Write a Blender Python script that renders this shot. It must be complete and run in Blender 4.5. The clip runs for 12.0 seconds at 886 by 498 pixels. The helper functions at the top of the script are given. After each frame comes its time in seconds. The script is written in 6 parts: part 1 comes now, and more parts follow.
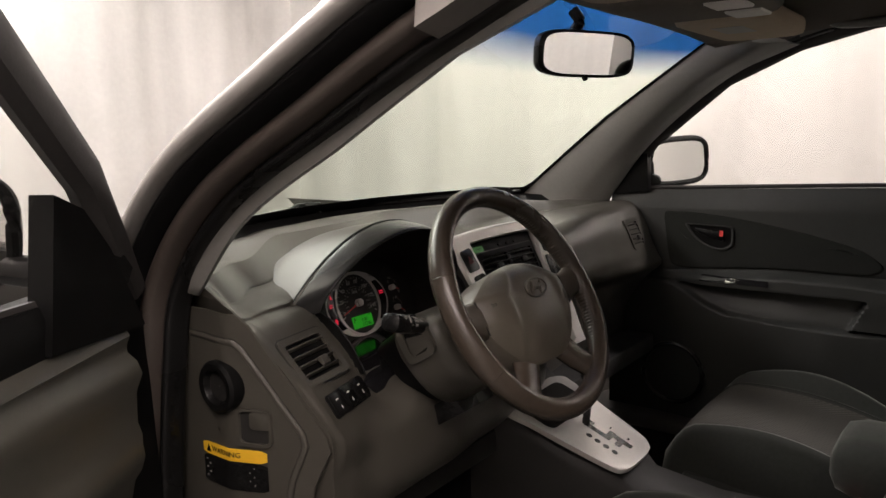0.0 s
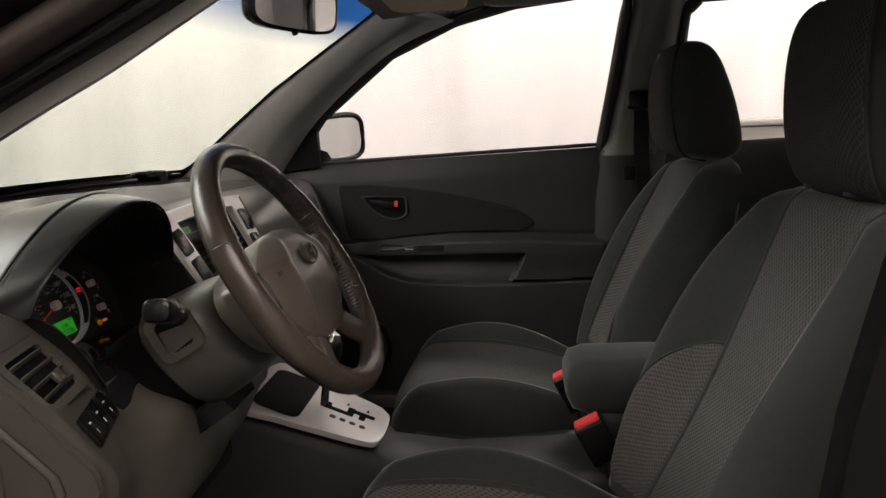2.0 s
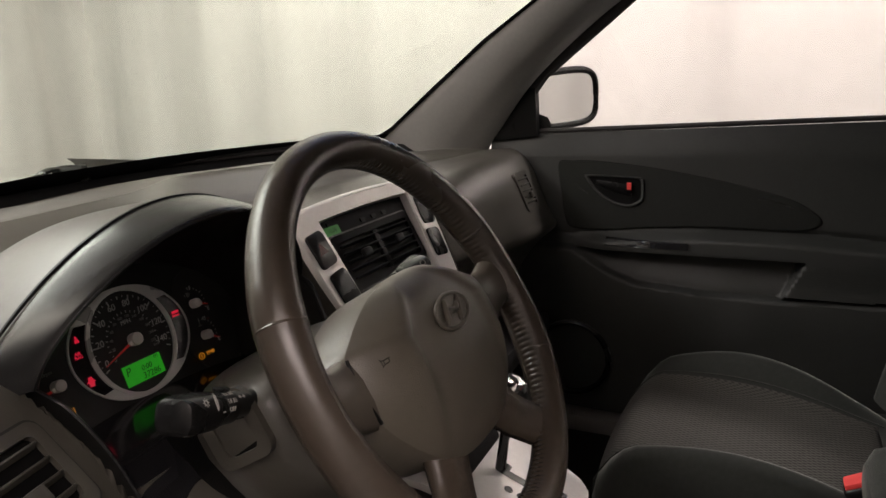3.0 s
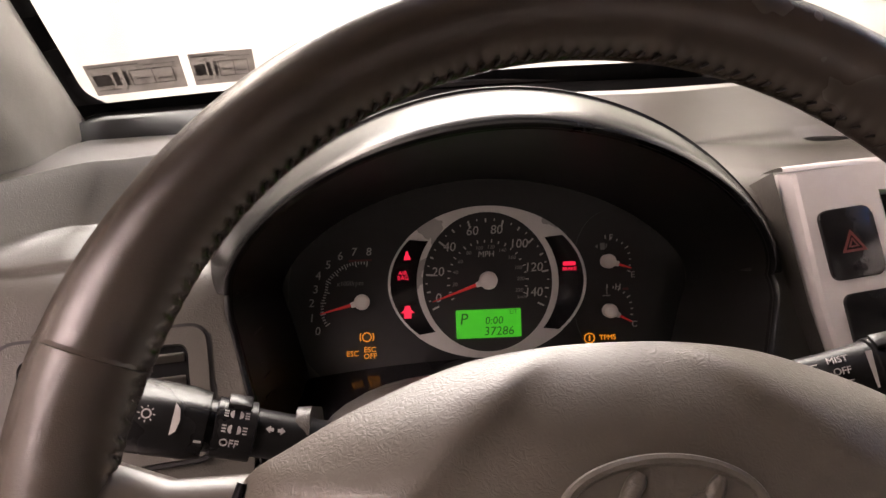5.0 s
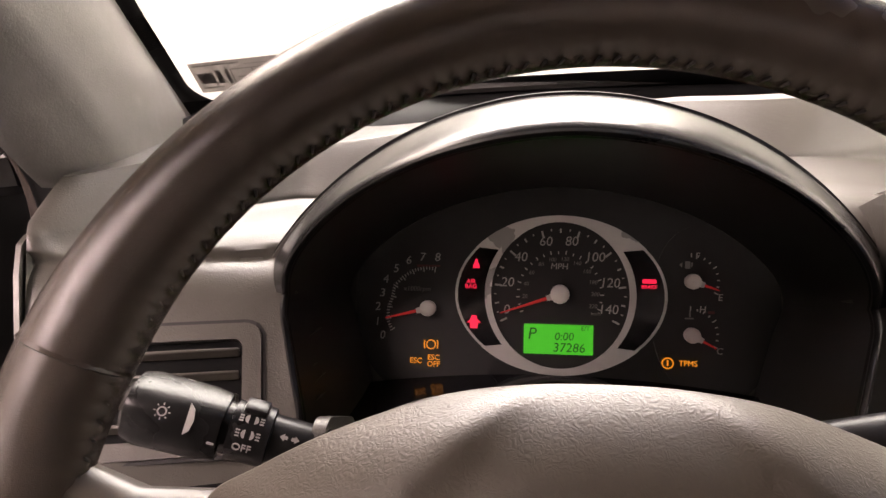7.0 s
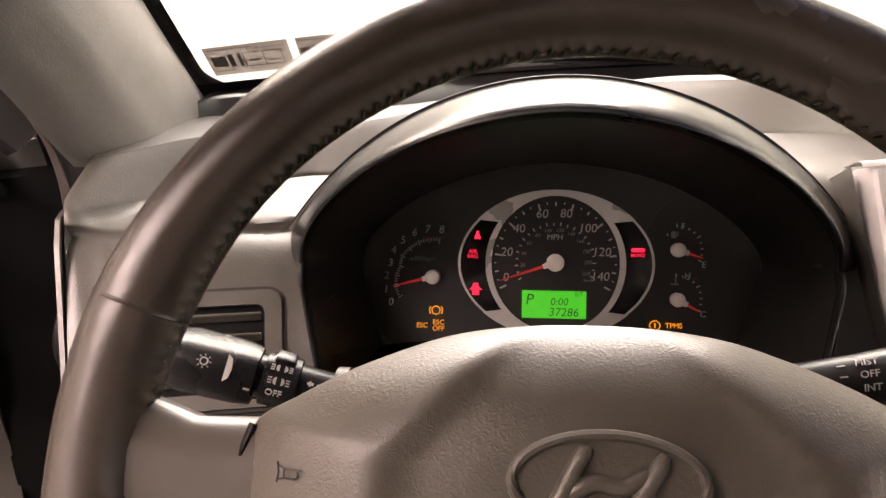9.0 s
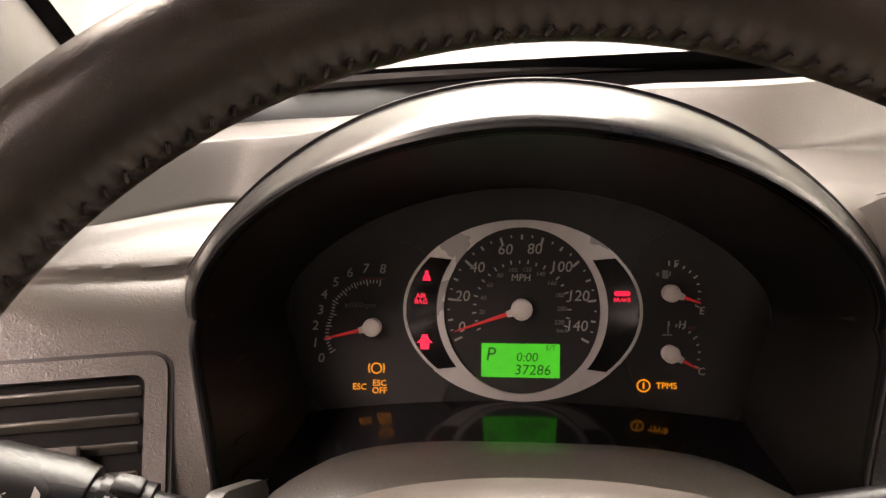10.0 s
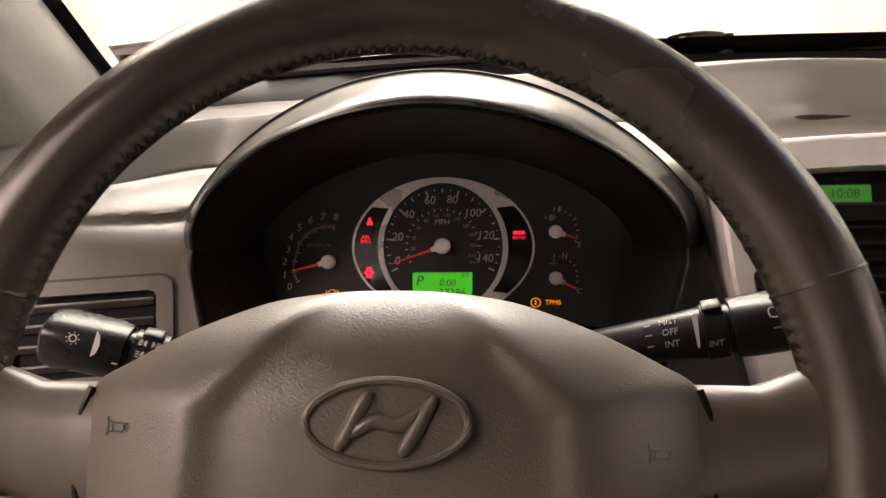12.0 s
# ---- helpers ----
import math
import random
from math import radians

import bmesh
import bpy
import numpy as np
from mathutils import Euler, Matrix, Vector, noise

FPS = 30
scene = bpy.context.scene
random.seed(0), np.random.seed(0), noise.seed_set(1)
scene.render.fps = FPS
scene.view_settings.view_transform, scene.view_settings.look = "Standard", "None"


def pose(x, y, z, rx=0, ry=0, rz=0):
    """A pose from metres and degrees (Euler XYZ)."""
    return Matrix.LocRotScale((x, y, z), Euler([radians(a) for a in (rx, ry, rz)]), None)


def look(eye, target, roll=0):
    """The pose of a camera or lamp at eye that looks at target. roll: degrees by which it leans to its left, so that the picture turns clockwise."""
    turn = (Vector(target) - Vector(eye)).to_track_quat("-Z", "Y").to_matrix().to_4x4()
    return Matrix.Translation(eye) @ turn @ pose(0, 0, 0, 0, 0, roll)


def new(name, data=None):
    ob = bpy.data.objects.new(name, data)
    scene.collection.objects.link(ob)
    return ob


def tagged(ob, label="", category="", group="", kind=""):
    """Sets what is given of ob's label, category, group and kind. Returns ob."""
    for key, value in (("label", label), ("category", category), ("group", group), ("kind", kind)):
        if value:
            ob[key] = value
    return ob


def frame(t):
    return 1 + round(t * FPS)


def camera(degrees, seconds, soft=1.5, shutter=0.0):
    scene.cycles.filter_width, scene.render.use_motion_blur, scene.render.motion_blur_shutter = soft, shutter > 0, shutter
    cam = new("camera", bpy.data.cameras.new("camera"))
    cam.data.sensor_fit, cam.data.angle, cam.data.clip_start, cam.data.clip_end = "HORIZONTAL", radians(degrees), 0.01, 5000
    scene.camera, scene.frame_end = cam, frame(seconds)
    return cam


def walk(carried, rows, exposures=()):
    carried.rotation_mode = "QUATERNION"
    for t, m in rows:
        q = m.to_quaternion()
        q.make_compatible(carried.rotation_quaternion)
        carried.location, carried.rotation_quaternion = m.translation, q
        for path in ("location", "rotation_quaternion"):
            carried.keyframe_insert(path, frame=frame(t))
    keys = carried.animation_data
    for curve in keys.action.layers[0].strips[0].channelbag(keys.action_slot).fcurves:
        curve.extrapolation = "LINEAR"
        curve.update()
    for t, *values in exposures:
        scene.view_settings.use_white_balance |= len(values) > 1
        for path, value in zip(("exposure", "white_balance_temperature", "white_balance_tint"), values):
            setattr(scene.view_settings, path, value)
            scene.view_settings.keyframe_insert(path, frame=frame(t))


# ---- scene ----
cam = camera(62.2, 12.0)
PATH = [
    (0, (-1.279, -0.570, 1.288), (0.295, 0.624, 0.975), -1.3),
    (0.5, (-1.236, -0.411, 1.273), (0.599, 0.318, 0.956), -1.5),
    (1, (-1.358, -0.336, 1.257), (0.586, 0.007, 0.937), -1.9),
    (1.5, (-1.394, -0.278, 1.234), (0.567, -0.061, 0.906), -2.0),
    (2, (-1.279, -0.306, 1.222), (0.683, -0.119, 0.882), -2.1),
    (2.5, (-1.068, -0.356, 1.246), (0.854, 0.033, 0.851), -2.1),
    (3, (-0.882, -0.275, 1.246), (0.889, 0.535, 0.792), -1.9),
    (3.5, (-0.706, -0.200, 1.234), (0.764, 1.043, 0.692), -1.8),
    (3.7, (-0.649, -0.180, 1.209), (0.644, 1.230, 0.625), -1.8),
    (5.3, (-0.406, -0.210, 1.193), (-0.437, 1.690, 0.570), -1.2),
    (5.5, (-0.389, -0.211, 1.194), (-0.458, 1.688, 0.571), -1.5),
    (6, (-0.365, -0.130, 1.185), (-0.383, 1.767, 0.551), -1.0),
    (6.5, (-0.376, -0.145, 1.194), (-0.496, 1.757, 0.587), -0.7),
    (7, (-0.392, -0.186, 1.193), (-0.626, 1.700, 0.569), -1.2),
    (7.2, (-0.392, -0.173, 1.190), (-0.625, 1.711, 0.560), -1.0),
    (9, (-0.390, -0.226, 1.201), (-0.623, 1.641, 0.523), -1.6),
    (9.5, (-0.375, -0.193, 1.198), (-0.641, 1.665, 0.508), -1.9),
    (10, (-0.382, -0.118, 1.185), (-0.544, 1.764, 0.531), -1.3),
    (10.5, (-0.373, -0.098, 1.184), (-0.471, 1.787, 0.522), -1.7),
    (11, (-0.374, -0.105, 1.185), (-0.403, 1.785, 0.530), -1.4),
    (11.5, (-0.361, -0.167, 1.189), (-0.455, 1.704, 0.487), -1.7),
    (12, (-0.331, -0.255, 1.204), (-0.460, 1.616, 0.508), -1.7),
]
EXPOSURES = [(0, -0.83, 6380, 16), (0.5, -0.73, 6350, 17), (1.0, -0.74, 6350, 18), (1.5, -0.62, 6300, 18), (2.5, -0.90, 6330, 17), (3.0, -0.82, 6380, 17), (3.5, -0.74, 6250, 23), (3.7, -0.64, 6250, 23), (5.3, 0.60, 6720, 30), (6.6, 0.57, 6720, 30), (7.2, 0.72, 6800, 31), (9, 0.89, 6900, 29), (10.5, 0.86, 6940, 27), (11, 0.97, 6960, 27), (11.5, 0.95, 6960, 27), (12, 0.57, 6980, 27)]
LAMP = 420
DOOR_OPEN = 58
# cross-sections along the door opening (outward, upward-forward), from the seal outward
SEAL = [(-0.008, 0.008), (0.010, 0.006), (0.022, 0.008), (0.025, 0.014), (0.018, 0.021), (-0.004, 0.021)]
JAMB = [(0.006, 0.022), (0.034, 0.023), (0.044, 0.027), (0.047, 0.034), (0.044, 0.043), (0.030, 0.047), (0.008, 0.036)]
SEAL_OUT = [(0.036, 0.044), (0.054, 0.044), (0.066, 0.050), (0.069, 0.057), (0.060, 0.065), (0.038, 0.064)]
SKIN = [(0.054, 0.061), (0.072, 0.060), (0.082, 0.067), (0.078, 0.084), (0.052, 0.098), (0.0, 0.106), (0.0, 0.096), (0.035, 0.080)]
walk(cam, [(t, look(e, g, r)) for t, e, g, r in PATH], EXPOSURES)

# ---- world and large lights ----
world = bpy.data.worlds.new("studio_world")
scene.world = world
world.use_nodes = True
world.node_tree.nodes["Background"].inputs[0].default_value = (0.9, 0.88, 0.85, 1)
world.node_tree.nodes["Background"].inputs[1].default_value = 0.05


def area_lamp(name, m, sx, sy, watts, colour):
    d = bpy.data.lights.new(name, "AREA")
    d.shape, d.size, d.size_y, d.energy, d.color = "RECTANGLE", sx, sy, watts, colour
    ob = new(name, d)
    ob.matrix_world = m
    return ob


# ceiling panels of the white booth round the car
PANELS = [(-2.3, 1.6), (-2.3, -1.6), (2.3, 1.6), (2.3, -1.6), (0.0, 3.9), (0.0, -4.2), (-0.7, 2.7)]
for px, py in PANELS[:6]:
    warm = (1.0, 0.91, 0.84) if px > 0 else ((1.0, 0.86, 0.76) if px < 0 else (1.0, 0.95, 0.87))
    # those ahead of and beside the car lean towards the cloth walls
    lean = pose(px, py, 3.10, 0, -45 if py > 0 else -22, 0) if px > 0 else (pose(px, py, 3.14, 0, 0, 0) if px else pose(px, py, 3.08, 18 if py > 0 else 0, 0, 0) @ pose(0, 0, 0, 0, 0, 90))
    area_lamp("ceiling_panel_lamp", lean, 1.1, 2.4, LAMP * ((0.36 if py > 0 else 0.52) if px < 0 else (0.75 if py > 3 else 1.0)), warm)
area_lamp("ceiling_panel_lamp", pose(-0.7, 2.7, 3.14, 0, 0, 90), 1.1, 2.4, LAMP * 0.60, (1.0, 0.97, 0.90))


# ---- materials ----
def nodes_of(name):
    m = bpy.data.materials.new(name)
    m.use_nodes = True
    nt = m.node_tree
    return m, nt, nt.nodes["Principled BSDF"], nt.links


def surface(name, colour, rough=0.5, metal=0.0, grain=0.0, grain_size=400.0, vary=0.12, coarse=9.0, coat=0.0,
            pattern="NOISE", spec=0.5, rough_vary=0.12, sheen=0.0, dots=0.3):
    """A painted, moulded or woven surface: colour that varies at two scales, fine relief and uneven gloss."""
    m, nt, b, ln = nodes_of(name)
    co = nt.nodes.new("ShaderNodeTexCoord")
    big = nt.nodes.new("ShaderNodeTexNoise")
    big.inputs["Scale"].default_value, big.inputs["Detail"].default_value = coarse, 5
    ln.new(co.outputs["Object"], big.inputs["Vector"])
    fine = nt.nodes.new("ShaderNodeTexNoise")
    fine.inputs["Scale"].default_value, fine.inputs["Detail"].default_value = coarse * 14, 3
    ln.new(co.outputs["Object"], fine.inputs["Vector"])
    add = nt.nodes.new("ShaderNodeMath")
    add.operation = "ADD"
    ln.new(big.outputs["Fac"], add.inputs[0])
    ln.new(fine.outputs["Fac"], add.inputs[1])
    ramp = nt.nodes.new("ShaderNodeMapRange")
    ramp.interpolation_type = "SMOOTHSTEP"
    ramp.inputs["From Min"].default_value, ramp.inputs["From Max"].default_value = 0.5, 1.5
    ramp.inputs["To Min"].default_value, ramp.inputs["To Max"].default_value = 1 - vary, 1 + vary
    ln.new(add.outputs[0], ramp.inputs["Value"])
    mix = nt.nodes.new("ShaderNodeMix")
    mix.data_type, mix.blend_type = "RGBA", "MULTIPLY"
    mix.inputs["Factor"].default_value = 1
    mix.inputs[6].default_value = (*colour, 1)
    ln.new(ramp.outputs["Result"], mix.inputs[7])
    ln.new(mix.outputs[2], b.inputs["Base Color"])
    rr = nt.nodes.new("ShaderNodeMapRange")
    rr.interpolation_type = "SMOOTHSTEP"
    rr.inputs["From Min"].default_value, rr.inputs["From Max"].default_value = 0.2, 0.8
    rr.inputs["To Min"].default_value, rr.inputs["To Max"].default_value = max(0.02, rough - rough_vary), min(1, rough + rough_vary)
    ln.new(big.outputs["Fac"], rr.inputs["Value"])
    ln.new(rr.outputs["Result"], b.inputs["Roughness"])
    b.inputs["Metallic"].default_value = metal
    b.inputs["Specular IOR Level"].default_value = spec
    b.inputs["Coat Weight"].default_value = coat
    b.inputs["Sheen Weight"].default_value = sheen
    b.inputs["Sheen Roughness"].default_value = 0.35
    b.inputs["Sheen Tint"].default_value = (0.75, 0.78, 0.72, 1)
    b.inputs["Coat Roughness"].default_value = 0.12
    if grain:
        if pattern == "LEATHER":
            g = nt.nodes.new("ShaderNodeTexVoronoi")
            g.feature = "DISTANCE_TO_EDGE"
            g.inputs["Scale"].default_value = grain_size
            warp = nt.nodes.new("ShaderNodeTexNoise")
            warp.inputs["Scale"].default_value = grain_size * 0.35
            va = nt.nodes.new("ShaderNodeMix")
            va.data_type = "VECTOR"
            va.inputs["Factor"].default_value = 0.012
            ln.new(co.outputs["Object"], warp.inputs["Vector"])
            ln.new(co.outputs["Object"], va.inputs[4])
            ln.new(warp.outputs["Color"], va.inputs[5])
            ln.new(va.outputs[1], g.inputs["Vector"])
            out = g.outputs["Distance"]
        elif pattern == "WEAVE":
            # knitted dots in staggered rows, across the seat and along its length
            se = nt.nodes.new("ShaderNodeSeparateXYZ")
            ln.new(co.outputs["Object"], se.inputs[0])
            along = nt.nodes.new("ShaderNodeMath")
            along.operation = "SUBTRACT"
            ln.new(se.outputs["Z"], along.inputs[0])
            ln.new(se.outputs["Y"], along.inputs[1])
            waves = []
            for sock, k in ((se.outputs["X"], grain_size), (along.outputs[0], grain_size * 0.72)):
                mu, si = nt.nodes.new("ShaderNodeMath"), nt.nodes.new("ShaderNodeMath")
                mu.operation, si.operation = "MULTIPLY", "SINE"
                mu.inputs[1].default_value = k
                ln.new(sock, mu.inputs[0])
                ln.new(mu.outputs[0], si.inputs[0])
                waves.append(si.outputs[0])
            pr = nt.nodes.new("ShaderNodeMath")
            pr.operation = "MULTIPLY"
            ln.new(waves[0], pr.inputs[0])
            ln.new(waves[1], pr.inputs[1])
            out = pr.outputs[0]
            mm = nt.nodes.new("ShaderNodeMapRange")
            mm.inputs["From Min"].default_value, mm.inputs["From Max"].default_value = -0.2, 0.7
            mm.inputs["To Min"].default_value, mm.inputs["To Max"].default_value = 1.12, dots
            ln.new(out, mm.inputs["Value"])
            mul = nt.nodes.new("ShaderNodeMath")
            mul.operation = "MULTIPLY"
            ln.new(mm.outputs["Result"], mul.inputs[0])
            ln.new(ramp.outputs["Result"], mul.inputs[1])
            ln.new(mul.outputs[0], mix.inputs[7])
        else:
            g = nt.nodes.new("ShaderNodeTexNoise")
            g.inputs["Scale"].default_value, g.inputs["Detail"].default_value = grain_size, 4
            ln.new(co.outputs["Object"], g.inputs["Vector"])
            out = g.outputs["Fac"]
        bump = nt.nodes.new("ShaderNodeBump")
        bump.inputs["Strength"].default_value = grain
        bump.inputs["Distance"].default_value = 0.001
        ln.new(out, bump.inputs["Height"])
        ln.new(bump.outputs["Normal"], b.inputs["Normal"])
    return m


def glowing(name, colour, strength, base=(0.02, 0.02, 0.02)):
    m, nt, b, ln = nodes_of(name)
    b.inputs["Base Color"].default_value = (*base, 1)
    b.inputs["Emission Color"].default_value = (*colour, 1)
    b.inputs["Emission Strength"].default_value = strength
    return m


def glass(name, tint, gloss=0.02, band=None):
    """Clear thin glass: what is behind it, tinted, under a fresnel reflection. band: (z low, z high, colour) of a sunshade strip."""
    m = bpy.data.materials.new(name)
    m.use_nodes = True
    nt = m.node_tree
    nt.nodes.clear()
    ln = nt.links
    out = nt.nodes.new("ShaderNodeOutputMaterial")
    tr = nt.nodes.new("ShaderNodeBsdfTransparent")
    tr.inputs[0].default_value = (*tint, 1)
    gl = nt.nodes.new("ShaderNodeBsdfGlossy")
    gl.inputs["Roughness"].default_value = gloss
    lw = nt.nodes.new("ShaderNodeLayerWeight")
    lw.inputs[0].default_value = 0.5
    pw = nt.nodes.new("ShaderNodeMath")
    pw.operation = "POWER"
    pw.inputs[1].default_value = 4.5
    ln.new(lw.outputs["Facing"], pw.inputs[0])
    fr = nt.nodes.new("ShaderNodeMapRange")
    fr.inputs["To Min"].default_value, fr.inputs["To Max"].default_value = 0.035, 0.75
    ln.new(pw.outputs[0], fr.inputs["Value"])
    mx = nt.nodes.new("ShaderNodeMixShader")
    ln.new(fr.outputs[0], mx.inputs[0])
    ln.new(tr.outputs[0], mx.inputs[1])
    ln.new(gl.outputs[0], mx.inputs[2])
    ln.new(mx.outputs[0], out.inputs[0])
    if band:
        co = nt.nodes.new("ShaderNodeTexCoord")
        se = nt.nodes.new("ShaderNodeSeparateXYZ")
        ln.new(co.outputs["Object"], se.inputs[0])
        ra = nt.nodes.new("ShaderNodeMapRange")
        ra.inputs["From Min"].default_value, ra.inputs["From Max"].default_value = band[0], band[1]
        ln.new(se.outputs["Z"], ra.inputs["Value"])
        mi = nt.nodes.new("ShaderNodeMix")
        mi.data_type = "RGBA"
        mi.inputs[6].default_value, mi.inputs[7].default_value = (*tint, 1), (*band[2], 1)
        ln.new(ra.outputs["Result"], mi.inputs["Factor"])
        ln.new(mi.outputs[2], tr.inputs[0])
    return m


TAUPE = (0.0500, 0.0466, 0.0388)
M_dash = surface("grained_taupe_plastic", TAUPE, 0.36, grain=0.22, grain_size=430, vary=0.06, pattern="LEATHER", rough_vary=0.02, spec=0.52)
M_dash_dark = surface("dark_lower_plastic", (0.0150, 0.0145, 0.0135), 0.55, grain=0.2, grain_size=520, vary=0.1, pattern="LEATHER", spec=0.35)
M_hood = surface("satin_grey_hood", (0.013, 0.013, 0.013), 0.25, grain=0.06, grain_size=700, vary=0.06, pattern="LEATHER", rough_vary=0.03, spec=0.34)
M_cavity = surface("black_shroud_plastic", (0.013, 0.0128, 0.0122), 0.34, vary=0.1, spec=0.4, rough_vary=0.03)
M_gloss_black = surface("glossy_black_plastic", (0.010, 0.010, 0.011), 0.10, vary=0.1, rough_vary=0.04)
M_black = surface("black_plastic", (0.007, 0.007, 0.007), 0.30, grain=0.08, grain_size=600, vary=0.15, spec=0.20)
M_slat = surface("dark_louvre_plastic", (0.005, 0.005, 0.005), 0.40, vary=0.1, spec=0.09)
M_vent = surface("matt_black_louvre", (0.004, 0.004, 0.004), 0.55, vary=0.1, spec=0.05)
M_rubber = surface("black_rubber", (0.018, 0.016, 0.015), 0.6, grain=0.15, grain_size=300, vary=0.2)
M_wheel = surface("brown_grey_leather", (0.0415, 0.0330, 0.0255), 0.25, grain=0.13, grain_size=900, vary=0.08, pattern="LEATHER", rough_vary=0.04)
M_spoke = surface("smooth_taupe_leather", (0.058, 0.0500, 0.0400), 0.36, grain=0.06, grain_size=900, vary=0.08, pattern="LEATHER", rough_vary=0.05)
M_hub = surface("taupe_wheel_pad", (0.0725, 0.0645, 0.0510), 0.36, grain=0.20, grain_size=480, vary=0.08, pattern="LEATHER", rough_vary=0.05)
M_silver = surface("satin_silver_paint", (0.58, 0.565, 0.54), 0.36, metal=0.35, vary=0.05, rough_vary=0.03)
M_ring = surface("silver_dial_ring", (0.62, 0.60, 0.58), 0.33, metal=0.45, vary=0.04)
M_chrome = surface("chrome", (0.72, 0.72, 0.72), 0.12, metal=1.0, vary=0.03, rough_vary=0.05)
M_dial = surface("dial_face", (0.0215, 0.0205, 0.0200), 0.5, vary=0.08, spec=0.3)
M_print = surface("dial_print", (0.40, 0.385, 0.36), 0.6, vary=0.05)
M_print_dim = surface("dim_print", (0.20, 0.19, 0.18), 0.6, vary=0.05)
M_stalk_print = surface("grey_stalk_print", (0.27, 0.26, 0.245), 0.6, vary=0.05)
M_needle = glowing("red_needle", (0.8, 0.03, 0.02), 0.10, (0.45, 0.02, 0.015))
M_cap = surface("needle_cap", (0.66, 0.62, 0.58), 0.35, vary=0.05)
M_red = glowing("red_lamp", (1.0, 0.02, 0.06), 0.75)
M_amber = glowing("amber_lamp", (1.0, 0.36, 0.01), 0.55)
M_lcd = glowing("green_display", (0.03, 0.85, 0.02), 0.36)
M_clock = glowing("green_clock", (0.03, 0.75, 0.02), 0.13)
M_segment = surface("display_segments", (0.004, 0.02, 0.004), 0.5, vary=0.05)
M_redprint = surface("red_print", (0.095, 0.014, 0.011), 0.5, vary=0.05)
M_white = surface("white_print", (0.75, 0.74, 0.70), 0.6, vary=0.05)
M_yellow = surface("yellow_label", (0.72, 0.42, 0.02), 0.5, vary=0.06)
M_velour = surface("charcoal_velour", (0.024, 0.0262, 0.0232), 0.9, grain=0.25, grain_size=900, vary=0.15, spec=0.2, sheen=0.38)
M_weave = surface("woven_seat_fabric", (0.070, 0.0680, 0.0610), 0.9, grain=0.6, grain_size=720, vary=0.15, pattern="WEAVE", spec=0.2, dots=0.42)
M_weave_fine = surface("fine_woven_fabric", (0.066, 0.0625, 0.0555), 0.9, grain=0.45, grain_size=980, vary=0.15, pattern="WEAVE", spec=0.2, dots=0.55)
M_door = surface("charcoal_door_trim", (0.0168, 0.0182, 0.0162), 0.60, grain=0.3, grain_size=480, vary=0.12, pattern="LEATHER")
M_door_cloth = surface("door_cloth", (0.0150, 0.0160, 0.0142), 0.9, grain=0.3, grain_size=700, vary=0.12, spec=0.2, sheen=0.15)
M_trim = surface("grey_pillar_trim", (0.152, 0.149, 0.138), 0.46, grain=0.2, grain_size=600, vary=0.07)
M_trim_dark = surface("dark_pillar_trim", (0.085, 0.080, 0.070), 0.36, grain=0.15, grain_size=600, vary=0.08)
M_head = surface("headliner_cloth", (0.15, 0.135, 0.115), 0.95, grain=0.25, grain_size=800, vary=0.08, spec=0.2)
# body paint, its grey lifted to stand for the cloth walls' reflection
M_paint = surface("grey_car_paint", (0.205, 0.194, 0.184), 0.46, metal=0.6, coat=0.3, vary=0.05, rough_vary=0.02)
# visor cloth, with the warm bounced light under the roof mixed into its colour
M_visor = surface("bounce_tinted_visor_cloth", (0.42, 0.345, 0.255), 0.9, grain=0.15, grain_size=700, vary=0.06, spec=0.2)
# the same body paint for the jamb, darkened for the shade between seals
M_jamb = surface("shaded_jamb_paint", (0.052, 0.042, 0.036), 0.45, vary=0.08, rough_vary=0.04)
M_carpet = surface("black_carpet", (0.016, 0.0153, 0.0145), 0.95, grain=0.8, grain_size=900, vary=0.3, spec=0.1)
M_curtain = surface("white_curtain_cloth", (0.76, 0.74, 0.70), 0.85, grain=0.15, grain_size=300, vary=0.05, coarse=2.0, spec=0.2)
# shading of soft creases down the cloth, painted into its colour
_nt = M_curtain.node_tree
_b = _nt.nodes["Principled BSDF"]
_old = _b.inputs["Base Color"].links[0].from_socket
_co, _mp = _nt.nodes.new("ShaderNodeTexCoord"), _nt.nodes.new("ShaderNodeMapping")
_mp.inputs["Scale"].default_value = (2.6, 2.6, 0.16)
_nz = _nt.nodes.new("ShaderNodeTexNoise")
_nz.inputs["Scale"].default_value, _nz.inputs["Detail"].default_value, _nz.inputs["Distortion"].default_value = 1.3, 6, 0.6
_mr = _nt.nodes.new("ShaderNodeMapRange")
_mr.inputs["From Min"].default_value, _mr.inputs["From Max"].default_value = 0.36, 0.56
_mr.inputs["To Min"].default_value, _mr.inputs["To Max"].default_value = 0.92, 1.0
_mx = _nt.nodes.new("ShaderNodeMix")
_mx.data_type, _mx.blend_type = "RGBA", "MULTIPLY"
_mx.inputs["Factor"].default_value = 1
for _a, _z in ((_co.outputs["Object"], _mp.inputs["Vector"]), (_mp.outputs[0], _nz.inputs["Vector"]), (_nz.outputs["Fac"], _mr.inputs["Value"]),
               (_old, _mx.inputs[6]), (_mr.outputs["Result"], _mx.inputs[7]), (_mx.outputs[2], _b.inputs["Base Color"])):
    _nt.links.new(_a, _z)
M_floor = surface("dark_studio_floor", (0.125, 0.122, 0.118), 0.6, grain=0.2, grain_size=60, vary=0.12, coarse=1.5)
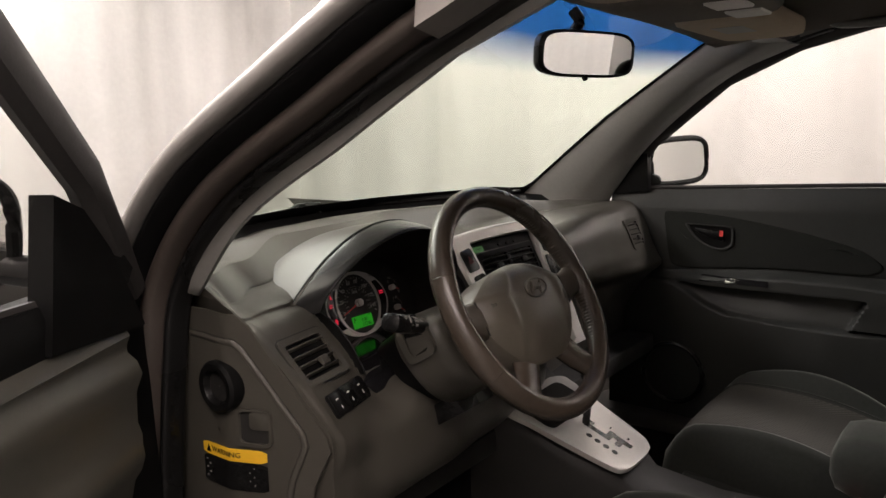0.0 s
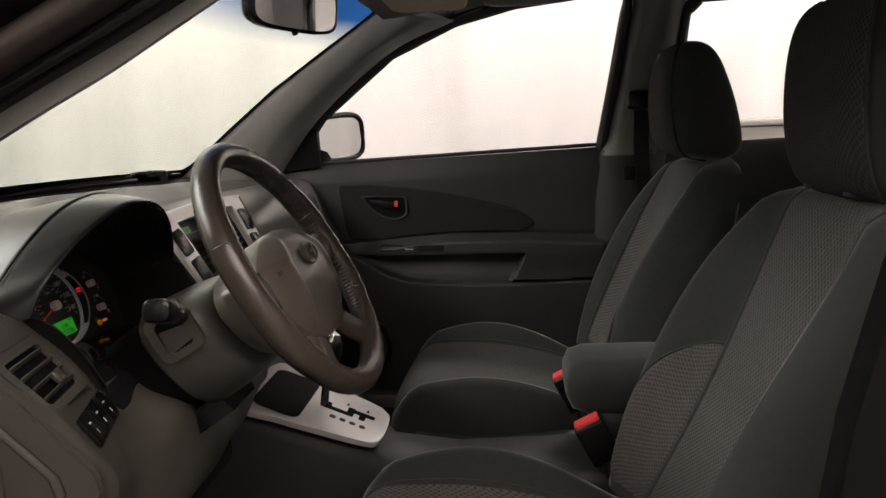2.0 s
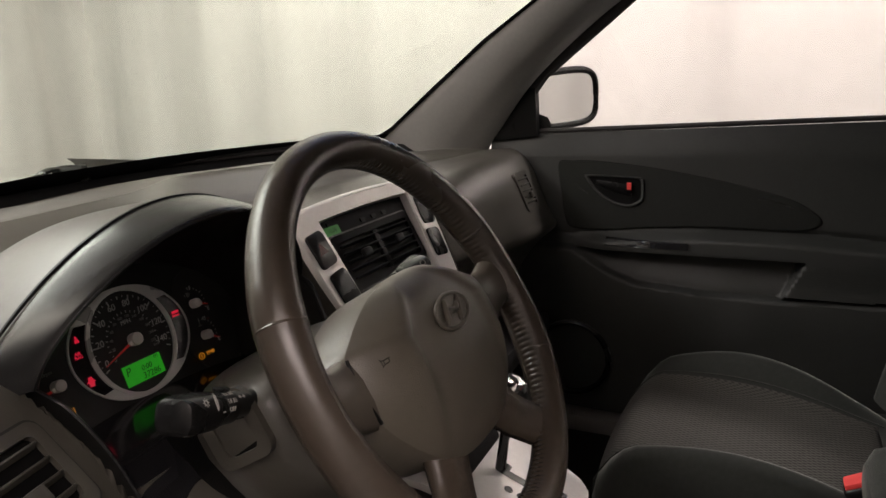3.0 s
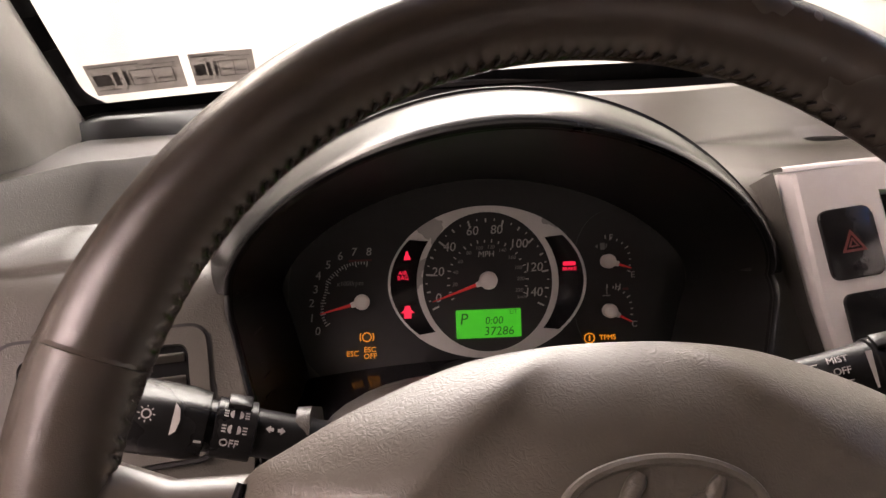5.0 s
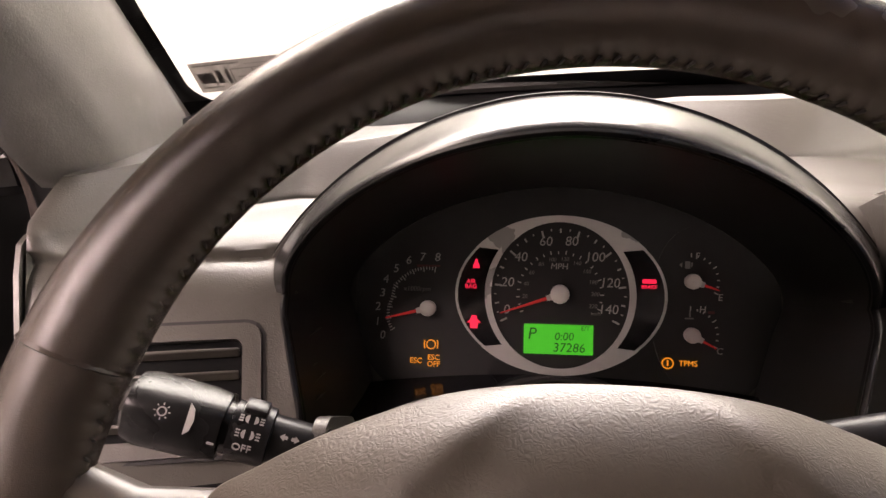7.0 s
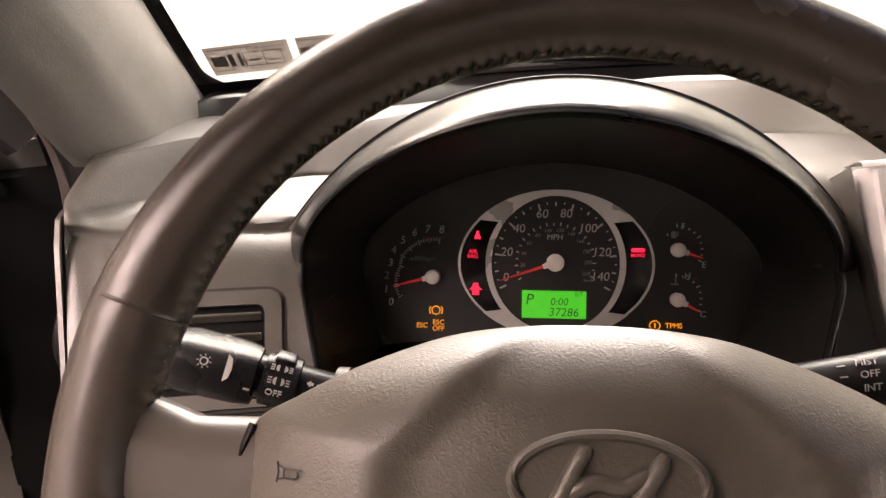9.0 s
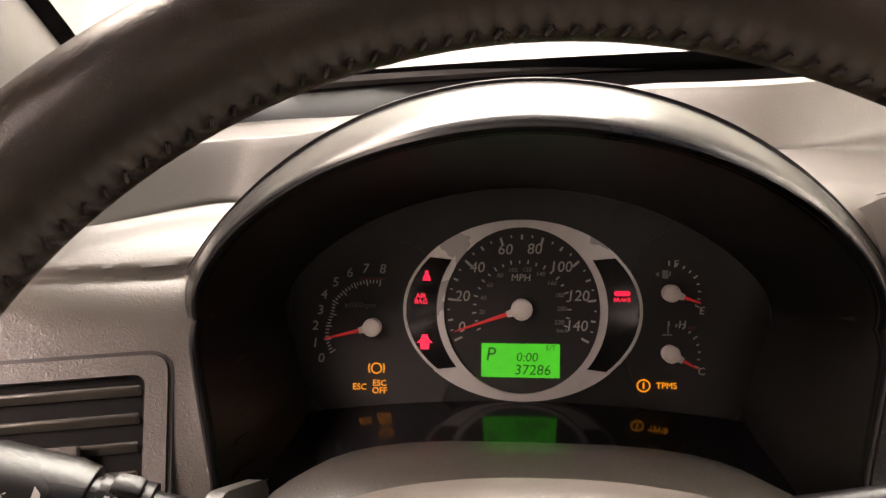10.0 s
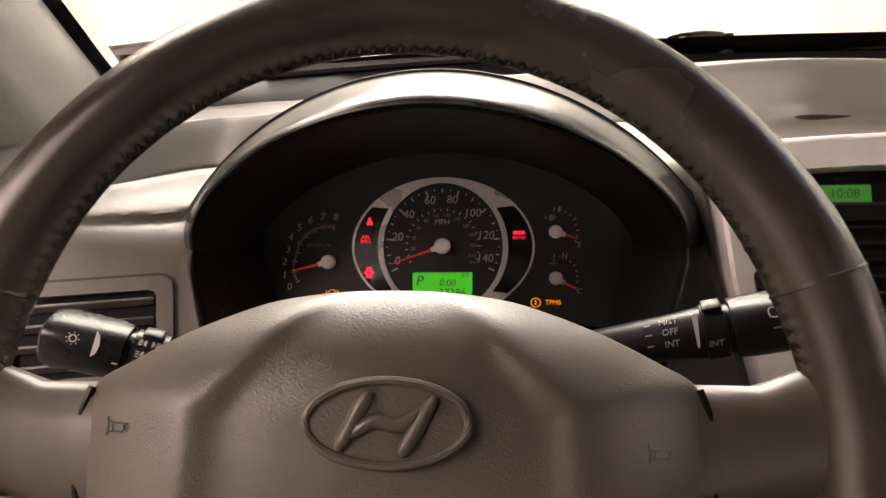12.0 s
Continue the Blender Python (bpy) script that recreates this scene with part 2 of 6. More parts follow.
M_ceiling = surface("white_ceiling_paint", (0.80, 0.79, 0.77), 0.8, vary=0.04)
M_greycab = surface("grey_panel", (0.20, 0.19, 0.165), 0.6, vary=0.06)
# faint emission brightens the red of the buckles and lock tab, which hold no lamp
M_redbtn = glowing("red_buckle_button", (0.9, 0.05, 0.04), 0.05, (0.62, 0.05, 0.045))
M_bronze = surface("bronze_hinge_paint", (0.16, 0.10, 0.07), 0.4, metal=0.3, vary=0.1)
M_mirror, _nt, _b, _l = nodes_of("mirror_glass")
_b.inputs["Base Color"].default_value, _b.inputs["Metallic"].default_value, _b.inputs["Roughness"].default_value = (0.86, 0.86, 0.86, 1), 1, 0.015
M_glass = glass("side_glass", (0.97, 0.97, 0.96))
M_shield = glass("windshield_glass", (0.72, 0.79, 0.71), band=(1.415, 1.475, (0.010, 0.075, 0.25)))
M_sticker = surface("sticker_back", (0.30, 0.29, 0.27), 0.6, vary=0.08)


# ---- builders ----
def mesh_of(name, bm, mat, smooth=40):
    me = bpy.data.meshes.new(name)
    bmesh.ops.recalc_face_normals(bm, faces=bm.faces)
    bm.to_mesh(me)
    bm.free()
    me.materials.append(mat)
    if smooth:
        me.polygons.foreach_set("use_smooth", [True] * len(me.polygons))
        me.set_sharp_from_angle(angle=radians(smooth))
    return me


def thing(name, at, label, category, group="", kind=""):
    """An empty at a thing's base, to which its parts belong."""
    e = new(name)
    e.empty_display_size = 0.05
    e.location = at
    return tagged(e, label, category, group, kind)


def part(name, bm, mat, parent, label="", smooth=40):
    """One mesh, built in world places, under a thing or under a part."""
    ob = new(name, mesh_of(name, bm, mat, smooth))
    ob.parent = parent
    if parent.type == "EMPTY":
        ob.matrix_parent_inverse = Matrix.Translation(-Vector(parent.location))
    if label:
        ob["label"] = label
    return ob


def solid(name, bm, mat, label, category, group="", kind="", smooth=40):
    """A thing of a single mesh."""
    return tagged(new(name, mesh_of(name, bm, mat, smooth)), label, category, group, kind)


def box(x0, x1, y0, y1, z0, z1, bevel=0.0, seg=2, m=None, bm=None):
    bm = bm or bmesh.new()
    made = bmesh.ops.create_cube(bm, size=1)["verts"]
    bmesh.ops.transform(bm, matrix=Matrix.LocRotScale(((x0 + x1) / 2, (y0 + y1) / 2, (z0 + z1) / 2), None,
                                                      (abs(x1 - x0), abs(y1 - y0), abs(z1 - z0))), verts=made)
    if bevel:
        edges = list({e for v in made for e in v.link_edges})
        r = bmesh.ops.bevel(bm, geom=edges, offset=bevel, segments=seg, affect="EDGES", profile=0.5)
        made = list({v for f in r["faces"] for v in f.verts} | {v for v in made if v.is_valid})
    if m is not None:
        bmesh.ops.transform(bm, matrix=m, verts=made)
    return bm


def loft(rings, closed=True, caps=True, bm=None):
    """A skin through rings of equal length."""
    bm = bm or bmesh.new()
    rows = [[bm.verts.new(p) for p in r] for r in rings]
    n = len(rows[0])
    for a, b in zip(rows, rows[1:]):
        for i in range(n if closed else n - 1):
            j = (i + 1) % n
            bm.faces.new((a[i], a[j], b[j], b[i]))
    if caps and closed:
        bm.faces.new(list(reversed(rows[0])))
        bm.faces.new(rows[-1])
    return bm


def curve(pts, n, closed=False):
    """n points on a smooth curve through pts."""
    pts = [Vector(p) for p in pts]
    k = len(pts)
    spans = k if closed else k - 1
    out = []
    for i in range(n):
        t = i / n * spans if closed else i / (n - 1) * spans
        a = min(int(t), spans - 1)
        f = t - a
        if closed:
            p0, p1, p2, p3 = (pts[(a + d) % k] for d in (-1, 0, 1, 2))
        else:
            p1, p2 = pts[a], pts[a + 1]
            p0 = pts[a - 1] if a else p1 * 2 - p2
            p3 = pts[a + 2] if a + 2 < k else p2 * 2 - p1
        out.append(0.5 * ((2 * p1) + (p2 - p0) * f + (2 * p0 - 5 * p1 + 4 * p2 - p3) * f * f + (3 * p1 - p0 - 3 * p2 + p3) * f ** 3))
    return out


def tube(path, radius, sides=10, closed=False, bm=None, flat=1.0, up=(0, 0, 1)):
    """A round bar along a path; radius a number or one a point."""
    path = [Vector(p) for p in path]
    rings = []
    n = len(path)
    for i, p in enumerate(path):
        a = path[(i - 1) % n] if closed or i else p
        b = path[(i + 1) % n] if closed or i < n - 1 else p
        t = (b - a).normalized()
        s = t.cross(Vector(up))
        s = s.normalized() if s.length > 1e-4 else t.orthogonal().normalized()
        u = s.cross(t)
        r = radius[i] if isinstance(radius, (list, tuple)) else radius
        rings.append([p + s * r * math.cos(k * math.tau / sides) + u * r * flat * math.sin(k * math.tau / sides) for k in range(sides)])
    if closed:
        rings.append(rings[0])
        bm = loft(rings, caps=False, bm=bm)
        bmesh.ops.remove_doubles(bm, verts=bm.verts, dist=1e-6)
        return bm
    return loft(rings, bm=bm)


def prism(outline, m, depth, bevel=0.0, bm=None):
    """A plate: an outline in its own plane (x, y), thick towards +z, set by the pose m."""
    bm = bm or bmesh.new()
    low = [bm.verts.new((x, y, 0)) for x, y in outline]
    high = [bm.verts.new((x, y, depth)) for x, y in outline]
    n = len(outline)
    for i in range(n):
        j = (i + 1) % n
        bm.faces.new((low[i], low[j], high[j], high[i]))
    bm.faces.new(list(reversed(low)))
    top = bm.faces.new(high)
    made = low + high
    if bevel:
        r = bmesh.ops.bevel(bm, geom=list(top.edges), offset=bevel, segments=2, affect="EDGES", profile=0.5)
        made = list({v for f in r["faces"] for v in f.verts} | {v for v in made if v.is_valid})
    bmesh.ops.transform(bm, matrix=m, verts=made)
    return bm


def frame_plate(outer, inner, m, depth, bm=None):
    """A flat rim between two outlines of equal length, thick towards +z."""
    bm = bm or bmesh.new()
    rows = [[bm.verts.new(m @ Vector((x, y, z))) for x, y in o] for o, z in ((outer, 0), (outer, depth), (inner, depth), (inner, 0))]
    n = len(outer)
    for a, b in zip(rows, rows[1:] + rows[:1]):
        for i in range(n):
            j = (i + 1) % n
            bm.faces.new((a[i], a[j], b[j], b[i]))
    return bm


def rounded(w, h, r, seg=5, cx=0.0, cy=0.0):
    """The outline of a rectangle with round corners."""
    out = []
    for sx, sy, a0 in ((1, 1, 0), (-1, 1, 90), (-1, -1, 180), (1, -1, 270)):
        for k in range(seg + 1):
            a = radians(a0 + 90 * k / seg)
            out.append((cx + sx * (w / 2 - r) + r * math.cos(a), cy + sy * (h / 2 - r) + r * math.sin(a)))
    return out


def ellipse(a, b, n=64, k=2.0, cx=0.0, cy=0.0, a0=0.0, a1=math.tau):
    out = []
    for i in range(n):
        t = a0 + (a1 - a0) * i / (n if a1 - a0 >= math.tau - 1e-6 else n - 1)
        c, s = math.cos(t), math.sin(t)
        out.append((cx + a * math.copysign(abs(c) ** (2 / k), c), cy + b * math.copysign(abs(s) ** (2 / k), s)))
    return out


def lettering(text, size, m, depth=0.0003, italic=0.0, align="CENTER"):
    """Words as a flat mesh, centred on the pose m."""
    c = bpy.data.curves.new("letters", "FONT")
    c.body, c.size, c.align_x, c.align_y, c.extrude, c.shear = text, size, align, "CENTER", depth, italic
    c.resolution_u = 3
    ob = bpy.data.objects.new("letters", c)
    scene.collection.objects.link(ob)
    bpy.context.view_layer.update()
    me = bpy.data.meshes.new_from_object(ob.evaluated_get(bpy.context.evaluated_depsgraph_get()))
    bm = bmesh.new()
    bm.from_mesh(me)
    bmesh.ops.remove_doubles(bm, verts=bm.verts, dist=1e-6)
    bmesh.ops.transform(bm, matrix=m, verts=bm.verts)
    bpy.data.objects.remove(ob)
    bpy.data.curves.remove(c)
    bpy.data.meshes.remove(me)
    return bm


def plane_pose(o, u, v):
    """A pose whose x and y run along u and v, and z out of the plane."""
    u, v = Vector(u).normalized(), Vector(v).normalized()
    n = u.cross(v).normalized()
    v = n.cross(u)
    m = Matrix((u, v, n)).transposed().to_4x4()
    m.translation = o
    return m
A_CL, A_WL = radians(19), radians(30.8)

# frames of the instruments and of the steering wheel
CL = plane_pose((-0.37, 0.30, 1.0), (1, 0, 0), (0, math.sin(A_CL), math.cos(A_CL)))
CLI = CL.inverted()
WL = plane_pose((-0.3694, -0.0289, 1.0462), (1, 0, 0), (0, math.sin(A_WL), math.cos(A_WL)))


# ---- the booth ----
solid("floor", box(-3.6, 3.6, -6, 6, -0.1, 0.0), M_floor, "plain dark grey studio floor under the car", "floor", kind="structure")
solid("ceiling", box(-3.6, 3.6, -6, 6, 3.2, 3.3), M_ceiling, "plain white ceiling with light panels", "ceiling", kind="structure")


def curtain(name, a, b, seed, label):
    """A hanging cloth wall with soft uneven folds from a to b."""
    rnd = random.Random(seed)
    a, b = Vector((*a, 0)), Vector((*b, 0))
    d = (b - a)
    nrm = Vector((-d.y, d.x, 0)).normalized()
    waves = [(rnd.uniform(5, 16), rnd.uniform(0.008, 0.02), rnd.uniform(0, 6)) for _ in range(4)] + [(rnd.uniform(25, 45), 0.004, 1.0)]
    cols = 150
    rings = []
    for k, z in enumerate((0.01, 0.5, 1.0, 1.4, 1.8, 2.3, 2.8, 3.18)):
        row = []
        for i in range(cols):
            s = i / (cols - 1) * d.length
            off = sum(h * math.sin(f * s / 1.6 + p + 0.25 * z * math.sin(p)) for f, h, p in waves)
            row.append(a + d * (i / (cols - 1)) + nrm * off + Vector((0, 0, z)))
        rings.append(row)
    front = loft(rings, closed=False)
    bmesh.ops.solidify(front, geom=front.faces[:], thickness=0.006)
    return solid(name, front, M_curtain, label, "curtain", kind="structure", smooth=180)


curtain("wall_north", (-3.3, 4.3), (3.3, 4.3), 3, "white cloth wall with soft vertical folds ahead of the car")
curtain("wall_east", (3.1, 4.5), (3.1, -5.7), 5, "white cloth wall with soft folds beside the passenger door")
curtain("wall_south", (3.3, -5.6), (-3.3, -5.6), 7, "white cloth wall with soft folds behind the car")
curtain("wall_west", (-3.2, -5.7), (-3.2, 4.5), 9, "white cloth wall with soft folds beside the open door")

for px, py in PANELS:
    turned = 0 if abs(px) > 1 else 90
    lamp = thing("ceiling_light", (px, py, 3.2), "white framed flat light panel on the ceiling", "ceiling light", "ceiling light panels")
    m = pose(px, py, 3.2, 180, 0, turned)
    part("frame", frame_plate(rounded(1.24, 2.54, 0.02), rounded(1.12, 2.42, 0.01), m, 0.045), M_ceiling, lamp)
    part("diffuser", prism(rounded(1.12, 2.42, 0.01), m, 0.02), glowing("lit_diffuser", (1.0, 0.95, 0.9), 1.0, (0.8, 0.8, 0.8)), lamp, "lit white diffuser")

cab = thing("low_cabinet", (2.7, -2.2, 0), "plain grey low cabinet standing against the cloth wall", "cabinet")
part("body", box(2.5, 2.98, -4.2, -1.2, 0.0, 1.15, 0.01), M_greycab, cab)
part("top", box(2.48, 2.99, -4.22, -1.18, 1.15, 1.18, 0.006), M_greycab, cab)

# ---- lines of the body: door opening and windshield edge, for the right side (mirrored for the left) ----
OPEN = {1: [(0.725, 0.325, 1.10), (0.705, 0.200, 1.25), (0.675, -0.002, 1.405), (0.65, -0.175, 1.475), (0.635, -0.324, 1.505), (0.625, -0.61, 1.530), (0.625, -0.95, 1.532)],
        -1: [(0.720, 0.268, 1.09), (0.718, 0.160, 1.197), (0.71, -0.013, 1.290), (0.70, -0.150, 1.360), (0.690, -0.30, 1.418), (0.680, -0.58, 1.475), (0.675, -0.95, 1.495)]}
EDGE = {1: [(0.665, 0.585, 1.105), (0.65, 0.44, 1.215), (0.635, 0.30, 1.32), (0.61, 0.14, 1.42), (0.585, 0.0, 1.507)],
        -1: [(0.741, 0.535, 1.095), (0.722, 0.40, 1.195), (0.693, 0.25, 1.300), (0.663, 0.11, 1.395), (0.635, -0.01, 1.470)]}


def mirrored(p, side):
    return Vector((p[0] * side, p[1], p[2]))


def shield_point(s, h):
    """A point on the windshield: s from -1 to 1 across, h from 0 at the cowl to 1 at the roof."""
    k = max(0.0, min(0.9999, h)) * 4
    i = int(k)
    a, b = ([Vector(p) for p in EDGE[sd]] for sd in (-1, 1))
    left = mirrored(a[i].lerp(a[i + 1], k - i) + (a[i + 1] - a[i]) * (4 * (h - max(0.0, min(1.0, h)))), -1)
    right = b[i].lerp(b[i + 1], k - i) + (b[i + 1] - b[i]) * (4 * (h - max(0.0, min(1.0, h))))
    mid = left.lerp(right, (s + 1) / 2)
    bulge = (1 - s * s)
    return mid + Vector((0, (0.205 - 0.125 * h) * bulge + 0.015 * math.sin(math.pi * h) * min(1, 3 * bulge), (0.006 + 0.024 * h) * bulge + 0.012 * math.sin(math.pi * h) * min(1, 3 * bulge)))


shield = thing("windshield", (0, 0.76, 1.1), "clear greenish windshield with a blue sunshade band along its top", "windshield")
bm = loft([[shield_point(-1 + 2 * i / 24, -0.03 + 1.06 * j / 16) for i in range(25)] for j in range(17)], closed=False)
pane = part("pane", bm, M_shield, shield, smooth=180)
pane.visible_shadow = False
# black frit along the lower edge
bm = loft([[shield_point(-1 + 2 * i / 24, h) + Vector((0, -0.004, 0.0)) for i in range(25)] for h in (-0.03, 0.035)], closed=False)
bmesh.ops.solidify(bm, geom=bm.faces[:], thickness=0.002)
part("lower_border", bm, M_slat, shield, "black printed lower border")
for sd in (-1, 1):
    # widens into a rounded corner at its foot
    bm = loft([[shield_point(sd * (1.0 - k * (0.021 + 0.050 * max(0.0, 1 - j / 64 / 0.085) ** 2)), j / 64) + Vector((0, -0.004, 0)) for j in range(65)] for k in (0, 0.5, 1)], closed=False)
    bmesh.ops.solidify(bm, geom=bm.faces[:], thickness=0.002)
    part("side_border", bm, M_black, shield, "black printed side border")

# inspection papers behind the glass at the driver's lower corner
st = thing("sticker", shield_point(-0.86, 0.09), "two grey printed paper stickers on the lower windshield corner", "sticker")


def on_glass(s0, s1, h0, h1, lift, nu=6):
    """A thin patch that lies against the inside of the windshield."""
    bm = loft([[shield_point(s0 + (s1 - s0) * i / nu, h0 + (h1 - h0) * j / 2) + Vector((0, -0.0042 - lift, -0.0012 - 0.5 * lift)) for i in range(nu + 1)] for j in range(3)], closed=False)
    bmesh.ops.solidify(bm, geom=bm.faces[:], thickness=0.0004)
    return bm


for s0, s1 in ((-0.966, -0.862), (-0.852, -0.772)):
    paper = part("paper", on_glass(s0, s1, 0.058, 0.132, 0.0), M_sticker, st)
    w = s1 - s0
    for a, b, h0, h1 in ((0.04, 0.55, 0.124, 0.127), (0.60, 0.95, 0.120, 0.1215), (0.05, 0.28, 0.070, 0.073), (0.05, 0.22, 0.082, 0.108), (0.25, 0.31, 0.080, 0.112), (0.36, 0.40, 0.078, 0.112), (0.42, 0.90, 0.110, 0.1125), (0.42, 0.90, 0.076, 0.078), (0.42, 0.435, 0.078, 0.110), (0.66, 0.675, 0.078, 0.110), (0.885, 0.90, 0.078, 0.110), (0.48, 0.62, 0.090, 0.093), (0.70, 0.86, 0.086, 0.089), (0.10, 0.17, 0.088, 0.102)):
        part("print_bar", on_glass(s0 + w * a, s0 + w * b, h0, h1, 0.0010, 2), M_print_dim, paper)

# wipers and cowl
solid("cowl_panel", loft([[Vector((x, 0.80 - 0.55 * x * x + dy, z)) for x in [-0.72 + 0.06 * i for i in range(25)]] for dy, z in ((-0.075, 1.075), (-0.04, 1.098), (0.02, 1.10), (0.10, 1.085), (0.10, 1.03), (-0.075, 1.03))], closed=False),
      M_slat, "black plastic cowl panel at the windshield's foot", "cowl", kind="structure")
for wx, wy, tip in ((-0.044, 0.755, -0.62), (0.545, 0.610, -0.03)):
    w = thing("wiper", (wx, wy, 1.10), "black windshield wiper resting at the foot of the glass", "wiper", "windshield wipers")
    foot = lambda x, d: 0.765 - 0.55 * x * x + d
    # flat arm that bends up to the deep cover over its hinge
    line = curve([(-0.320, 1.108, 0.0040), (-0.140, 1.111, 0.0038), (-0.066, 1.1150, 0.0036), (-0.048, 1.1205, 0.0034), (-0.034, 1.1235, 0.0034), (-0.024, 1.1225, 0.0044), (-0.018, 1.1180, 0.0086), (-0.008, 1.1182, 0.0090), (0.012, 1.1178, 0.0084), (0.029, 1.1160, 0.0072), (0.036, 1.1135, 0.0052), (0.044, 1.1110, 0.0036), (0.062, 1.1120, 0.0030)], 60)
    part("arm", loft([[Vector((wx + p.x, foot(wx + p.x, 0.012) + 0.009 * c, p.y + p.z * d)) for c, d in ((-1, -0.8), (-1, 0.6), (-0.6, 1), (0.6, 1), (1, 0.6), (1, -0.8), (0.6, -1), (-0.6, -1))] for p in line]), M_black, w, smooth=50)
    part("pivot_cap", loft([[Vector((wx + 0.026 + r * math.cos(k * math.tau / 20), foot(wx + 0.026, 0.012) + r * math.sin(k * math.tau / 20), z)) for k in range(20)] for r, z in ((0.013, 1.095), (0.012, 1.112), (0.010, 1.1235), (0.006, 1.1250))]), M_black, w, smooth=50)
    part("blade", tube([(wx - 0.04 - 0.5 * k / 8, 0.775 - 0.55 * (wx - 0.04 - 0.5 * k / 8) ** 2, 1.106) for k in range(9)], 0.006, 6), M_rubber, w)

# ---- body shell ----
body = thing("car_body", (0, -0.4, 0.30), "dark grey sport utility car body with an open driver's doorway", "car body", kind="structure")
bm = loft([[Vector((x, y, zf(x))) for x in [-0.80 + 0.1 * i for i in range(17)]] for y, zf in (
    (0.86, lambda x: 1.075 - 0.06 * x * x), (1.3, lambda x: 1.03 - 0.07 * x * x), (1.75, lambda x: 0.96 - 0.10 * x * x), (1.85, lambda x: 0.80 - 0.1 * x * x), (1.86, lambda x: 0.45))], closed=False)
bmesh.ops.solidify(bm, geom=bm.faces[:], thickness=0.02)
part("bonnet", bm, M_paint, body, smooth=180)
for sd in (-1, 1):
    bm = loft([[Vector((sd * x, y, z)) for x, z in ((0.80, 1.03), (0.86, 0.98), (0.90, 0.85), (0.89, 0.40), (0.84, 0.30))] for y in (0.38, 0.9, 1.4, 1.83)], closed=False)
    bmesh.ops.solidify(bm, geom=bm.faces[:], thickness=0.02)
    part("fender", bm, M_paint, body, smooth=60)
    part("rocker", box(sd * 0.70, sd * 0.86, -1.7, 0.40, 0.32, 0.46, 0.02), M_paint, body)
    # roof side rail
    bm = loft([[mirrored(p, sd) + Vector((sd * a, 0, b)) for p in curve(OPEN[sd][3:], 20)] for a, b in ((0.0, 0.008), (0.06, 0.02), (0.055, 0.06), (0.0, 0.075), (-0.06, 0.05), (0.0, 0.008))], closed=False)
    part("roof_rail", bm, M_paint, body)
    # rear quarter
    part("rear_quarter", box(sd * 0.66, sd * 0.80, -2.3, -1.62, 0.35, 1.50, 0.04), M_paint, body)
part("roof_panel", box(-0.60, 0.60, -2.2, 0.02, 1.565, 1.59, 0.012), M_paint, body)
part("tailgate", box(-0.70, 0.70, -2.32, -2.26, 0.35, 1.12, 0.02), M_paint, body)
part("floor_pan", box(-0.74, 0.74, -2.3, 0.55, 0.30, 0.42, 0.01), M_carpet, body, "black carpeted floor pan")
part("firewall", box(-0.78, 0.78, 0.52, 0.56, 0.40, 1.06, 0.005), M_carpet, body)
part("jack_block", box(-0.5, 0.5, -1.6, 1.2, 0.0, 0.30, 0.02), M_rubber, body)


def pillar_frame(i, pts):
    t = (pts[min(i + 1, len(pts) - 1)] - pts[max(i - 1, 0)]).normalized()
    o = Vector((1, 0, 0))
    o = (o - t * o.dot(t)).normalized()
    p = o.cross(t)
    if p.y + p.z < 0:
        p = -p
    return o, p


def strip_along(pts, profile, side):
    """A bar of that cross-section (outward, upward-forward) along the door opening's line."""
    rings = []
    profile = [(p.x, p.y) for p in curve([(a, b, 0) for a, b in profile], 28, closed=True)]
    for i, c in enumerate(pts):
        o, p = pillar_frame(i, pts)
        rings.append([mirrored(c + o * a + p * b, side) for a, b in profile])
    return loft(rings)


for sd in (-1, 1):
    low = [(0.742, 0.318, 0.45), (0.742, 0.314, 0.68), (0.736, 0.302, 0.86), (0.729, 0.288, 0.99)] if sd < 0 else []
    LINE = curve(low + OPEN[sd], 44 + 12 * len(low))
    # outer skin of the windshield pillar, jamb, seal
    part("pillar_skin", strip_along(LINE, SKIN, sd), M_paint, body, smooth=180)
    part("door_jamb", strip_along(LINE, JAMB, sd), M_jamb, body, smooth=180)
    part("jamb_seal", strip_along(LINE, SEAL_OUT, sd), M_slat, body, smooth=180)
    part("door_seal", strip_along(LINE, SEAL, sd), M_black, body, "soft black rubber door seal", smooth=180)

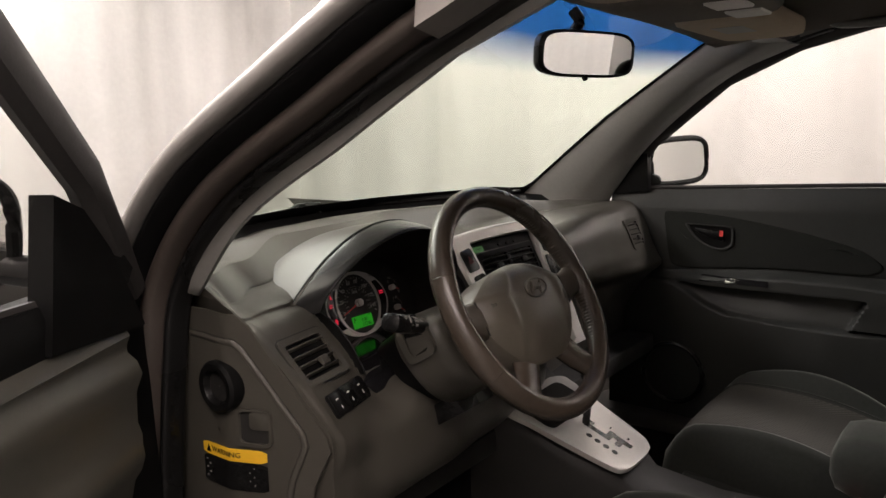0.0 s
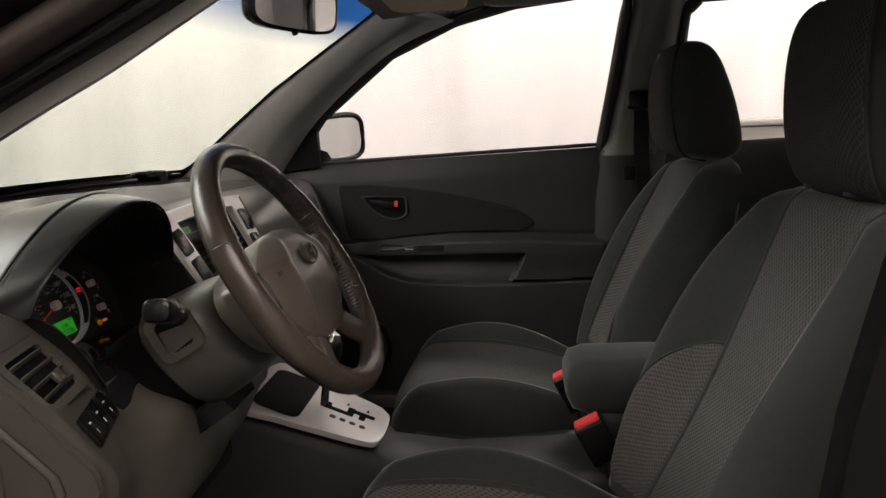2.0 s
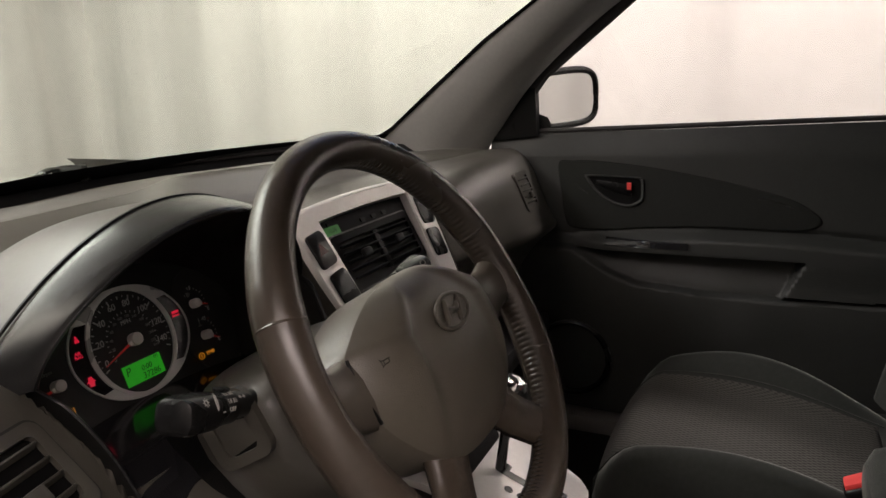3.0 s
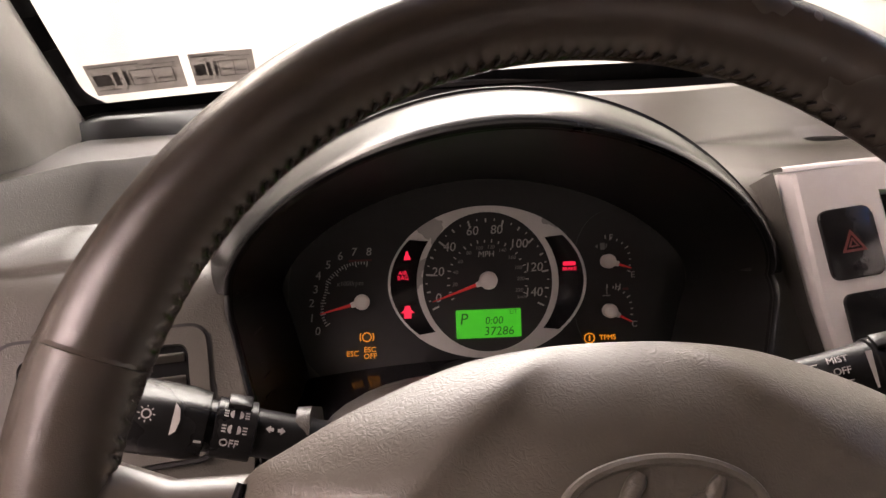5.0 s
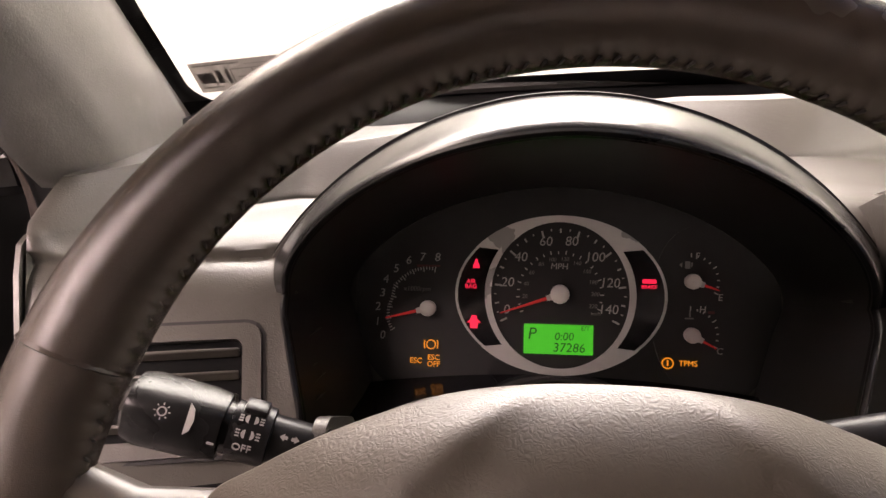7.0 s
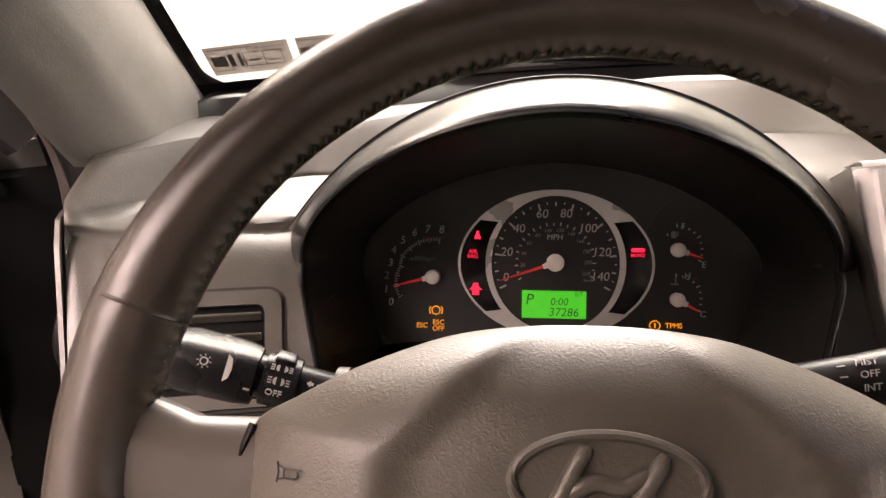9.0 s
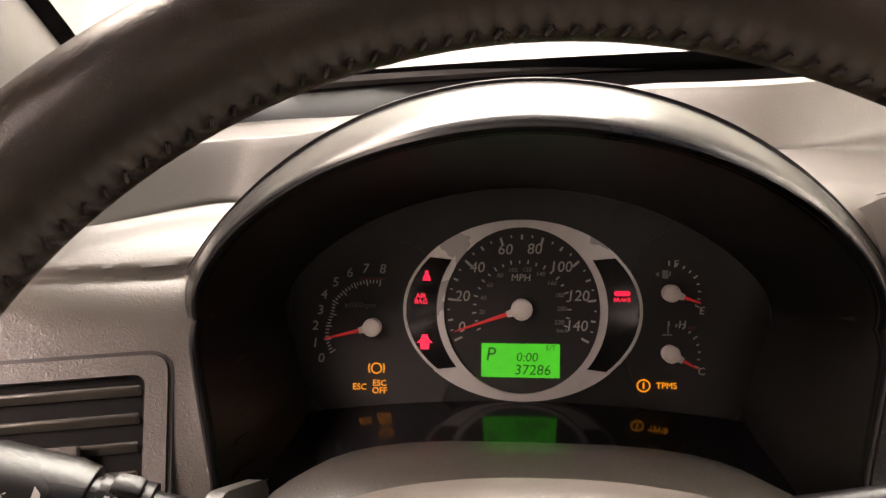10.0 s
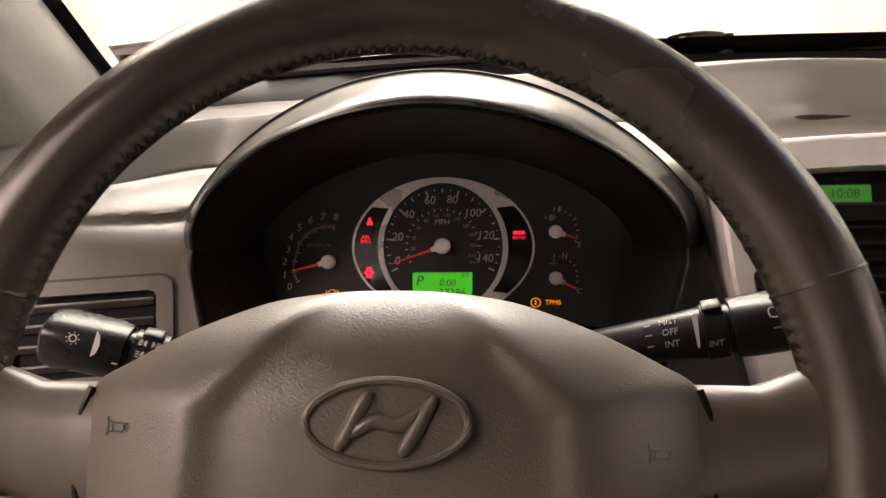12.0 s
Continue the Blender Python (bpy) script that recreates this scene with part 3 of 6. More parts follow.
# ---- inner trim of the pillars and roof ----
for sd in (-1, 1):
    a = curve(OPEN[sd][:4], 24)
    b = curve(EDGE[sd], 24)
    rings = []
    for k, (p, q) in enumerate(zip(a, b)):
        if sd < 0:
            p = p + Vector((0, -0.005, -0.007)) * min(1.0, (23 - k) / 9)
        mid = (p + q) / 2 + Vector((-0.030, -0.012, -0.012))
        out = (p + q) / 2 + Vector((0.02, 0.01, 0.015))
        rings.append([mirrored(v, sd) for v in curve([p, p + (mid - p) * 0.55 + Vector((-0.012, 0, 0)), mid, q + (mid - q) * 0.5 + Vector((-0.008, 0, 0)), q, out], 18, closed=True)])
    if sd > 0:
        rings.insert(0, [v + Vector((sd * 0.004, 0.035, -0.07)) for v in rings[0]])
    else:
        # runs on along the roof's side
        rings.append([v + Vector((0.010, -0.150, 0.058)) for v in rings[-1]])
        rings.append([v + Vector((0.010, -0.280, 0.050)) for v in rings[-1]])
    solid("pillar_trim", loft(rings), M_trim, "grey moulded trim on the windshield pillar", "pillar trim", "pillar trims", kind="structure", smooth=70)
    # middle pillar
    prof = lambda y0, y1, x: [(x + 0.05, y1 - 0.005), (x + 0.05, y0 + 0.005), (x + 0.01, y0), (x - 0.02, y0 - 0.02), (x - 0.025, (y0 + y1) / 2), (x - 0.01, y1 + 0.015), (x + 0.02, y1)]
    rings = [[Vector((sd * px, py, z)) for px, py in prof(y0, y1, x)] for z, y0, y1, x in (
        (0.45, -0.51, -0.70, 0.725), (1.0, -0.525, -0.715, 0.725), (1.12, -0.545, -0.722, 0.717), (1.16, -0.568, -0.723, 0.710), (1.3, -0.590, -0.728, 0.685), (1.45, -0.610, -0.738, 0.645), (1.53, -0.625, -0.75, 0.625))]
    if sd < 0:
        # the driver's leans back more
        rings = [[v + Vector((0, -0.10 * (v.z - 0.80), 0)) for v in r] for r in rings]
    # driver's side coloured near black, to stay dark under the doorway lamps
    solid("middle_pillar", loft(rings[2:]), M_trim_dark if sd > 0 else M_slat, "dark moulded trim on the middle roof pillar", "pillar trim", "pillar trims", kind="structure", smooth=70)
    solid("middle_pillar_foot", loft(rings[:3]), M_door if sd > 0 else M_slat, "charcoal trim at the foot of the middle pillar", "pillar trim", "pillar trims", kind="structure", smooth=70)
    # rear pillar
    rings = [[Vector((sd * x, y, z)) for x, y in ((xx, y0), (xx + 0.05, y0), (xx + 0.05, y1), (xx, y1))] for z, y0, y1, xx in ((0.45, -1.45, -1.72, 0.70), (1.14, -1.45, -1.72, 0.70), (1.53, -1.40, -1.72, 0.62))]
    solid("rear_pillar", loft(rings), M_trim, "grey trim on the rear roof pillar", "pillar trim", "pillar trims", kind="structure")
rows = []
for y, zc in ((0.055, 1.508), (0.0, 1.515), (-0.15, 1.530), (-0.5, 1.545), (-1.0, 1.548), (-1.7, 1.54)):
    w = 0.56 + 0.065 * min(1, max(0, (0.06 - y) / 0.5))
    rows.append([Vector((w * s, y - 0.06 * s * s * (1 if y > -0.1 else 0), zc - 0.035 * abs(s) ** 3)) for s in [-1 + i / 12 for i in range(25)]])
bm = loft(rows, closed=False)
bmesh.ops.solidify(bm, geom=bm.faces[:], thickness=0.012)
solid("headliner", bm, M_head, "grey-beige woven headliner under the roof", "headliner", kind="structure", smooth=180)
solid("rear_wall", box(-0.68, 0.68, -1.75, -1.70, 0.42, 1.13, 0.01), M_door, "dark trim closing the rear of the cabin", "rear panel", kind="structure")


# ---- doors ----
ARM_TOP = [(0.33, 0.890), (0.14, 0.893), (0.062, 0.901), (-0.020, 0.909), (-0.155, 0.918), (-0.310, 0.918), (-0.478, 0.909), (-0.56, 0.906)]
POCKET = [(0.33, 0.880), (0.130, 0.868), (0.096, 0.850), (0.040, 0.818), (-0.015, 0.799), (-0.068, 0.795), (-0.160, 0.788), (-0.300, 0.787), (-0.462, 0.791), (-0.56, 0.795)]


def along(table, y):
    for (a, za), (b, zb) in zip(table, table[1:]):
        if y >= b:
            f = (y - a) / (b - a)
            return za + (zb - za) * f
    return table[-1][1]


def ease(f):
    f = max(0.0, min(1.0, f))
    return f * f * (3 - 2 * f)


def trim_x(y, z):
    """How far out the passenger door's trim stands: plain above, a soft arm rest, a pull recess under it and a bulged pocket below."""
    top, low, ledge = along(ARM_TOP, y), along(POCKET, y), 0.867
    x = 0.722
    if z >= top:
        return x + 0.0035 * ease((top + 0.012 - z) / 0.012)
    rest = 0.722 - 0.036 * ease((top - z) / 0.022) * ease((0.16 - y) / 0.12)
    if z >= ledge:
        return rest
    wall = ease((y - (-0.345 + (ledge - z) * 0.45)) / 0.010)
    if z > low:
        deep = 0.738 - 0.026 * ease((ledge - z) / max(0.01, ledge - low))
        f = ease((ledge - z) / 0.004) * wall
        solid_x = rest + 0.006 * ease((ledge - z) / 0.06)
        return solid_x + (deep - solid_x) * f
    lip = 0.690 + 0.010 * ease((y - 0.02) / 0.16)
    edge = 0.712 + (lip - 0.712) * ease((low - z) / 0.010)
    return edge + 0.030 * ease((low - z) / 0.32)


def build_door(side, turn, label, first_y=0.33, last_y=-0.55, rear=False):
    """A door with its trim, glass and frame; side 1 right, -1 left; turn: degrees it stands open."""
    hinge = Vector((side * 0.78, 0.345, 0))
    rot = Matrix.Translation(hinge) @ Matrix.Rotation(radians(side * turn), 4, "Z") @ Matrix.Translation(-hinge)

    def P(x, y, z):
        return rot @ Vector((side * x, y, z))
    d = thing("rear_door" if rear else "front_door", P(0.8, (first_y + last_y) / 2, 0.4), label, "car door", kind="")
    prof = [(0.765, 1.118), (0.742, 1.120), (0.735, 1.108), (0.722, 1.07), (0.722, 1.00), (0.724, 0.945), (0.719, 0.930), (0.708, 0.918), (0.706, 0.902), (0.712, 0.886),
            (0.722, 0.872), (0.730, 0.84), (0.732, 0.80), (0.724, 0.785), (0.718, 0.76), (0.715, 0.60), (0.725, 0.47), (0.765, 0.46)]
    if side < 0 and not rear:
        prof = [(0.765, 1.072), (0.744, 1.078), (0.733, 1.072), (0.724, 1.055), (0.729, 1.044), (0.729, 1.034), (0.718, 1.024), (0.712, 1.008), (0.722, 0.985)] + prof[5:]
    n = 24
    sculpted = side > 0 and not rear
    if sculpted:
        n = 150
        prof = prof[:4] + [(0.0, 1.065 - 0.595 * k / 150) for k in range(151)] + prof[-2:]
    front = 0.258 if side < 0 and not rear else first_y
    rings = []
    for i in range(n):
        f = i / (n - 1)
        y = front + (last_y - front) * f
        lift = 0.03 * f + (0.015 if rear else -0.008)
        row = []
        for x, z in prof:
            if sculpted and x == 0.0:
                row.append(P(trim_x(y, z), y, z))
                continue
            zz = z + (0.0 if side < 0 and not rear else lift) if z > 1.05 else z + 0.012 * math.sin(f * 3.1) + (0.01 - 0.05 * (0.5 - f) ** 2 if 0.75 < z < 0.9 else 0)
            row.append(P(x + (0.012 * (1 - math.sin(math.pi * min(1, f * 1.15))) if z < 0.93 else 0), y, zz))
        rings.append(row)
    trim = part("trim_panel", loft(rings), M_dash if side < 0 and not rear else M_door, d, smooth=50)
    if side < 0 and not rear:
        part("door_end", loft([[P(x, y, z) for x, z in ((0.772, 1.068), (0.748, 1.066), (0.742, 0.80), (0.748, 0.45), (0.772, 0.45))] for y in (0.256, 0.30, 0.338)]), M_slat, d, "black hinge end of the door")
    # outer skin
    part("outer_panel", loft([[P(x, first_y + 0.01 + (last_y - first_y - 0.02) * k / 8, z) for x, z in ((0.775, 1.09), (0.80, 1.09), (0.86, 0.95), (0.87, 0.7), (0.85, 0.40), (0.775, 0.40))] for k in range(9)]), M_paint, d)
    # cloth insert in the upper panel
    ins = [(0.165, 1.051), (0.130, 1.056), (0.090, 1.057), (0.020, 1.051), (-0.060, 1.041), (-0.163, 1.023), (-0.240, 1.006), (-0.310, 0.986), (-0.352, 0.962), (-0.366, 0.944), (-0.352, 0.930), (-0.310, 0.924), (-0.155, 0.924), (-0.020, 0.915), (0.062, 0.907), (0.130, 0.908), (0.150, 0.930), (0.160, 0.990)]
    if not rear and side > 0:
        o = curve([(x, y, 0) for x, y in ins], 90, closed=True)
        cy, cz = -0.06, 0.985
        grown = lambda k, x: [P(x, cy + (v.x - cy) * (1 + k * 0.3), cz + (v.y - cz) * (1 + k)) for v in o]
        part("insert_groove", loft([grown(0.030, 0.7222), grown(0.024, 0.7212), grown(-0.002, 0.7212)], caps=False), M_slat, d, "dark groove round the insert")
        part("cloth_insert", loft([grown(0.006, 0.7260), grown(0.004, 0.7200), grown(-0.010, 0.7188), grown(-0.05, 0.7184), grown(-0.5, 0.7182), grown(-0.98, 0.7182)]), M_door_cloth, d)
        # release handle in its cup
        cup = curve([(0.100, 1.027, 0), (0.040, 1.026, 0), (-0.010, 1.024, 0), (-0.020, 1.016, 0), (-0.0215, 0.990, 0), (-0.018, 0.974, 0), (0.002, 0.9625, 0), (0.030, 0.9640, 0), (0.055, 0.974, 0), (0.082, 0.994, 0), (0.100, 1.018, 0)], 60, closed=True)
        cx, cz2 = 0.030, 1.000
        rr = [[P(xx, cx + (v.x - cx) * sc, cz2 + (v.y - cz2) * sc) for v in cup] for sc, xx in ((1.04, 0.7195), (1.03, 0.7150), (0.99, 0.7135), (0.93, 0.7140), (0.89, 0.7175))]
        cupo = part("handle_cup", loft(rr, caps=False), M_door, d, "charcoal rim of the release handle")
        part("cup_bed", loft([[P(xx, cx + (v.x - cx) * sc, cz2 + (v.y - cz2) * sc) for v in cup] for sc, xx in ((0.90, 0.7170), (0.6, 0.7176), (0.05, 0.7178))], caps=False), M_slat, cupo)
        lev = [(0.080, 1.013, 0.004), (0.055, 1.006, 0.009), (0.025, 1.000, 0.0125), (0.004, 0.997, 0.0135)]
        part("release_lever", loft([[P(x, y, z + k * hh) for x, k in ((0.7165, 1), (0.7120, 0.9), (0.7105, 0.3), (0.7110, -0.6), (0.7165, -1))] for y, z, hh in lev]), M_black, cupo, "black release lever", smooth=60)
        part("lock_tab", loft([[P(xx, 0.0085 + sy * 0.0045, 1.006 + sz * 0.0075) for sy, sz in ((-1, -1), (1, -1), (1, 1), (-1, 1))] for xx in (0.7125, 0.7085)]), M_redbtn, cupo, "small red lock marker")
        part("switch_panel", loft([[P(trim_x(y, z) - lift, y, z) for z, lift in ((0.893, 0.0), (0.892, 0.003), (0.878, 0.003), (0.877, 0.0))] for y in (0.055, 0.03, 0.0, -0.04, -0.08, -0.12)]), M_gloss_black, d, "black window switch strip")
        part("window_switch", loft([[P(trim_x(y, z) - lift, y, z) for z, lift in ((0.889, 0.003), (0.888, 0.006), (0.882, 0.007), (0.881, 0.003))] for y in (-0.015, -0.040)]), M_chrome, d)
        ring = [P(0.708, 0.13 + 0.085 * math.cos(k * math.tau / 28), 0.60 + 0.085 * math.sin(k * math.tau / 28)) for k in range(28)]
        part("speaker_ring", tube(ring, 0.007, 6, closed=True), M_black, d)
    # glass and its black frame
    if rear:
        win = [(0.738, -0.73, 1.135), (0.715, -0.735, 1.25), (0.66, -0.745, 1.47), (0.645, -0.78, 1.505), (0.635, -1.1, 1.512), (0.64, -1.35, 1.50), (0.665, -1.42, 1.44), (0.74, -1.44, 1.16)]
    else:
        win = [(0.757, 0.325, 1.10), (0.732, 0.205, 1.25), (0.702, 0.004, 1.405), (0.676, -0.170, 1.478), (0.657, -0.324, 1.512), (0.640, -0.58, 1.535), (0.650, -0.605, 1.51), (0.705, -0.575, 1.30), (0.750, -0.548, 1.13)]
    outline = [P(*p) for p in win]
    bar = []
    for a, b in zip(outline, outline[1:]):
        bar += [a.lerp(b, k / 5) for k in range(5)]
    bar.append(outline[-1])
    part("window_frame", tube(bar, 0.021 if side < 0 and not rear else 0.013, 8, flat=1.3), M_rubber, d, "black window frame and seal")
    bm = bmesh.new()
    vs = [bm.verts.new(p) for p in outline]
    bm.faces.new(vs)
    bmesh.ops.triangulate(bm, faces=bm.faces[:])
    bmesh.ops.solidify(bm, geom=bm.faces[:], thickness=0.004)
    gl = part("glass", bm, M_glass, d, "clear raised side glass", smooth=0)
    gl.visible_shadow = False
    part("sill_seal", tube([P(0.747, first_y - 0.04 + (last_y - first_y + 0.05) * k / 10, (1.118 if not rear else 1.14) + 0.030 * k / 10 * (0 if rear else 1)) for k in range(11)], 0.006, 6), M_rubber, d)
    if not rear:
        # black sail panel and outside mirror
        part("sail_panel", loft([[P(x, y, z) for y, z in (((0.335, 1.10), (0.218, 1.112), (0.224, 1.240)) if side > 0 else ((0.300, 1.058), (0.110, 1.074), (0.140, 1.235), (0.190, 1.215), (0.236, 1.165)))] for x in (0.725, 0.752)]), M_slat, d, "black triangular mirror base")
        if side < 0:
            part("sill_trim", loft([[P(x, y, z) for x, z in ((0.772, 1.128), (0.740, 1.124), (0.733, 1.110), (0.733, 1.070), (0.772, 1.070))] for y in (0.225, 0.10, -0.10, -0.30, last_y)]), M_slat, d, "black upper trim under the window")
        mir = part("mirror_housing", mirror_shell(P), M_black, d, "dark mirror housing", smooth=60)
        o = [(u, v) for u, v in ellipse(0.098, 0.062, 48, 4.0)]
        mm = [MIR @ Vector((u, v, 0.0135)) for u, v in o]
        part("mirror_rim", tube([P(*(MIR @ Vector((u * 1.05, v * 1.07, 0.0105)))) for u, v in o], 0.0095, 8, closed=True), M_slat, mir)
        bm = bmesh.new()
        bm.faces.new([bm.verts.new(P(*p)) for p in mm])
        part("mirror_glass", bm, M_mirror, mir, "silvered mirror glass", smooth=0)
        part("mirror_foot", tube([P(0.74, 0.235, 1.135), P(0.80, 0.26, 1.130), P(0.87, 0.265, 1.135)], [0.045, 0.035, 0.03], 10, flat=0.6), M_slat, mir)
    return d


MIR = plane_pose((0.957, 0.222, 1.187), (0.853, -0.522, 0.05), (0.02, -0.02, 1))


def mirror_shell(P):
    rings = []
    for d, s in ((0.012, 1.0), (0.002, 1.07), (-0.03, 1.08), (-0.07, 0.98), (-0.10, 0.78), (-0.118, 0.45), (-0.122, 0.1)):
        rings.append([P(*(MIR @ Vector((u * s, v * s, d)))) for u, v in ellipse(0.103, 0.068, 40, 3.2)])
    return loft(rings)


build_door(1, 0, "closed front passenger door with charcoal trim and a clear raised window")
build_door(1, 0, "closed rear passenger door with dark trim and raised glass", -0.56, -1.45, True)
build_door(-1, DOOR_OPEN, "driver's door standing wide open, with charcoal trim and black mirror")
# blind left rear door
build_door(-1, 0, "closed rear door behind the driver with raised glass", -0.66, -1.45, True)
# hinge and check strap of the open door
h = thing("door_hinge", (-0.78, 0.36, 0.95), "bronze painted steel door hinge in the doorway", "hinge")
part("plate", box(-0.80, -0.735, 0.335, 0.375, 0.93, 0.985, 0.004), M_bronze, h)
part("knuckle", tube([(-0.80, 0.345, 0.92), (-0.80, 0.345, 1.0)], 0.012, 10), M_bronze, h)
part("bolt", tube([(-0.762, 0.330, 0.955), (-0.762, 0.322, 0.955)], 0.008, 6), M_black, h)
part("jamb_plate", box(-0.88, -0.74, 0.385, 0.41, 0.45, 1.08, 0.006), M_slat, h)


# ---- dashboard ----
SECTIONS = []


def section(x, shelf, face, top, knee):
    """A section of the dashboard at that x: the shelf under the windshield, the face below its edge, the top of the pad, and down to the knees."""
    SECTIONS.append((x, shelf + face + top + knee))


section(-0.706, [(0.570, 1.074), (0.440, 1.087), (0.350, 1.090), (0.275, 1.090)], [(0.262, 1.088), (0.222, 1.068), (0.212, 1.058)],
        [(0.197, 1.040), (0.172, 1.010), (0.148, 0.980)],
        [(0.128, 0.950), (0.108, 0.922), (0.094, 0.897), (0.094, 0.850), (0.105, 0.760), (0.200, 0.700)])
section(-0.650, [(0.590, 1.072), (0.460, 1.086), (0.390, 1.089), (0.345, 1.090)], [(0.333, 1.087), (0.292, 1.060), (0.280, 1.055)],
        [(0.235, 1.047), (0.188, 1.018), (0.158, 0.983)],
        [(0.136, 0.953), (0.114, 0.925), (0.096, 0.898), (0.094, 0.850), (0.106, 0.760), (0.200, 0.700)])
section(-0.560, [(0.610, 1.072), (0.490, 1.087), (0.430, 1.090), (0.398, 1.091)], [(0.386, 1.088), (0.346, 1.062), (0.334, 1.056)],
        [(0.270, 1.048), (0.214, 1.012), (0.184, 0.983)],
        [(0.160, 0.955), (0.140, 0.925), (0.118, 0.895), (0.104, 0.850), (0.108, 0.760), (0.200, 0.700)])
section(-0.370, [(0.710, 1.076), (0.580, 1.094), (0.530, 1.104), (0.500, 1.107)], [(0.488, 1.104), (0.435, 1.078), (0.420, 1.074)],
        [(0.330, 1.070), (0.262, 1.040), (0.230, 0.990)],
        [(0.200, 0.940), (0.150, 0.905), (0.105, 0.885), (0.098, 0.850), (0.112, 0.760), (0.200, 0.700)])
section(-0.215, [(0.760, 1.080), (0.620, 1.100), (0.545, 1.107), (0.502, 1.110)], [(0.490, 1.107), (0.436, 1.077), (0.422, 1.073)],
        [(0.345, 1.073), (0.276, 1.069), (0.238, 1.022)],
        [(0.196, 0.950), (0.160, 0.905), (0.130, 0.880), (0.125, 0.840), (0.130, 0.760), (0.200, 0.700)])
section(0.000, [(0.785, 1.082), (0.640, 1.104), (0.600, 1.108), (0.572, 1.111)], [(0.558, 1.107), (0.532, 1.072), (0.505, 1.050)],
        [(0.390, 1.047), (0.285, 1.058), (0.245, 1.030)],
        [(0.210, 0.960), (0.180, 0.900), (0.165, 0.870), (0.160, 0.830), (0.160, 0.760), (0.200, 0.700)])
section(0.215, [(0.760, 1.080), (0.620, 1.100), (0.570, 1.104), (0.546, 1.107)], [(0.533, 1.103), (0.508, 1.070), (0.480, 1.050)],
        [(0.370, 1.048), (0.280, 1.059), (0.232, 1.032)],
        [(0.215, 0.985), (0.205, 0.945), (0.230, 0.915), (0.250, 0.860), (0.250, 0.780), (0.260, 0.700)])
section(0.420, [(0.690, 1.074), (0.560, 1.092), (0.520, 1.098), (0.495, 1.101)], [(0.484, 1.098), (0.448, 1.074), (0.425, 1.068)],
        [(0.340, 1.077), (0.262, 1.076), (0.220, 1.040)],
        [(0.200, 0.985), (0.190, 0.945), (0.200, 0.912), (0.245, 0.870), (0.270, 0.780), (0.280, 0.700)])
section(0.600, [(0.600, 1.070), (0.470, 1.086), (0.440, 1.089), (0.420, 1.091)], [(0.410, 1.089), (0.362, 1.080), (0.352, 1.079)],
        [(0.300, 1.083), (0.250, 1.072), (0.214, 1.033)],
        [(0.195, 0.985), (0.180, 0.945), (0.175, 0.912), (0.220, 0.870), (0.268, 0.780), (0.280, 0.700)])
section(0.712, [(0.540, 1.066), (0.410, 1.080), (0.390, 1.082), (0.370, 1.084)], [(0.360, 1.083), (0.345, 1.081), (0.335, 1.081)],
        [(0.285, 1.085), (0.250, 1.072), (0.222, 1.033)],
        [(0.203, 0.985), (0.184, 0.945), (0.170, 0.912), (0.215, 0.868), (0.270, 0.780), (0.280, 0.700)])


def sill_pts(x):
    """The dashboard's section at that x, from the windshield's foot over the top and down to the knees."""
    for (xa, a), (xb, b) in zip(SECTIONS, SECTIONS[1:]):
        if x <= xb + 1e-9:
            f = (x - xa) / (xb - xa)
            f = f * f * (3 - 2 * f)
            return [(ya + (yb - ya) * f, za + (zb - za) * f) for (ya, za), (yb, zb) in zip(a, b)]


def dash_section(x, n=46):
    return [Vector((x, p.x, p.y)) for p in curve([(y, z, 0) for y, z in sill_pts(x)], n)]


dash = thing("dashboard", (0, 0.35, 0.42), "taupe grained plastic dashboard with a hooded instrument opening", "dashboard")
XS = [-0.706 + 0.26 * i / 110 for i in range(110)] + [-0.446 + 1.158 * i / 200 for i in range(201)]
# lines of the instrument hood, in the instruments' frame: the joint with the pad, the visor's front edge, the legs of the opening
HOOD_T0 = 0.660


def hood_joint(t):
    """The joint between hood and pad, t from 0 at the driver's right to 1 at the left."""
    a = HOOD_T0 + (math.pi - 2 * HOOD_T0) * t
    v = -0.190 + 0.3055 * math.sin(a)
    d = 0.1155 - v
    return Vector((0.001 + 0.2658 * math.cos(a), v, 0.1077 - 0.607 * d - 0.292 * d * d))


def hood_front(t):
    """The front edge of the visor, which reaches out towards the driver at its crown."""
    c, sn = math.cos(math.pi * t), math.sin(math.pi * t)
    v = 0.0891 * abs(sn) ** 1.076
    d = 0.0891 - v
    return Vector((0.166 * math.copysign(abs(c) ** 1.076, c) * (1 + 0.045 * abs(c) ** 8), v, 0.1606 - 1.052 * d + 2.056 * d * d))


LEG = [(0.148, -0.108, 0.113), (0.1535, -0.072, 0.110), (0.1600, -0.046, 0.106), (0.1665, -0.023, 0.1005), (0.1710, -0.011, 0.0940), (0.1735, -0.001, 0.0845)]


def leg_half(v):
    """Half the width of the opening between its legs."""
    for (a, va, _), (b, vb, _) in zip(LEG, LEG[1:]):
        if v <= vb:
            return a + (b - a) * (v - va) / (vb - va)
    return LEG[-1][0]


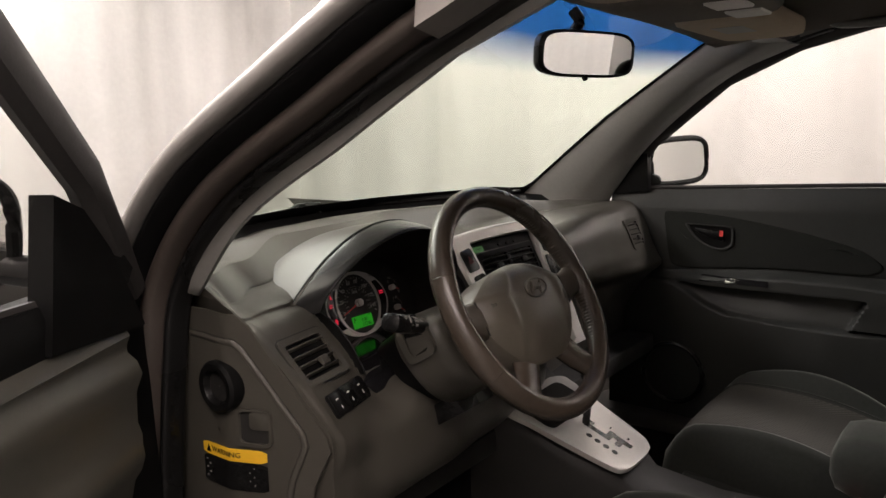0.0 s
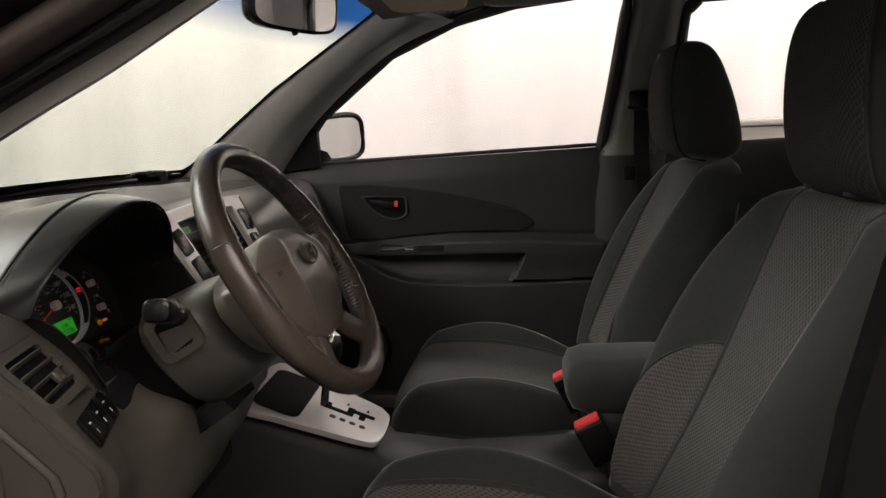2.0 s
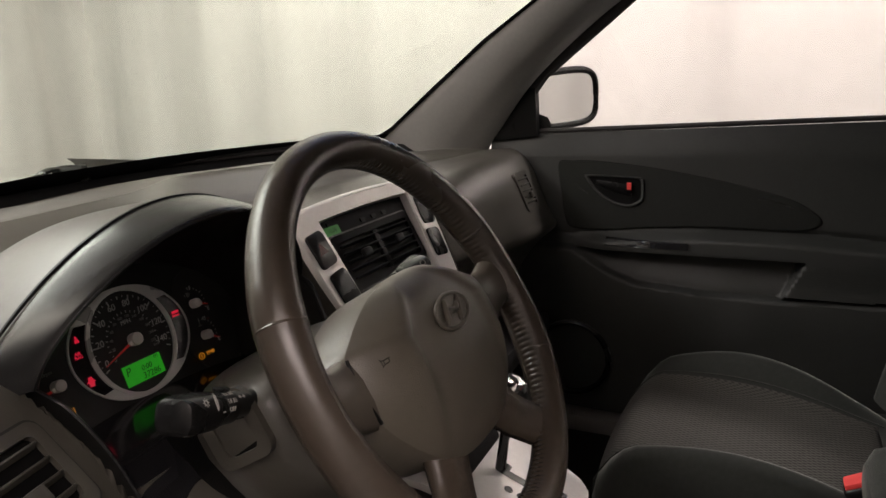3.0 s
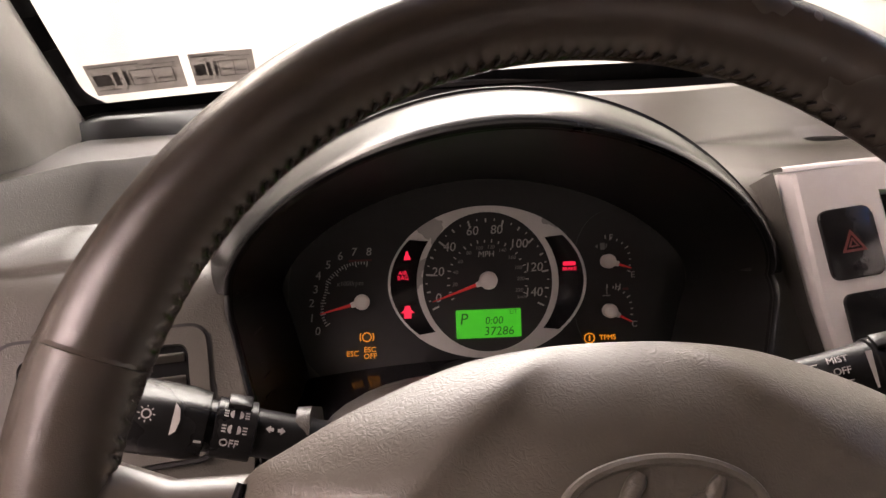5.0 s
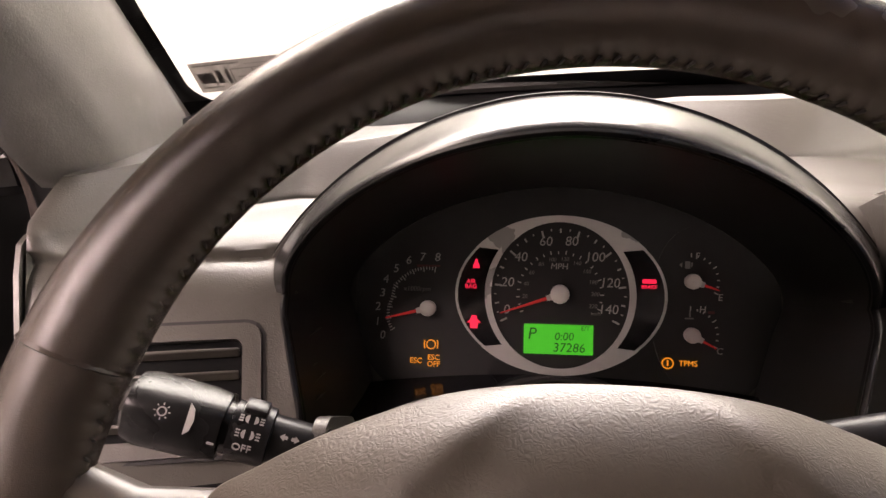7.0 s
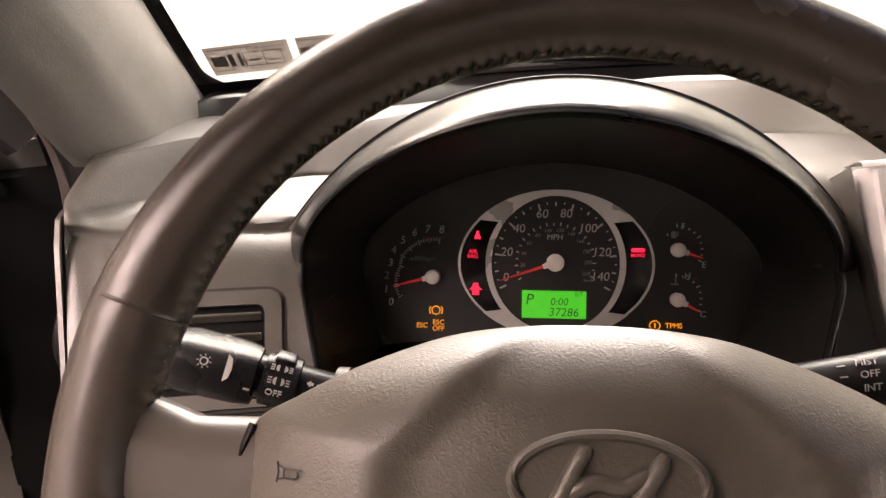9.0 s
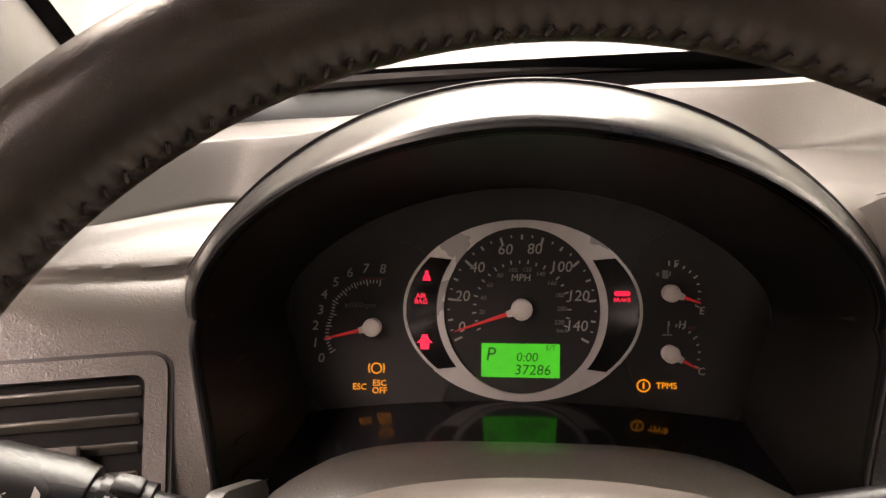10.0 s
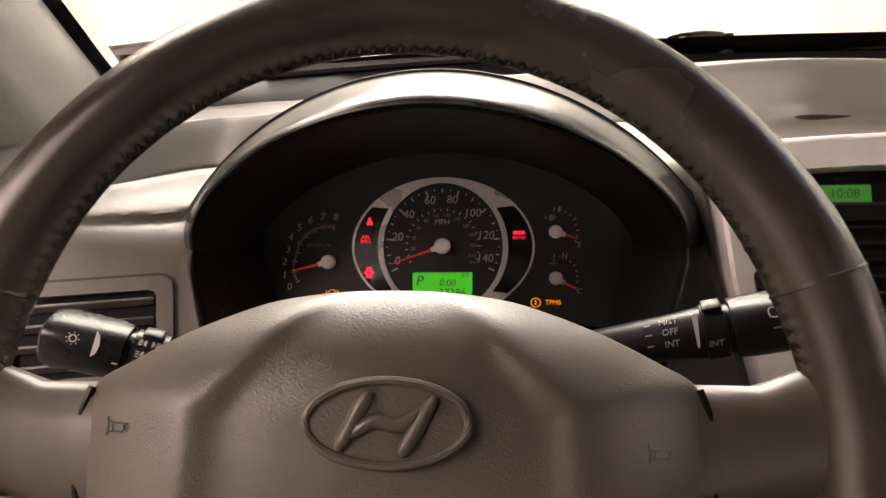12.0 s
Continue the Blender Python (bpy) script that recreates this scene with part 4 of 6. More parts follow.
def seated(p):
    """Hollows the pad behind the instrument opening and keeps it just below the hood elsewhere."""
    q = CLI @ p
    if q.y < -0.100 or q.z < -0.05 or q.y > 0.16:
        return p
    u, v = abs(q.x), q.y
    d = 0.1155 - min(v, 0.1155)
    s_half = 0.2658 * math.sqrt(max(0.0, 1 - ((v + 0.190) / 0.3055) ** 2))
    s_n = 0.1077 - 0.607 * d - 0.292 * d * d
    e = max(0.0, 0.0891 - max(v, 0.0))
    e_half = 0.166 * max(0.0, 1 - (max(0.0, v) / 0.0891) ** 1.86) ** (1 / 1.86) if v < 0.0891 else 0.0
    e_n = 0.1606 - 1.052 * e + 2.056 * e * e
    if v < 0:
        e_half = leg_half(v)
    inside = e_half - u + 0.001
    if inside > 0:
        q.z = min(q.z, max(-0.02, q.z - 50 * inside))
        return CL @ q
    if v > -0.03:
        if u < s_half and v > 0:
            low = e_n + (s_n - e_n) * (u - e_half) / max(0.004, s_half - e_half) - 0.004
        else:
            low = s_n - 0.004 + 0.4 * max(0.0, u - s_half)
        low = max(low, q.z - 0.004 - 0.40 * max(0.0, v))
        f = max(0.0, min(1.0, (v + 0.010) / 0.045))
        q.z += (min(q.z, low) - q.z) * f * f * (3 - 2 * f)
        return CL @ q
    return p


def slanted(p):
    """The driver's end of the dashboard turns inwards towards the knees."""
    w = max(0.0, min(1.0, (-0.48 - p.x) / 0.22))
    return p + Vector((0.42 * max(0.0, 0.225 - p.y) * w * w, 0, 0))


def slant(bm):
    for v in bm.verts:
        v.co = slanted(v.co)
    return bm


# seats of the outlet and the switches in the pad
OUTLET = plane_pose((-0.603, 0.1730, 0.984), (1, 0.28, -0.04), (-0.06, 0.49, 0.55))
SWITCH = plane_pose((-0.575, 0.1355, 0.9255), (1, 0.37, -0.06), (-0.15, 0.50, 0.75))
SUNK = [(OUTLET, OUTLET.inverted(), 0.112, 0.078), (SWITCH, SWITCH.inverted(), 0.118, 0.036)]


def flush(p, keep):
    """Brings the pad level with the rims set into it, and hollows it behind them."""
    for m, inv, w, h in SUNK:
        q = inv @ p
        if abs(q.z) > 0.05:
            continue
        ex, ey = max(0.0, abs(q.x) - w / 2), max(0.0, abs(q.y) - h / 2)
        r = math.hypot(ex, ey)
        if ex == 0 and ey == 0 and w / 2 - abs(q.x) > 0.006 and h / 2 - abs(q.y) > 0.006:
            q.z = -0.016
        elif r < 0.004:
            q.z = -0.0004
        else:
            f = max(0.0, 1 - (r - 0.004) / 0.065)
            q.z += (-0.0004 - q.z) * f * f * (3 - 2 * f)
        p = p.lerp(m @ q, keep)
    return p


rows = [[flush(slanted(seated(p)), max(0.0, min(1.0, (x + 0.70) / 0.02))) for p in dash_section(x, 260)] for x in XS]
bm = bmesh.new()
grid = [[bm.verts.new(p) for p in r] for r in rows]
for i in range(len(XS) - 1):
    for j in range(259):
        bm.faces.new((grid[i][j], grid[i + 1][j], grid[i + 1][j + 1], grid[i][j + 1]))
part("dash_pad", bm, M_dash, dash, smooth=55)
# pad that runs back from the hood and sinks into the shelf
def surround_row(grow, back, drop):
    row = []
    for i in range(73):
        q = hood_joint(i / 72)
        q = Vector((0.001 + (q.x - 0.001) * (1 + grow), q.y + 0.10 * grow * max(0.0, q.y), q.z))
        row.append(CL @ q + Vector((0, back, -drop)))
    return row


SURROUND = [(0.004, -0.004, 0.012), (0.009, -0.0035, 0.001), (0.014, 0.0, 0.0), (0.015, 0.012, 0.001), (0.004, 0.035, 0.004), (-0.02, 0.065, 0.009), (-0.045, 0.100, 0.016), (-0.08, 0.135, 0.025), (-0.12, 0.165, 0.038), (-0.18, 0.185, 0.055)]
part("hood_surround", loft([surround_row(*r) for r in curve([Vector(r) for r in SURROUND], 34)], closed=False), M_dash, dash, smooth=80)
part("under_panel", box(-0.69, 0.70, 0.18, 0.50, 0.66, 0.71, 0.01), M_dash_dark, dash)
# end caps
for x, sd in ((-0.706, -1), (0.712, 1)):
    s = dash_section(x, 40)
    o = [slanted(p) for p in s + [Vector((x, 0.49, 0.70))]]
    bm = bmesh.new()
    a = [bm.verts.new(p) for p in o]
    b = [bm.verts.new(p + Vector((0.01 * -sd, 0, 0))) for p in o]
    bm.faces.new(a)
    part("end_closing", bm, M_dash, dash, smooth=0)

# cover at the driver's end of the dashboard with its raised border, round port and label
END = plane_pose((-0.7075, 0.0, 0.0), (0, -1, 0), (0, 0, 1))
outer = [(-0.40, 1.063), (-0.262, 1.063), (-0.208, 1.060), (-0.192, 1.046), (-0.097, 0.902), (-0.093, 0.882), (-0.116, 0.832), (-0.135, 0.72), (-0.40, 0.72)]
inner = [(-0.39, 1.031), (-0.262, 1.030), (-0.211, 1.027), (-0.200, 1.018), (-0.124, 0.906), (-0.120, 0.887), (-0.140, 0.838), (-0.160, 0.73), (-0.39, 0.73)]


def split(pts, n):
    """The outline with n points on each side."""
    return [(x0 + (x1 - x0) * k / n, y0 + (y1 - y0) * k / n) for (x0, y0), (x1, y1) in zip(pts, pts[1:] + pts[:1]) for k in range(n)]


def strip(w, h, cx, cy, m, depth, n=12):
    """A thin plate in slices, that can be bent."""
    out = []
    for k in range(n + 1):
        x = cx - w / 2 + w * k / n
        e = h / 2 - (0.003 if k in (0, n) else 0.0)
        out.append([m @ Vector((x, cy + a * e, b * depth)) for a, b in ((-1, 0), (1, 0), (1, 1), (-1, 1))])
    return slant(loft(out))


grow = lambda pts, s: [(-0.245 + (x + 0.245) * s, 0.90 + (y - 0.90) * s) for x, y in pts]
cap = part("end_cover", slant(frame_plate(split(outer, 6), split(inner, 6), END @ pose(0, 0, 0.0005), 0.0035)), M_dash, dash, "taupe end cover with a raised border")
part("raised_border", slant(loft([[END @ Vector((x, y, n)) for x, y in split(grow(inner, s), 6)] for s, n in ((1.0, 0.002), (1.0, 0.0062), (0.985, 0.0078), (0.955, 0.0078), (0.935, 0.0058))], caps=False)), M_dash, cap)
part("cover_panel", slant(loft([[END @ Vector((x, y, 0.0059)) for x, y in split(grow(inner, s), 6)] for s in [0.94 - 0.077 * k for k in range(13)]], caps=False)), M_dash, cap)
part("cover_gap", slant(frame_plate(split(grow(inner, 1.008), 6), split(grow(inner, 0.998), 6), END @ pose(0, 0, 0.0010), 0.0033)), M_cavity, cap)
port_at = END @ Vector((-0.236, 0.962, 0.006))
rr = [[port_at + Vector((-d, r * math.cos(k * math.tau / 36), r * 0.97 * math.sin(k * math.tau / 36))) for k in range(36)] for r, d in ((0.037, -0.012), (0.037, 0.006), (0.033, 0.010), (0.025, 0.009), (0.0215, 0.003), (0.0210, 0.0012))]
port = part("round_port", loft(rr, caps=False), M_slat, cap, "round black air port")
# black disc level with the panel, painted for the darkness inside the port
part("port_dark_disc", loft([[port_at + Vector((-0.0012, r * math.cos(k * math.tau / 36), r * math.sin(k * math.tau / 36))) for k in range(36)] for r in (0.0225, 0.012, 0.001)], caps=False), M_carpet, port)
pm = END @ pose(0, 0, 0.0062)
part("recess_rim", slant(frame_plate(rounded(0.048, 0.052, 0.010, 5, -0.188, 0.909), rounded(0.040, 0.044, 0.007, 5, -0.187, 0.910), pm, 0.0045)), M_dash, cap)
# nearly flush plate, in dark plastic to give the recess its shade
part("recess", slant(prism(rounded(0.0405, 0.0445, 0.007, 5, -0.187, 0.910), pm, 0.0006)), M_dash_dark, cap)
part("recess_step", slant(prism(rounded(0.026, 0.024, 0.005, 5, -0.180, 0.919), pm @ pose(0, 0, 0.0006), 0.0030, 0.0008)), M_dash, cap)

lab = thing("warning_label", (-0.712, 0.23, 0.85), "yellow and black warning label on the dash end cover", "label")
LB = END @ pose(-0.228, 0.0, 0.0068)
part("header", strip(0.108, 0.018, 0, 0.868, LB, 0.0006), M_yellow, lab)
part("field", strip(0.108, 0.040, 0, 0.838, LB, 0.0005), M_black, lab)
part("letters", slant(lettering("WARNING", 0.0110, LB @ pose(-0.008, 0.8678, 0.0008))), M_black, lab)
part("triangle", slant(prism([(-0.047, 0.8625), (-0.036, 0.8625), (-0.0415, 0.873)], LB @ pose(0, 0, 0.0008), 0.0002)), M_black, lab)
for k in range(5):
    part("text_bar", slant(prism(rounded(0.085 - 0.012 * (k % 2), 0.0022, 0.0005), LB @ pose(-0.006, 0.851 - 0.006 * k, 0.0007), 0.0002)), M_print_dim, lab)


def vent(name, m, w, h, slats, label, mat_rim, skew=0.0, split=False, groove=True):
    """A louvred outlet: rounded rim, dark throat, slats and a thumb wheel."""
    e = thing(name, m.translation, label, "air vent", "dashboard air vents")
    sk = lambda pts: [(x + skew * y, y) for x, y in pts]
    part("rim", frame_plate(sk(rounded(w, h, 0.010)), sk(rounded(w - 0.022, h - 0.020, 0.006)), m @ pose(0, 0, -0.012), 0.0140), mat_rim, e)
    if groove:
        part("groove", frame_plate(sk(rounded(w + 0.005, h + 0.005, 0.012)), sk(rounded(w + 0.0005, h + 0.0005, 0.010)), m @ pose(0, 0, -0.012), 0.0124), M_cavity, e)
    part("throat", prism(sk(rounded(w - 0.020, h - 0.018, 0.007)), m @ pose(0, 0, -0.004), 0.0012), M_vent, e)
    spans = ((-1, 0), (0, 1)) if split else ((-1, 1),)
    hw = (w - 0.024) / 2
    for a, b in spans:
        for k in range(slats):
            y = -(h - 0.022) / 2 + (h - 0.022) * (k + 0.5) / slats
            x0, x1 = a * hw + skew * y + 0.001, b * hw + skew * y - 0.001
            part("slat", box(x0, x1, -0.0035, 0.0035, -0.0012, 0.0012, 0.0008, 1, m @ pose(0, y, 0.0005, 62)), mat_rim if not split else M_slat, e)
    if split:
        part("divider", box(-0.006, 0.006, -h / 2 + 0.01, h / 2 - 0.01, -0.004, 0.003, 0.002, 2, m), M_slat, e)
        for sx in (-1, 1):
            part("louvre_tab", box(-0.010, 0.010, -0.006, 0.006, 0, 0.007, 0.002, 2, m @ pose(sx * hw * 0.5, 0.004, 0.002)), M_black, e)
    else:
        part("louvre_tab", box(-0.009, 0.009, -0.007, 0.007, 0, 0.007, 0.002, 2, m @ pose(0.008, -0.012, 0.002)), mat_rim, e)
    return e


# driver's outlet
dv = OUTLET
vent("air_vent", dv, 0.112, 0.078, 4, "taupe louvred air vent at the dashboard's driver end", M_dash)
# switch block under it
sb = thing("switch_block", (-0.575, 0.13, 0.92), "black switch block with small white symbols under the vent", "switches")
sbm = SWITCH
part("bezel", prism(rounded(0.118, 0.036, 0.006), sbm @ pose(0, 0, -0.009), 0.0100, 0.002), M_black, sb)
for k in range(3):
    kb = part("rocker_switch", prism(rounded(0.034, 0.029, 0.003), sbm @ pose(-0.036 + 0.036 * k, 0, 0.0005), 0.0018, 0.0008), M_black, sb)
    part("symbol", prism(rounded(0.0075, 0.0020, 0.0006), sbm @ pose(-0.036 + 0.036 * k, 0.006, 0.0023), 0.0002), M_white, kb)
    part("symbol", prism(rounded(0.0020, 0.0055, 0.0006), sbm @ pose(-0.034 + 0.036 * k, -0.006, 0.0023), 0.0002), M_white, kb)
# passenger's outlet
SEAT = dash_section(0.600, 130)
pj = min(range(40, 100), key=lambda j: abs(SEAT[j].z - 1.006))
pv = plane_pose(SEAT[pj], (1, 0.02, 0.0), SEAT[pj - 4] - SEAT[pj + 4])
vent("air_vent", pv, 0.086, 0.086, 5, "taupe louvred air vent at the dashboard's passenger end", M_dash, skew=-0.15, groove=False)

# ---- instrument hood and cluster ----
hood = thing("instrument_hood", CL @ Vector((0, 0, 0.05)), "satin black visor hood arching over the instruments", "instrument hood")
IN = [(u, v) for u, v in ellipse(0.148, 0.088, 64, 2.5, 0.002, -0.010)]
NH = 72
S_JOINT = [hood_joint(i / NH) for i in range(NH + 1)]
S_FRONT = [hood_front(i / NH) for i in range(NH + 1)]


def hood_row(f, lift=0.0, sink=0.0):
    """A line across the visor: f from 0 at the joint to 1 at the front edge."""
    out = []
    for i, (a, b) in enumerate(zip(S_JOINT, S_FRONT)):
        w = math.sin(math.pi * i / NH)
        p = a.lerp(b, f)
        out.append(CL @ (p + Vector((0.25 * lift * math.cos(math.pi * i / NH), lift * (0.4 + 0.6 * w), -sink))))
    return out


def rim_row(inset, n_off):
    """The whole edge of the opening: one leg, the visor's front edge, the other leg."""
    right = [Vector((u, v, n)) for u, v, n in LEG]
    left = [Vector((-u, v, n)) for u, v, n in LEG[::-1]]
    pts = curve(right, 24)[:-1] + S_FRONT + curve(left, 24)[1:]
    out = []
    for p in pts:
        c = Vector((0.002, -0.01, p.z))
        out.append(CL @ (p + (c - p).normalized() * inset + Vector((0, 0, n_off))))
    return out


def shroud_row(f):
    """The shroud's wall between the edge of the opening (0) and the dials (1)."""
    right = [Vector((u, v, n)) for u, v, n in LEG]
    left = [Vector((-u, v, n)) for u, v, n in LEG[::-1]]
    pts = curve(right, 24)[:-1] + S_FRONT + curve(left, 24)[1:]
    out = []
    for p in pts:
        q = Vector((0.002 + (p.x - 0.002) * 0.91, p.y * 0.93 - 0.002, -0.013))
        e = p.lerp(q, f)
        c = (Vector((0.002, -0.01, e.z)) - e).normalized()
        out.append(CL @ (e + c * (0.0042 - 0.003 * math.sin(math.pi * f))))
    return out


part("visor", loft([hood_row(0, -0.001, 0.03), hood_row(0, 0.0, 0.004), hood_row(0.02, 0.0015), hood_row(0.06, 0.0022), hood_row(0.25, 0.0030), hood_row(0.5, 0.0034), hood_row(0.75, 0.0030), hood_row(0.93, 0.0018), hood_row(0.985, 0.0004), hood_row(1.0, -0.0016)], closed=False), M_hood, hood, smooth=50)
part("visor_edge", loft([rim_row(0.0012, -0.0015), rim_row(0.0006, 0.0012), rim_row(0.0022, 0.0022), rim_row(0.0040, 0.0008), rim_row(0.0046, -0.004)], closed=False), M_black, hood, "black rounded edge of the opening", smooth=60)
part("inner_shroud", loft([shroud_row(k / 8) for k in range(9)], closed=False), M_cavity, hood, "black inner shroud", smooth=50)
part("gap_line", tube([CL @ (p + Vector((0, 0.0008, -0.0010))) for p in S_JOINT], 0.0030, 6), M_slat, hood)
# glossy sloping floor below the dials
part("shroud_floor", loft([[CL @ Vector((u, v - 0.012 * (u / 0.15) ** 2, n)) for u in [-0.155 + 0.314 * i / 24 for i in range(25)]] for v, n in ((-0.058, -0.009), (-0.066, 0.010), (-0.078, 0.050), (-0.088, 0.090), (-0.105, 0.110), (-0.13, 0.112))], closed=False), M_gloss_black, hood, "glossy black sloping floor")

clus = thing("instrument_cluster", CL @ Vector((0, 0, -0.01)), "instrument cluster with silver ringed speedometer and lit green display", "instrument cluster")
F = CL @ pose(0, 0, -0.0100)
part("backplate", prism([(u * 1.02, v * 1.02) for u, v in IN], CL @ pose(0, 0, -0.016), 0.0035), M_cavity, clus)


def at(u, v, n=0.0, turn=0.0):
    return F @ pose(u, v, n, 0, 0, turn)


speedo = part("speedometer", prism(ellipse(0.0505, 0.0535, 64, 2, 0, -0.001), at(0, 0, -0.002), 0.002), M_dial, clus)
ring_o, ring_i = ellipse(0.0535, 0.0555, 96, 2, 0, -0.001), ellipse(0.0490, 0.0525, 96, 2, 0, -0.001)
part("dial_ring", frame_plate(ring_o, ring_i, at(0, 0, -0.001), 0.0035), M_ring, speedo)
for sg in (-1, 1):
    for top in (-1, 1):
        a0, a1 = (radians(36), radians(90)) if top > 0 else (radians(-90), radians(-42))
        o = [(sg * 0.0745 * math.cos(a0 + (a1 - a0) * k / 14), -0.001 + 0.0572 * math.sin(a0 + (a1 - a0) * k / 14)) for k in range(15)]
        i = [(sg * 0.0510 * math.cos(a0 * 1.0 + (a1 - a0) * k / 14), -0.001 + 0.0540 * math.sin(a0 + (a1 - a0) * k / 14)) for k in range(15)]
        part("silver_patch", prism(o + i[::-1], at(0, 0, -0.001), 0.0025), M_ring, speedo)
    o = [(sg * 0.0750 * math.cos(t), -0.001 + 0.0560 * math.sin(t)) for t in [radians(-46 + 84 * k / 24) for k in range(25)]]
    i = [(sg * 0.0732 * math.cos(t), -0.001 + 0.0548 * math.sin(t)) for t in [radians(-46 + 84 * k / 24) for k in range(25)]]
    part("side_line", prism(o + i[::-1], at(0, 0, -0.001), 0.0025), M_ring, speedo)
    i2 = [(sg * 0.0535 * math.cos(t), -0.001 + 0.0555 * math.sin(t)) for t in [radians(-44 + 80 * k / 24) for k in range(25)]]
    part("lamp_panel", prism(i[::1] + i2[::-1], at(0, 0, -0.001), 0.0012), M_gloss_black, speedo, "dark lamp panel")


def sp(k):
    """Angle of a speed of k tens on the dial."""
    return radians(206 - 232 * k / 14)


bm = bmesh.new()
for k in range(0, 29):
    a = sp(k / 2)
    r0, wd = (0.0415, 0.0007) if k % 4 == 0 else ((0.0438, 0.0006) if k % 2 == 0 else (0.0452, 0.0004))
    box(-wd, wd, r0, 0.0468, 0, 0.0004, m=at(0, 0, 0.0002) @ Matrix.Rotation(a - math.pi / 2, 4, "Z"), bm=bm)
tagged(part("dial_scale", bm, M_print, speedo, smooth=0), kind="stuff")
bm = bmesh.new()
for k in range(0, 23):
    a = sp(14 * k / 22.5)
    box(-0.0004, 0.0004, 0.0285, 0.0305 if k % 2 else 0.0312, 0, 0.0003, m=at(0, 0, 0.0002) @ Matrix.Rotation(a - math.pi / 2, 4, "Z"), bm=bm)
tagged(part("inner_scale", bm, M_print, speedo, smooth=0), kind="stuff")
NUM = [(0, -0.0402, -0.0130), (20, -0.0398, 0.0074), (40, -0.0299, 0.0269), (60, -0.0112, 0.0391), (80, 0.0083, 0.0395), (100, 0.0259, 0.0277), (120, 0.0373, 0.0084), (140, 0.0364, -0.0117)]
for n, u, v in NUM:
    part("numeral", lettering(str(n), 0.0095, at(u * 0.94, v * 0.94 + (0.0005 if n else 0), 0.0003), italic=0.12), M_print, speedo)
for n, k in ((20, 1.25), (40, 2.5), (60, 3.75), (80, 5.0), (100, 6.2), (120, 7.45), (140, 8.7), (160, 9.95), (180, 11.2), (200, 12.4), (220, 13.6)):
    a = sp(k)
    part("numeral", lettering(str(n), 0.0040, at(0.0250 * math.cos(a), 0.0250 * math.sin(a), 0.0003), italic=0.12), M_print_dim, speedo)
part("letters", lettering("MPH", 0.0062, at(-0.0006, 0.0195, 0.0003), italic=0.1), M_print, speedo)
part("letters", lettering("km/h", 0.0035, at(0.0255, -0.0135, 0.0003), italic=0.1), M_print_dim, speedo)


def needle(u, v, ang, length, parent, cap_r):
    """A red pointer with a pale round cap."""
    m = at(u, v, 0.0035) @ Matrix.Rotation(radians(ang), 4, "Z")
    nd = part("needle", prism([(0, -0.0014), (length, -0.0004), (length, 0.0004), (0, 0.0014)], m, 0.0010), M_needle, parent)
    rr = [[at(u, v, d) @ Vector((r * math.cos(k * math.tau / 24), r * math.sin(k * math.tau / 24), 0)) for k in range(24)] for r, d in ((cap_r * 0.96, -0.001), (cap_r, 0.006), (cap_r * 0.93, 0.0085), (cap_r * 0.6, 0.0098), (cap_r * 0.05, 0.0100))]
    part("needle_cap", loft(rr), M_cap, parent, "pale needle cap")
    part("needle_neck", prism([(0, -0.0030), (cap_r * 1.45, -0.0018), (cap_r * 1.45, 0.0018), (0, 0.0030)], m @ pose(0, 0, 0.001), 0.0020), M_cap, parent)


needle(0, 0, 199, 0.0445, speedo, 0.0068)

# display
lcd = part("display", prism(rounded(0.0490, 0.0212, 0.0006), at(-0.0005, -0.0325, 0.0004), 0.0006), M_lcd, clus, "lit green liquid crystal display", smooth=0)
part("letters", lettering("P", 0.0120, at(-0.0195, -0.0290, 0.0011), 0.0001, 0.15), M_segment, lcd)
part("letters", lettering("0:00", 0.0080, at(0.0035, -0.0305, 0.0011), 0.0001, 0.12), M_segment, lcd)
part("letters", lettering("37286", 0.0092, at(0.0070, -0.0385, 0.0011), 0.0001, 0.12), M_segment, lcd)
part("letters", lettering("E/T", 0.0045, at(0.0185, -0.0243, 0.0011), 0.0001), M_segment, lcd)

# tachometer
tach = part("tachometer", prism(ellipse(0.050, 0.062, 48, 2.2, 0.0, 0.0), at(-0.090, -0.018, -0.0016), 0.0012), M_dial, clus)
TP = [(-0.1283, -0.0333), (-0.1324, -0.0235), (-0.1322, -0.0124), (-0.1289, -0.0023), (-0.1266, 0.0078), (-0.1191, 0.0157), (-0.1099, 0.0219), (-0.0997, 0.0245), (-0.0886, 0.0244)]
HUB = Vector((-0.0945, -0.0125))
for n, (u, v) in enumerate(TP):
    part("numeral", lettering(str(n), 0.0085, at(u, v, 0.0003), italic=0.12), M_print, tach)
bm = bmesh.new()
for k in range(0, 33):
    f = k / 4
    i = min(int(f), 7)
    q = Vector(TP[i]).lerp(Vector(TP[i + 1]), f - i)
    d = (q - HUB)
    a = math.atan2(d.y, d.x)
    r = d.length - 0.0070
    ln = 0.0040 if k % 4 == 0 else 0.0022
    box(-0.0004, 0.0004, r - ln, r, 0, 0.0004, m=at(HUB.x, HUB.y, 0.0002) @ Matrix.Rotation(a - math.pi / 2, 4, "Z"), bm=bm)
tagged(part("dial_scale", bm, M_print, tach, smooth=0), kind="stuff")
part("red_zone", prism([(-0.1035, 0.0172), (-0.0865, 0.0176), (-0.0865, 0.0190), (-0.1035, 0.0190)], at(0, 0, 0.0002), 0.0003), M_redprint, tach)
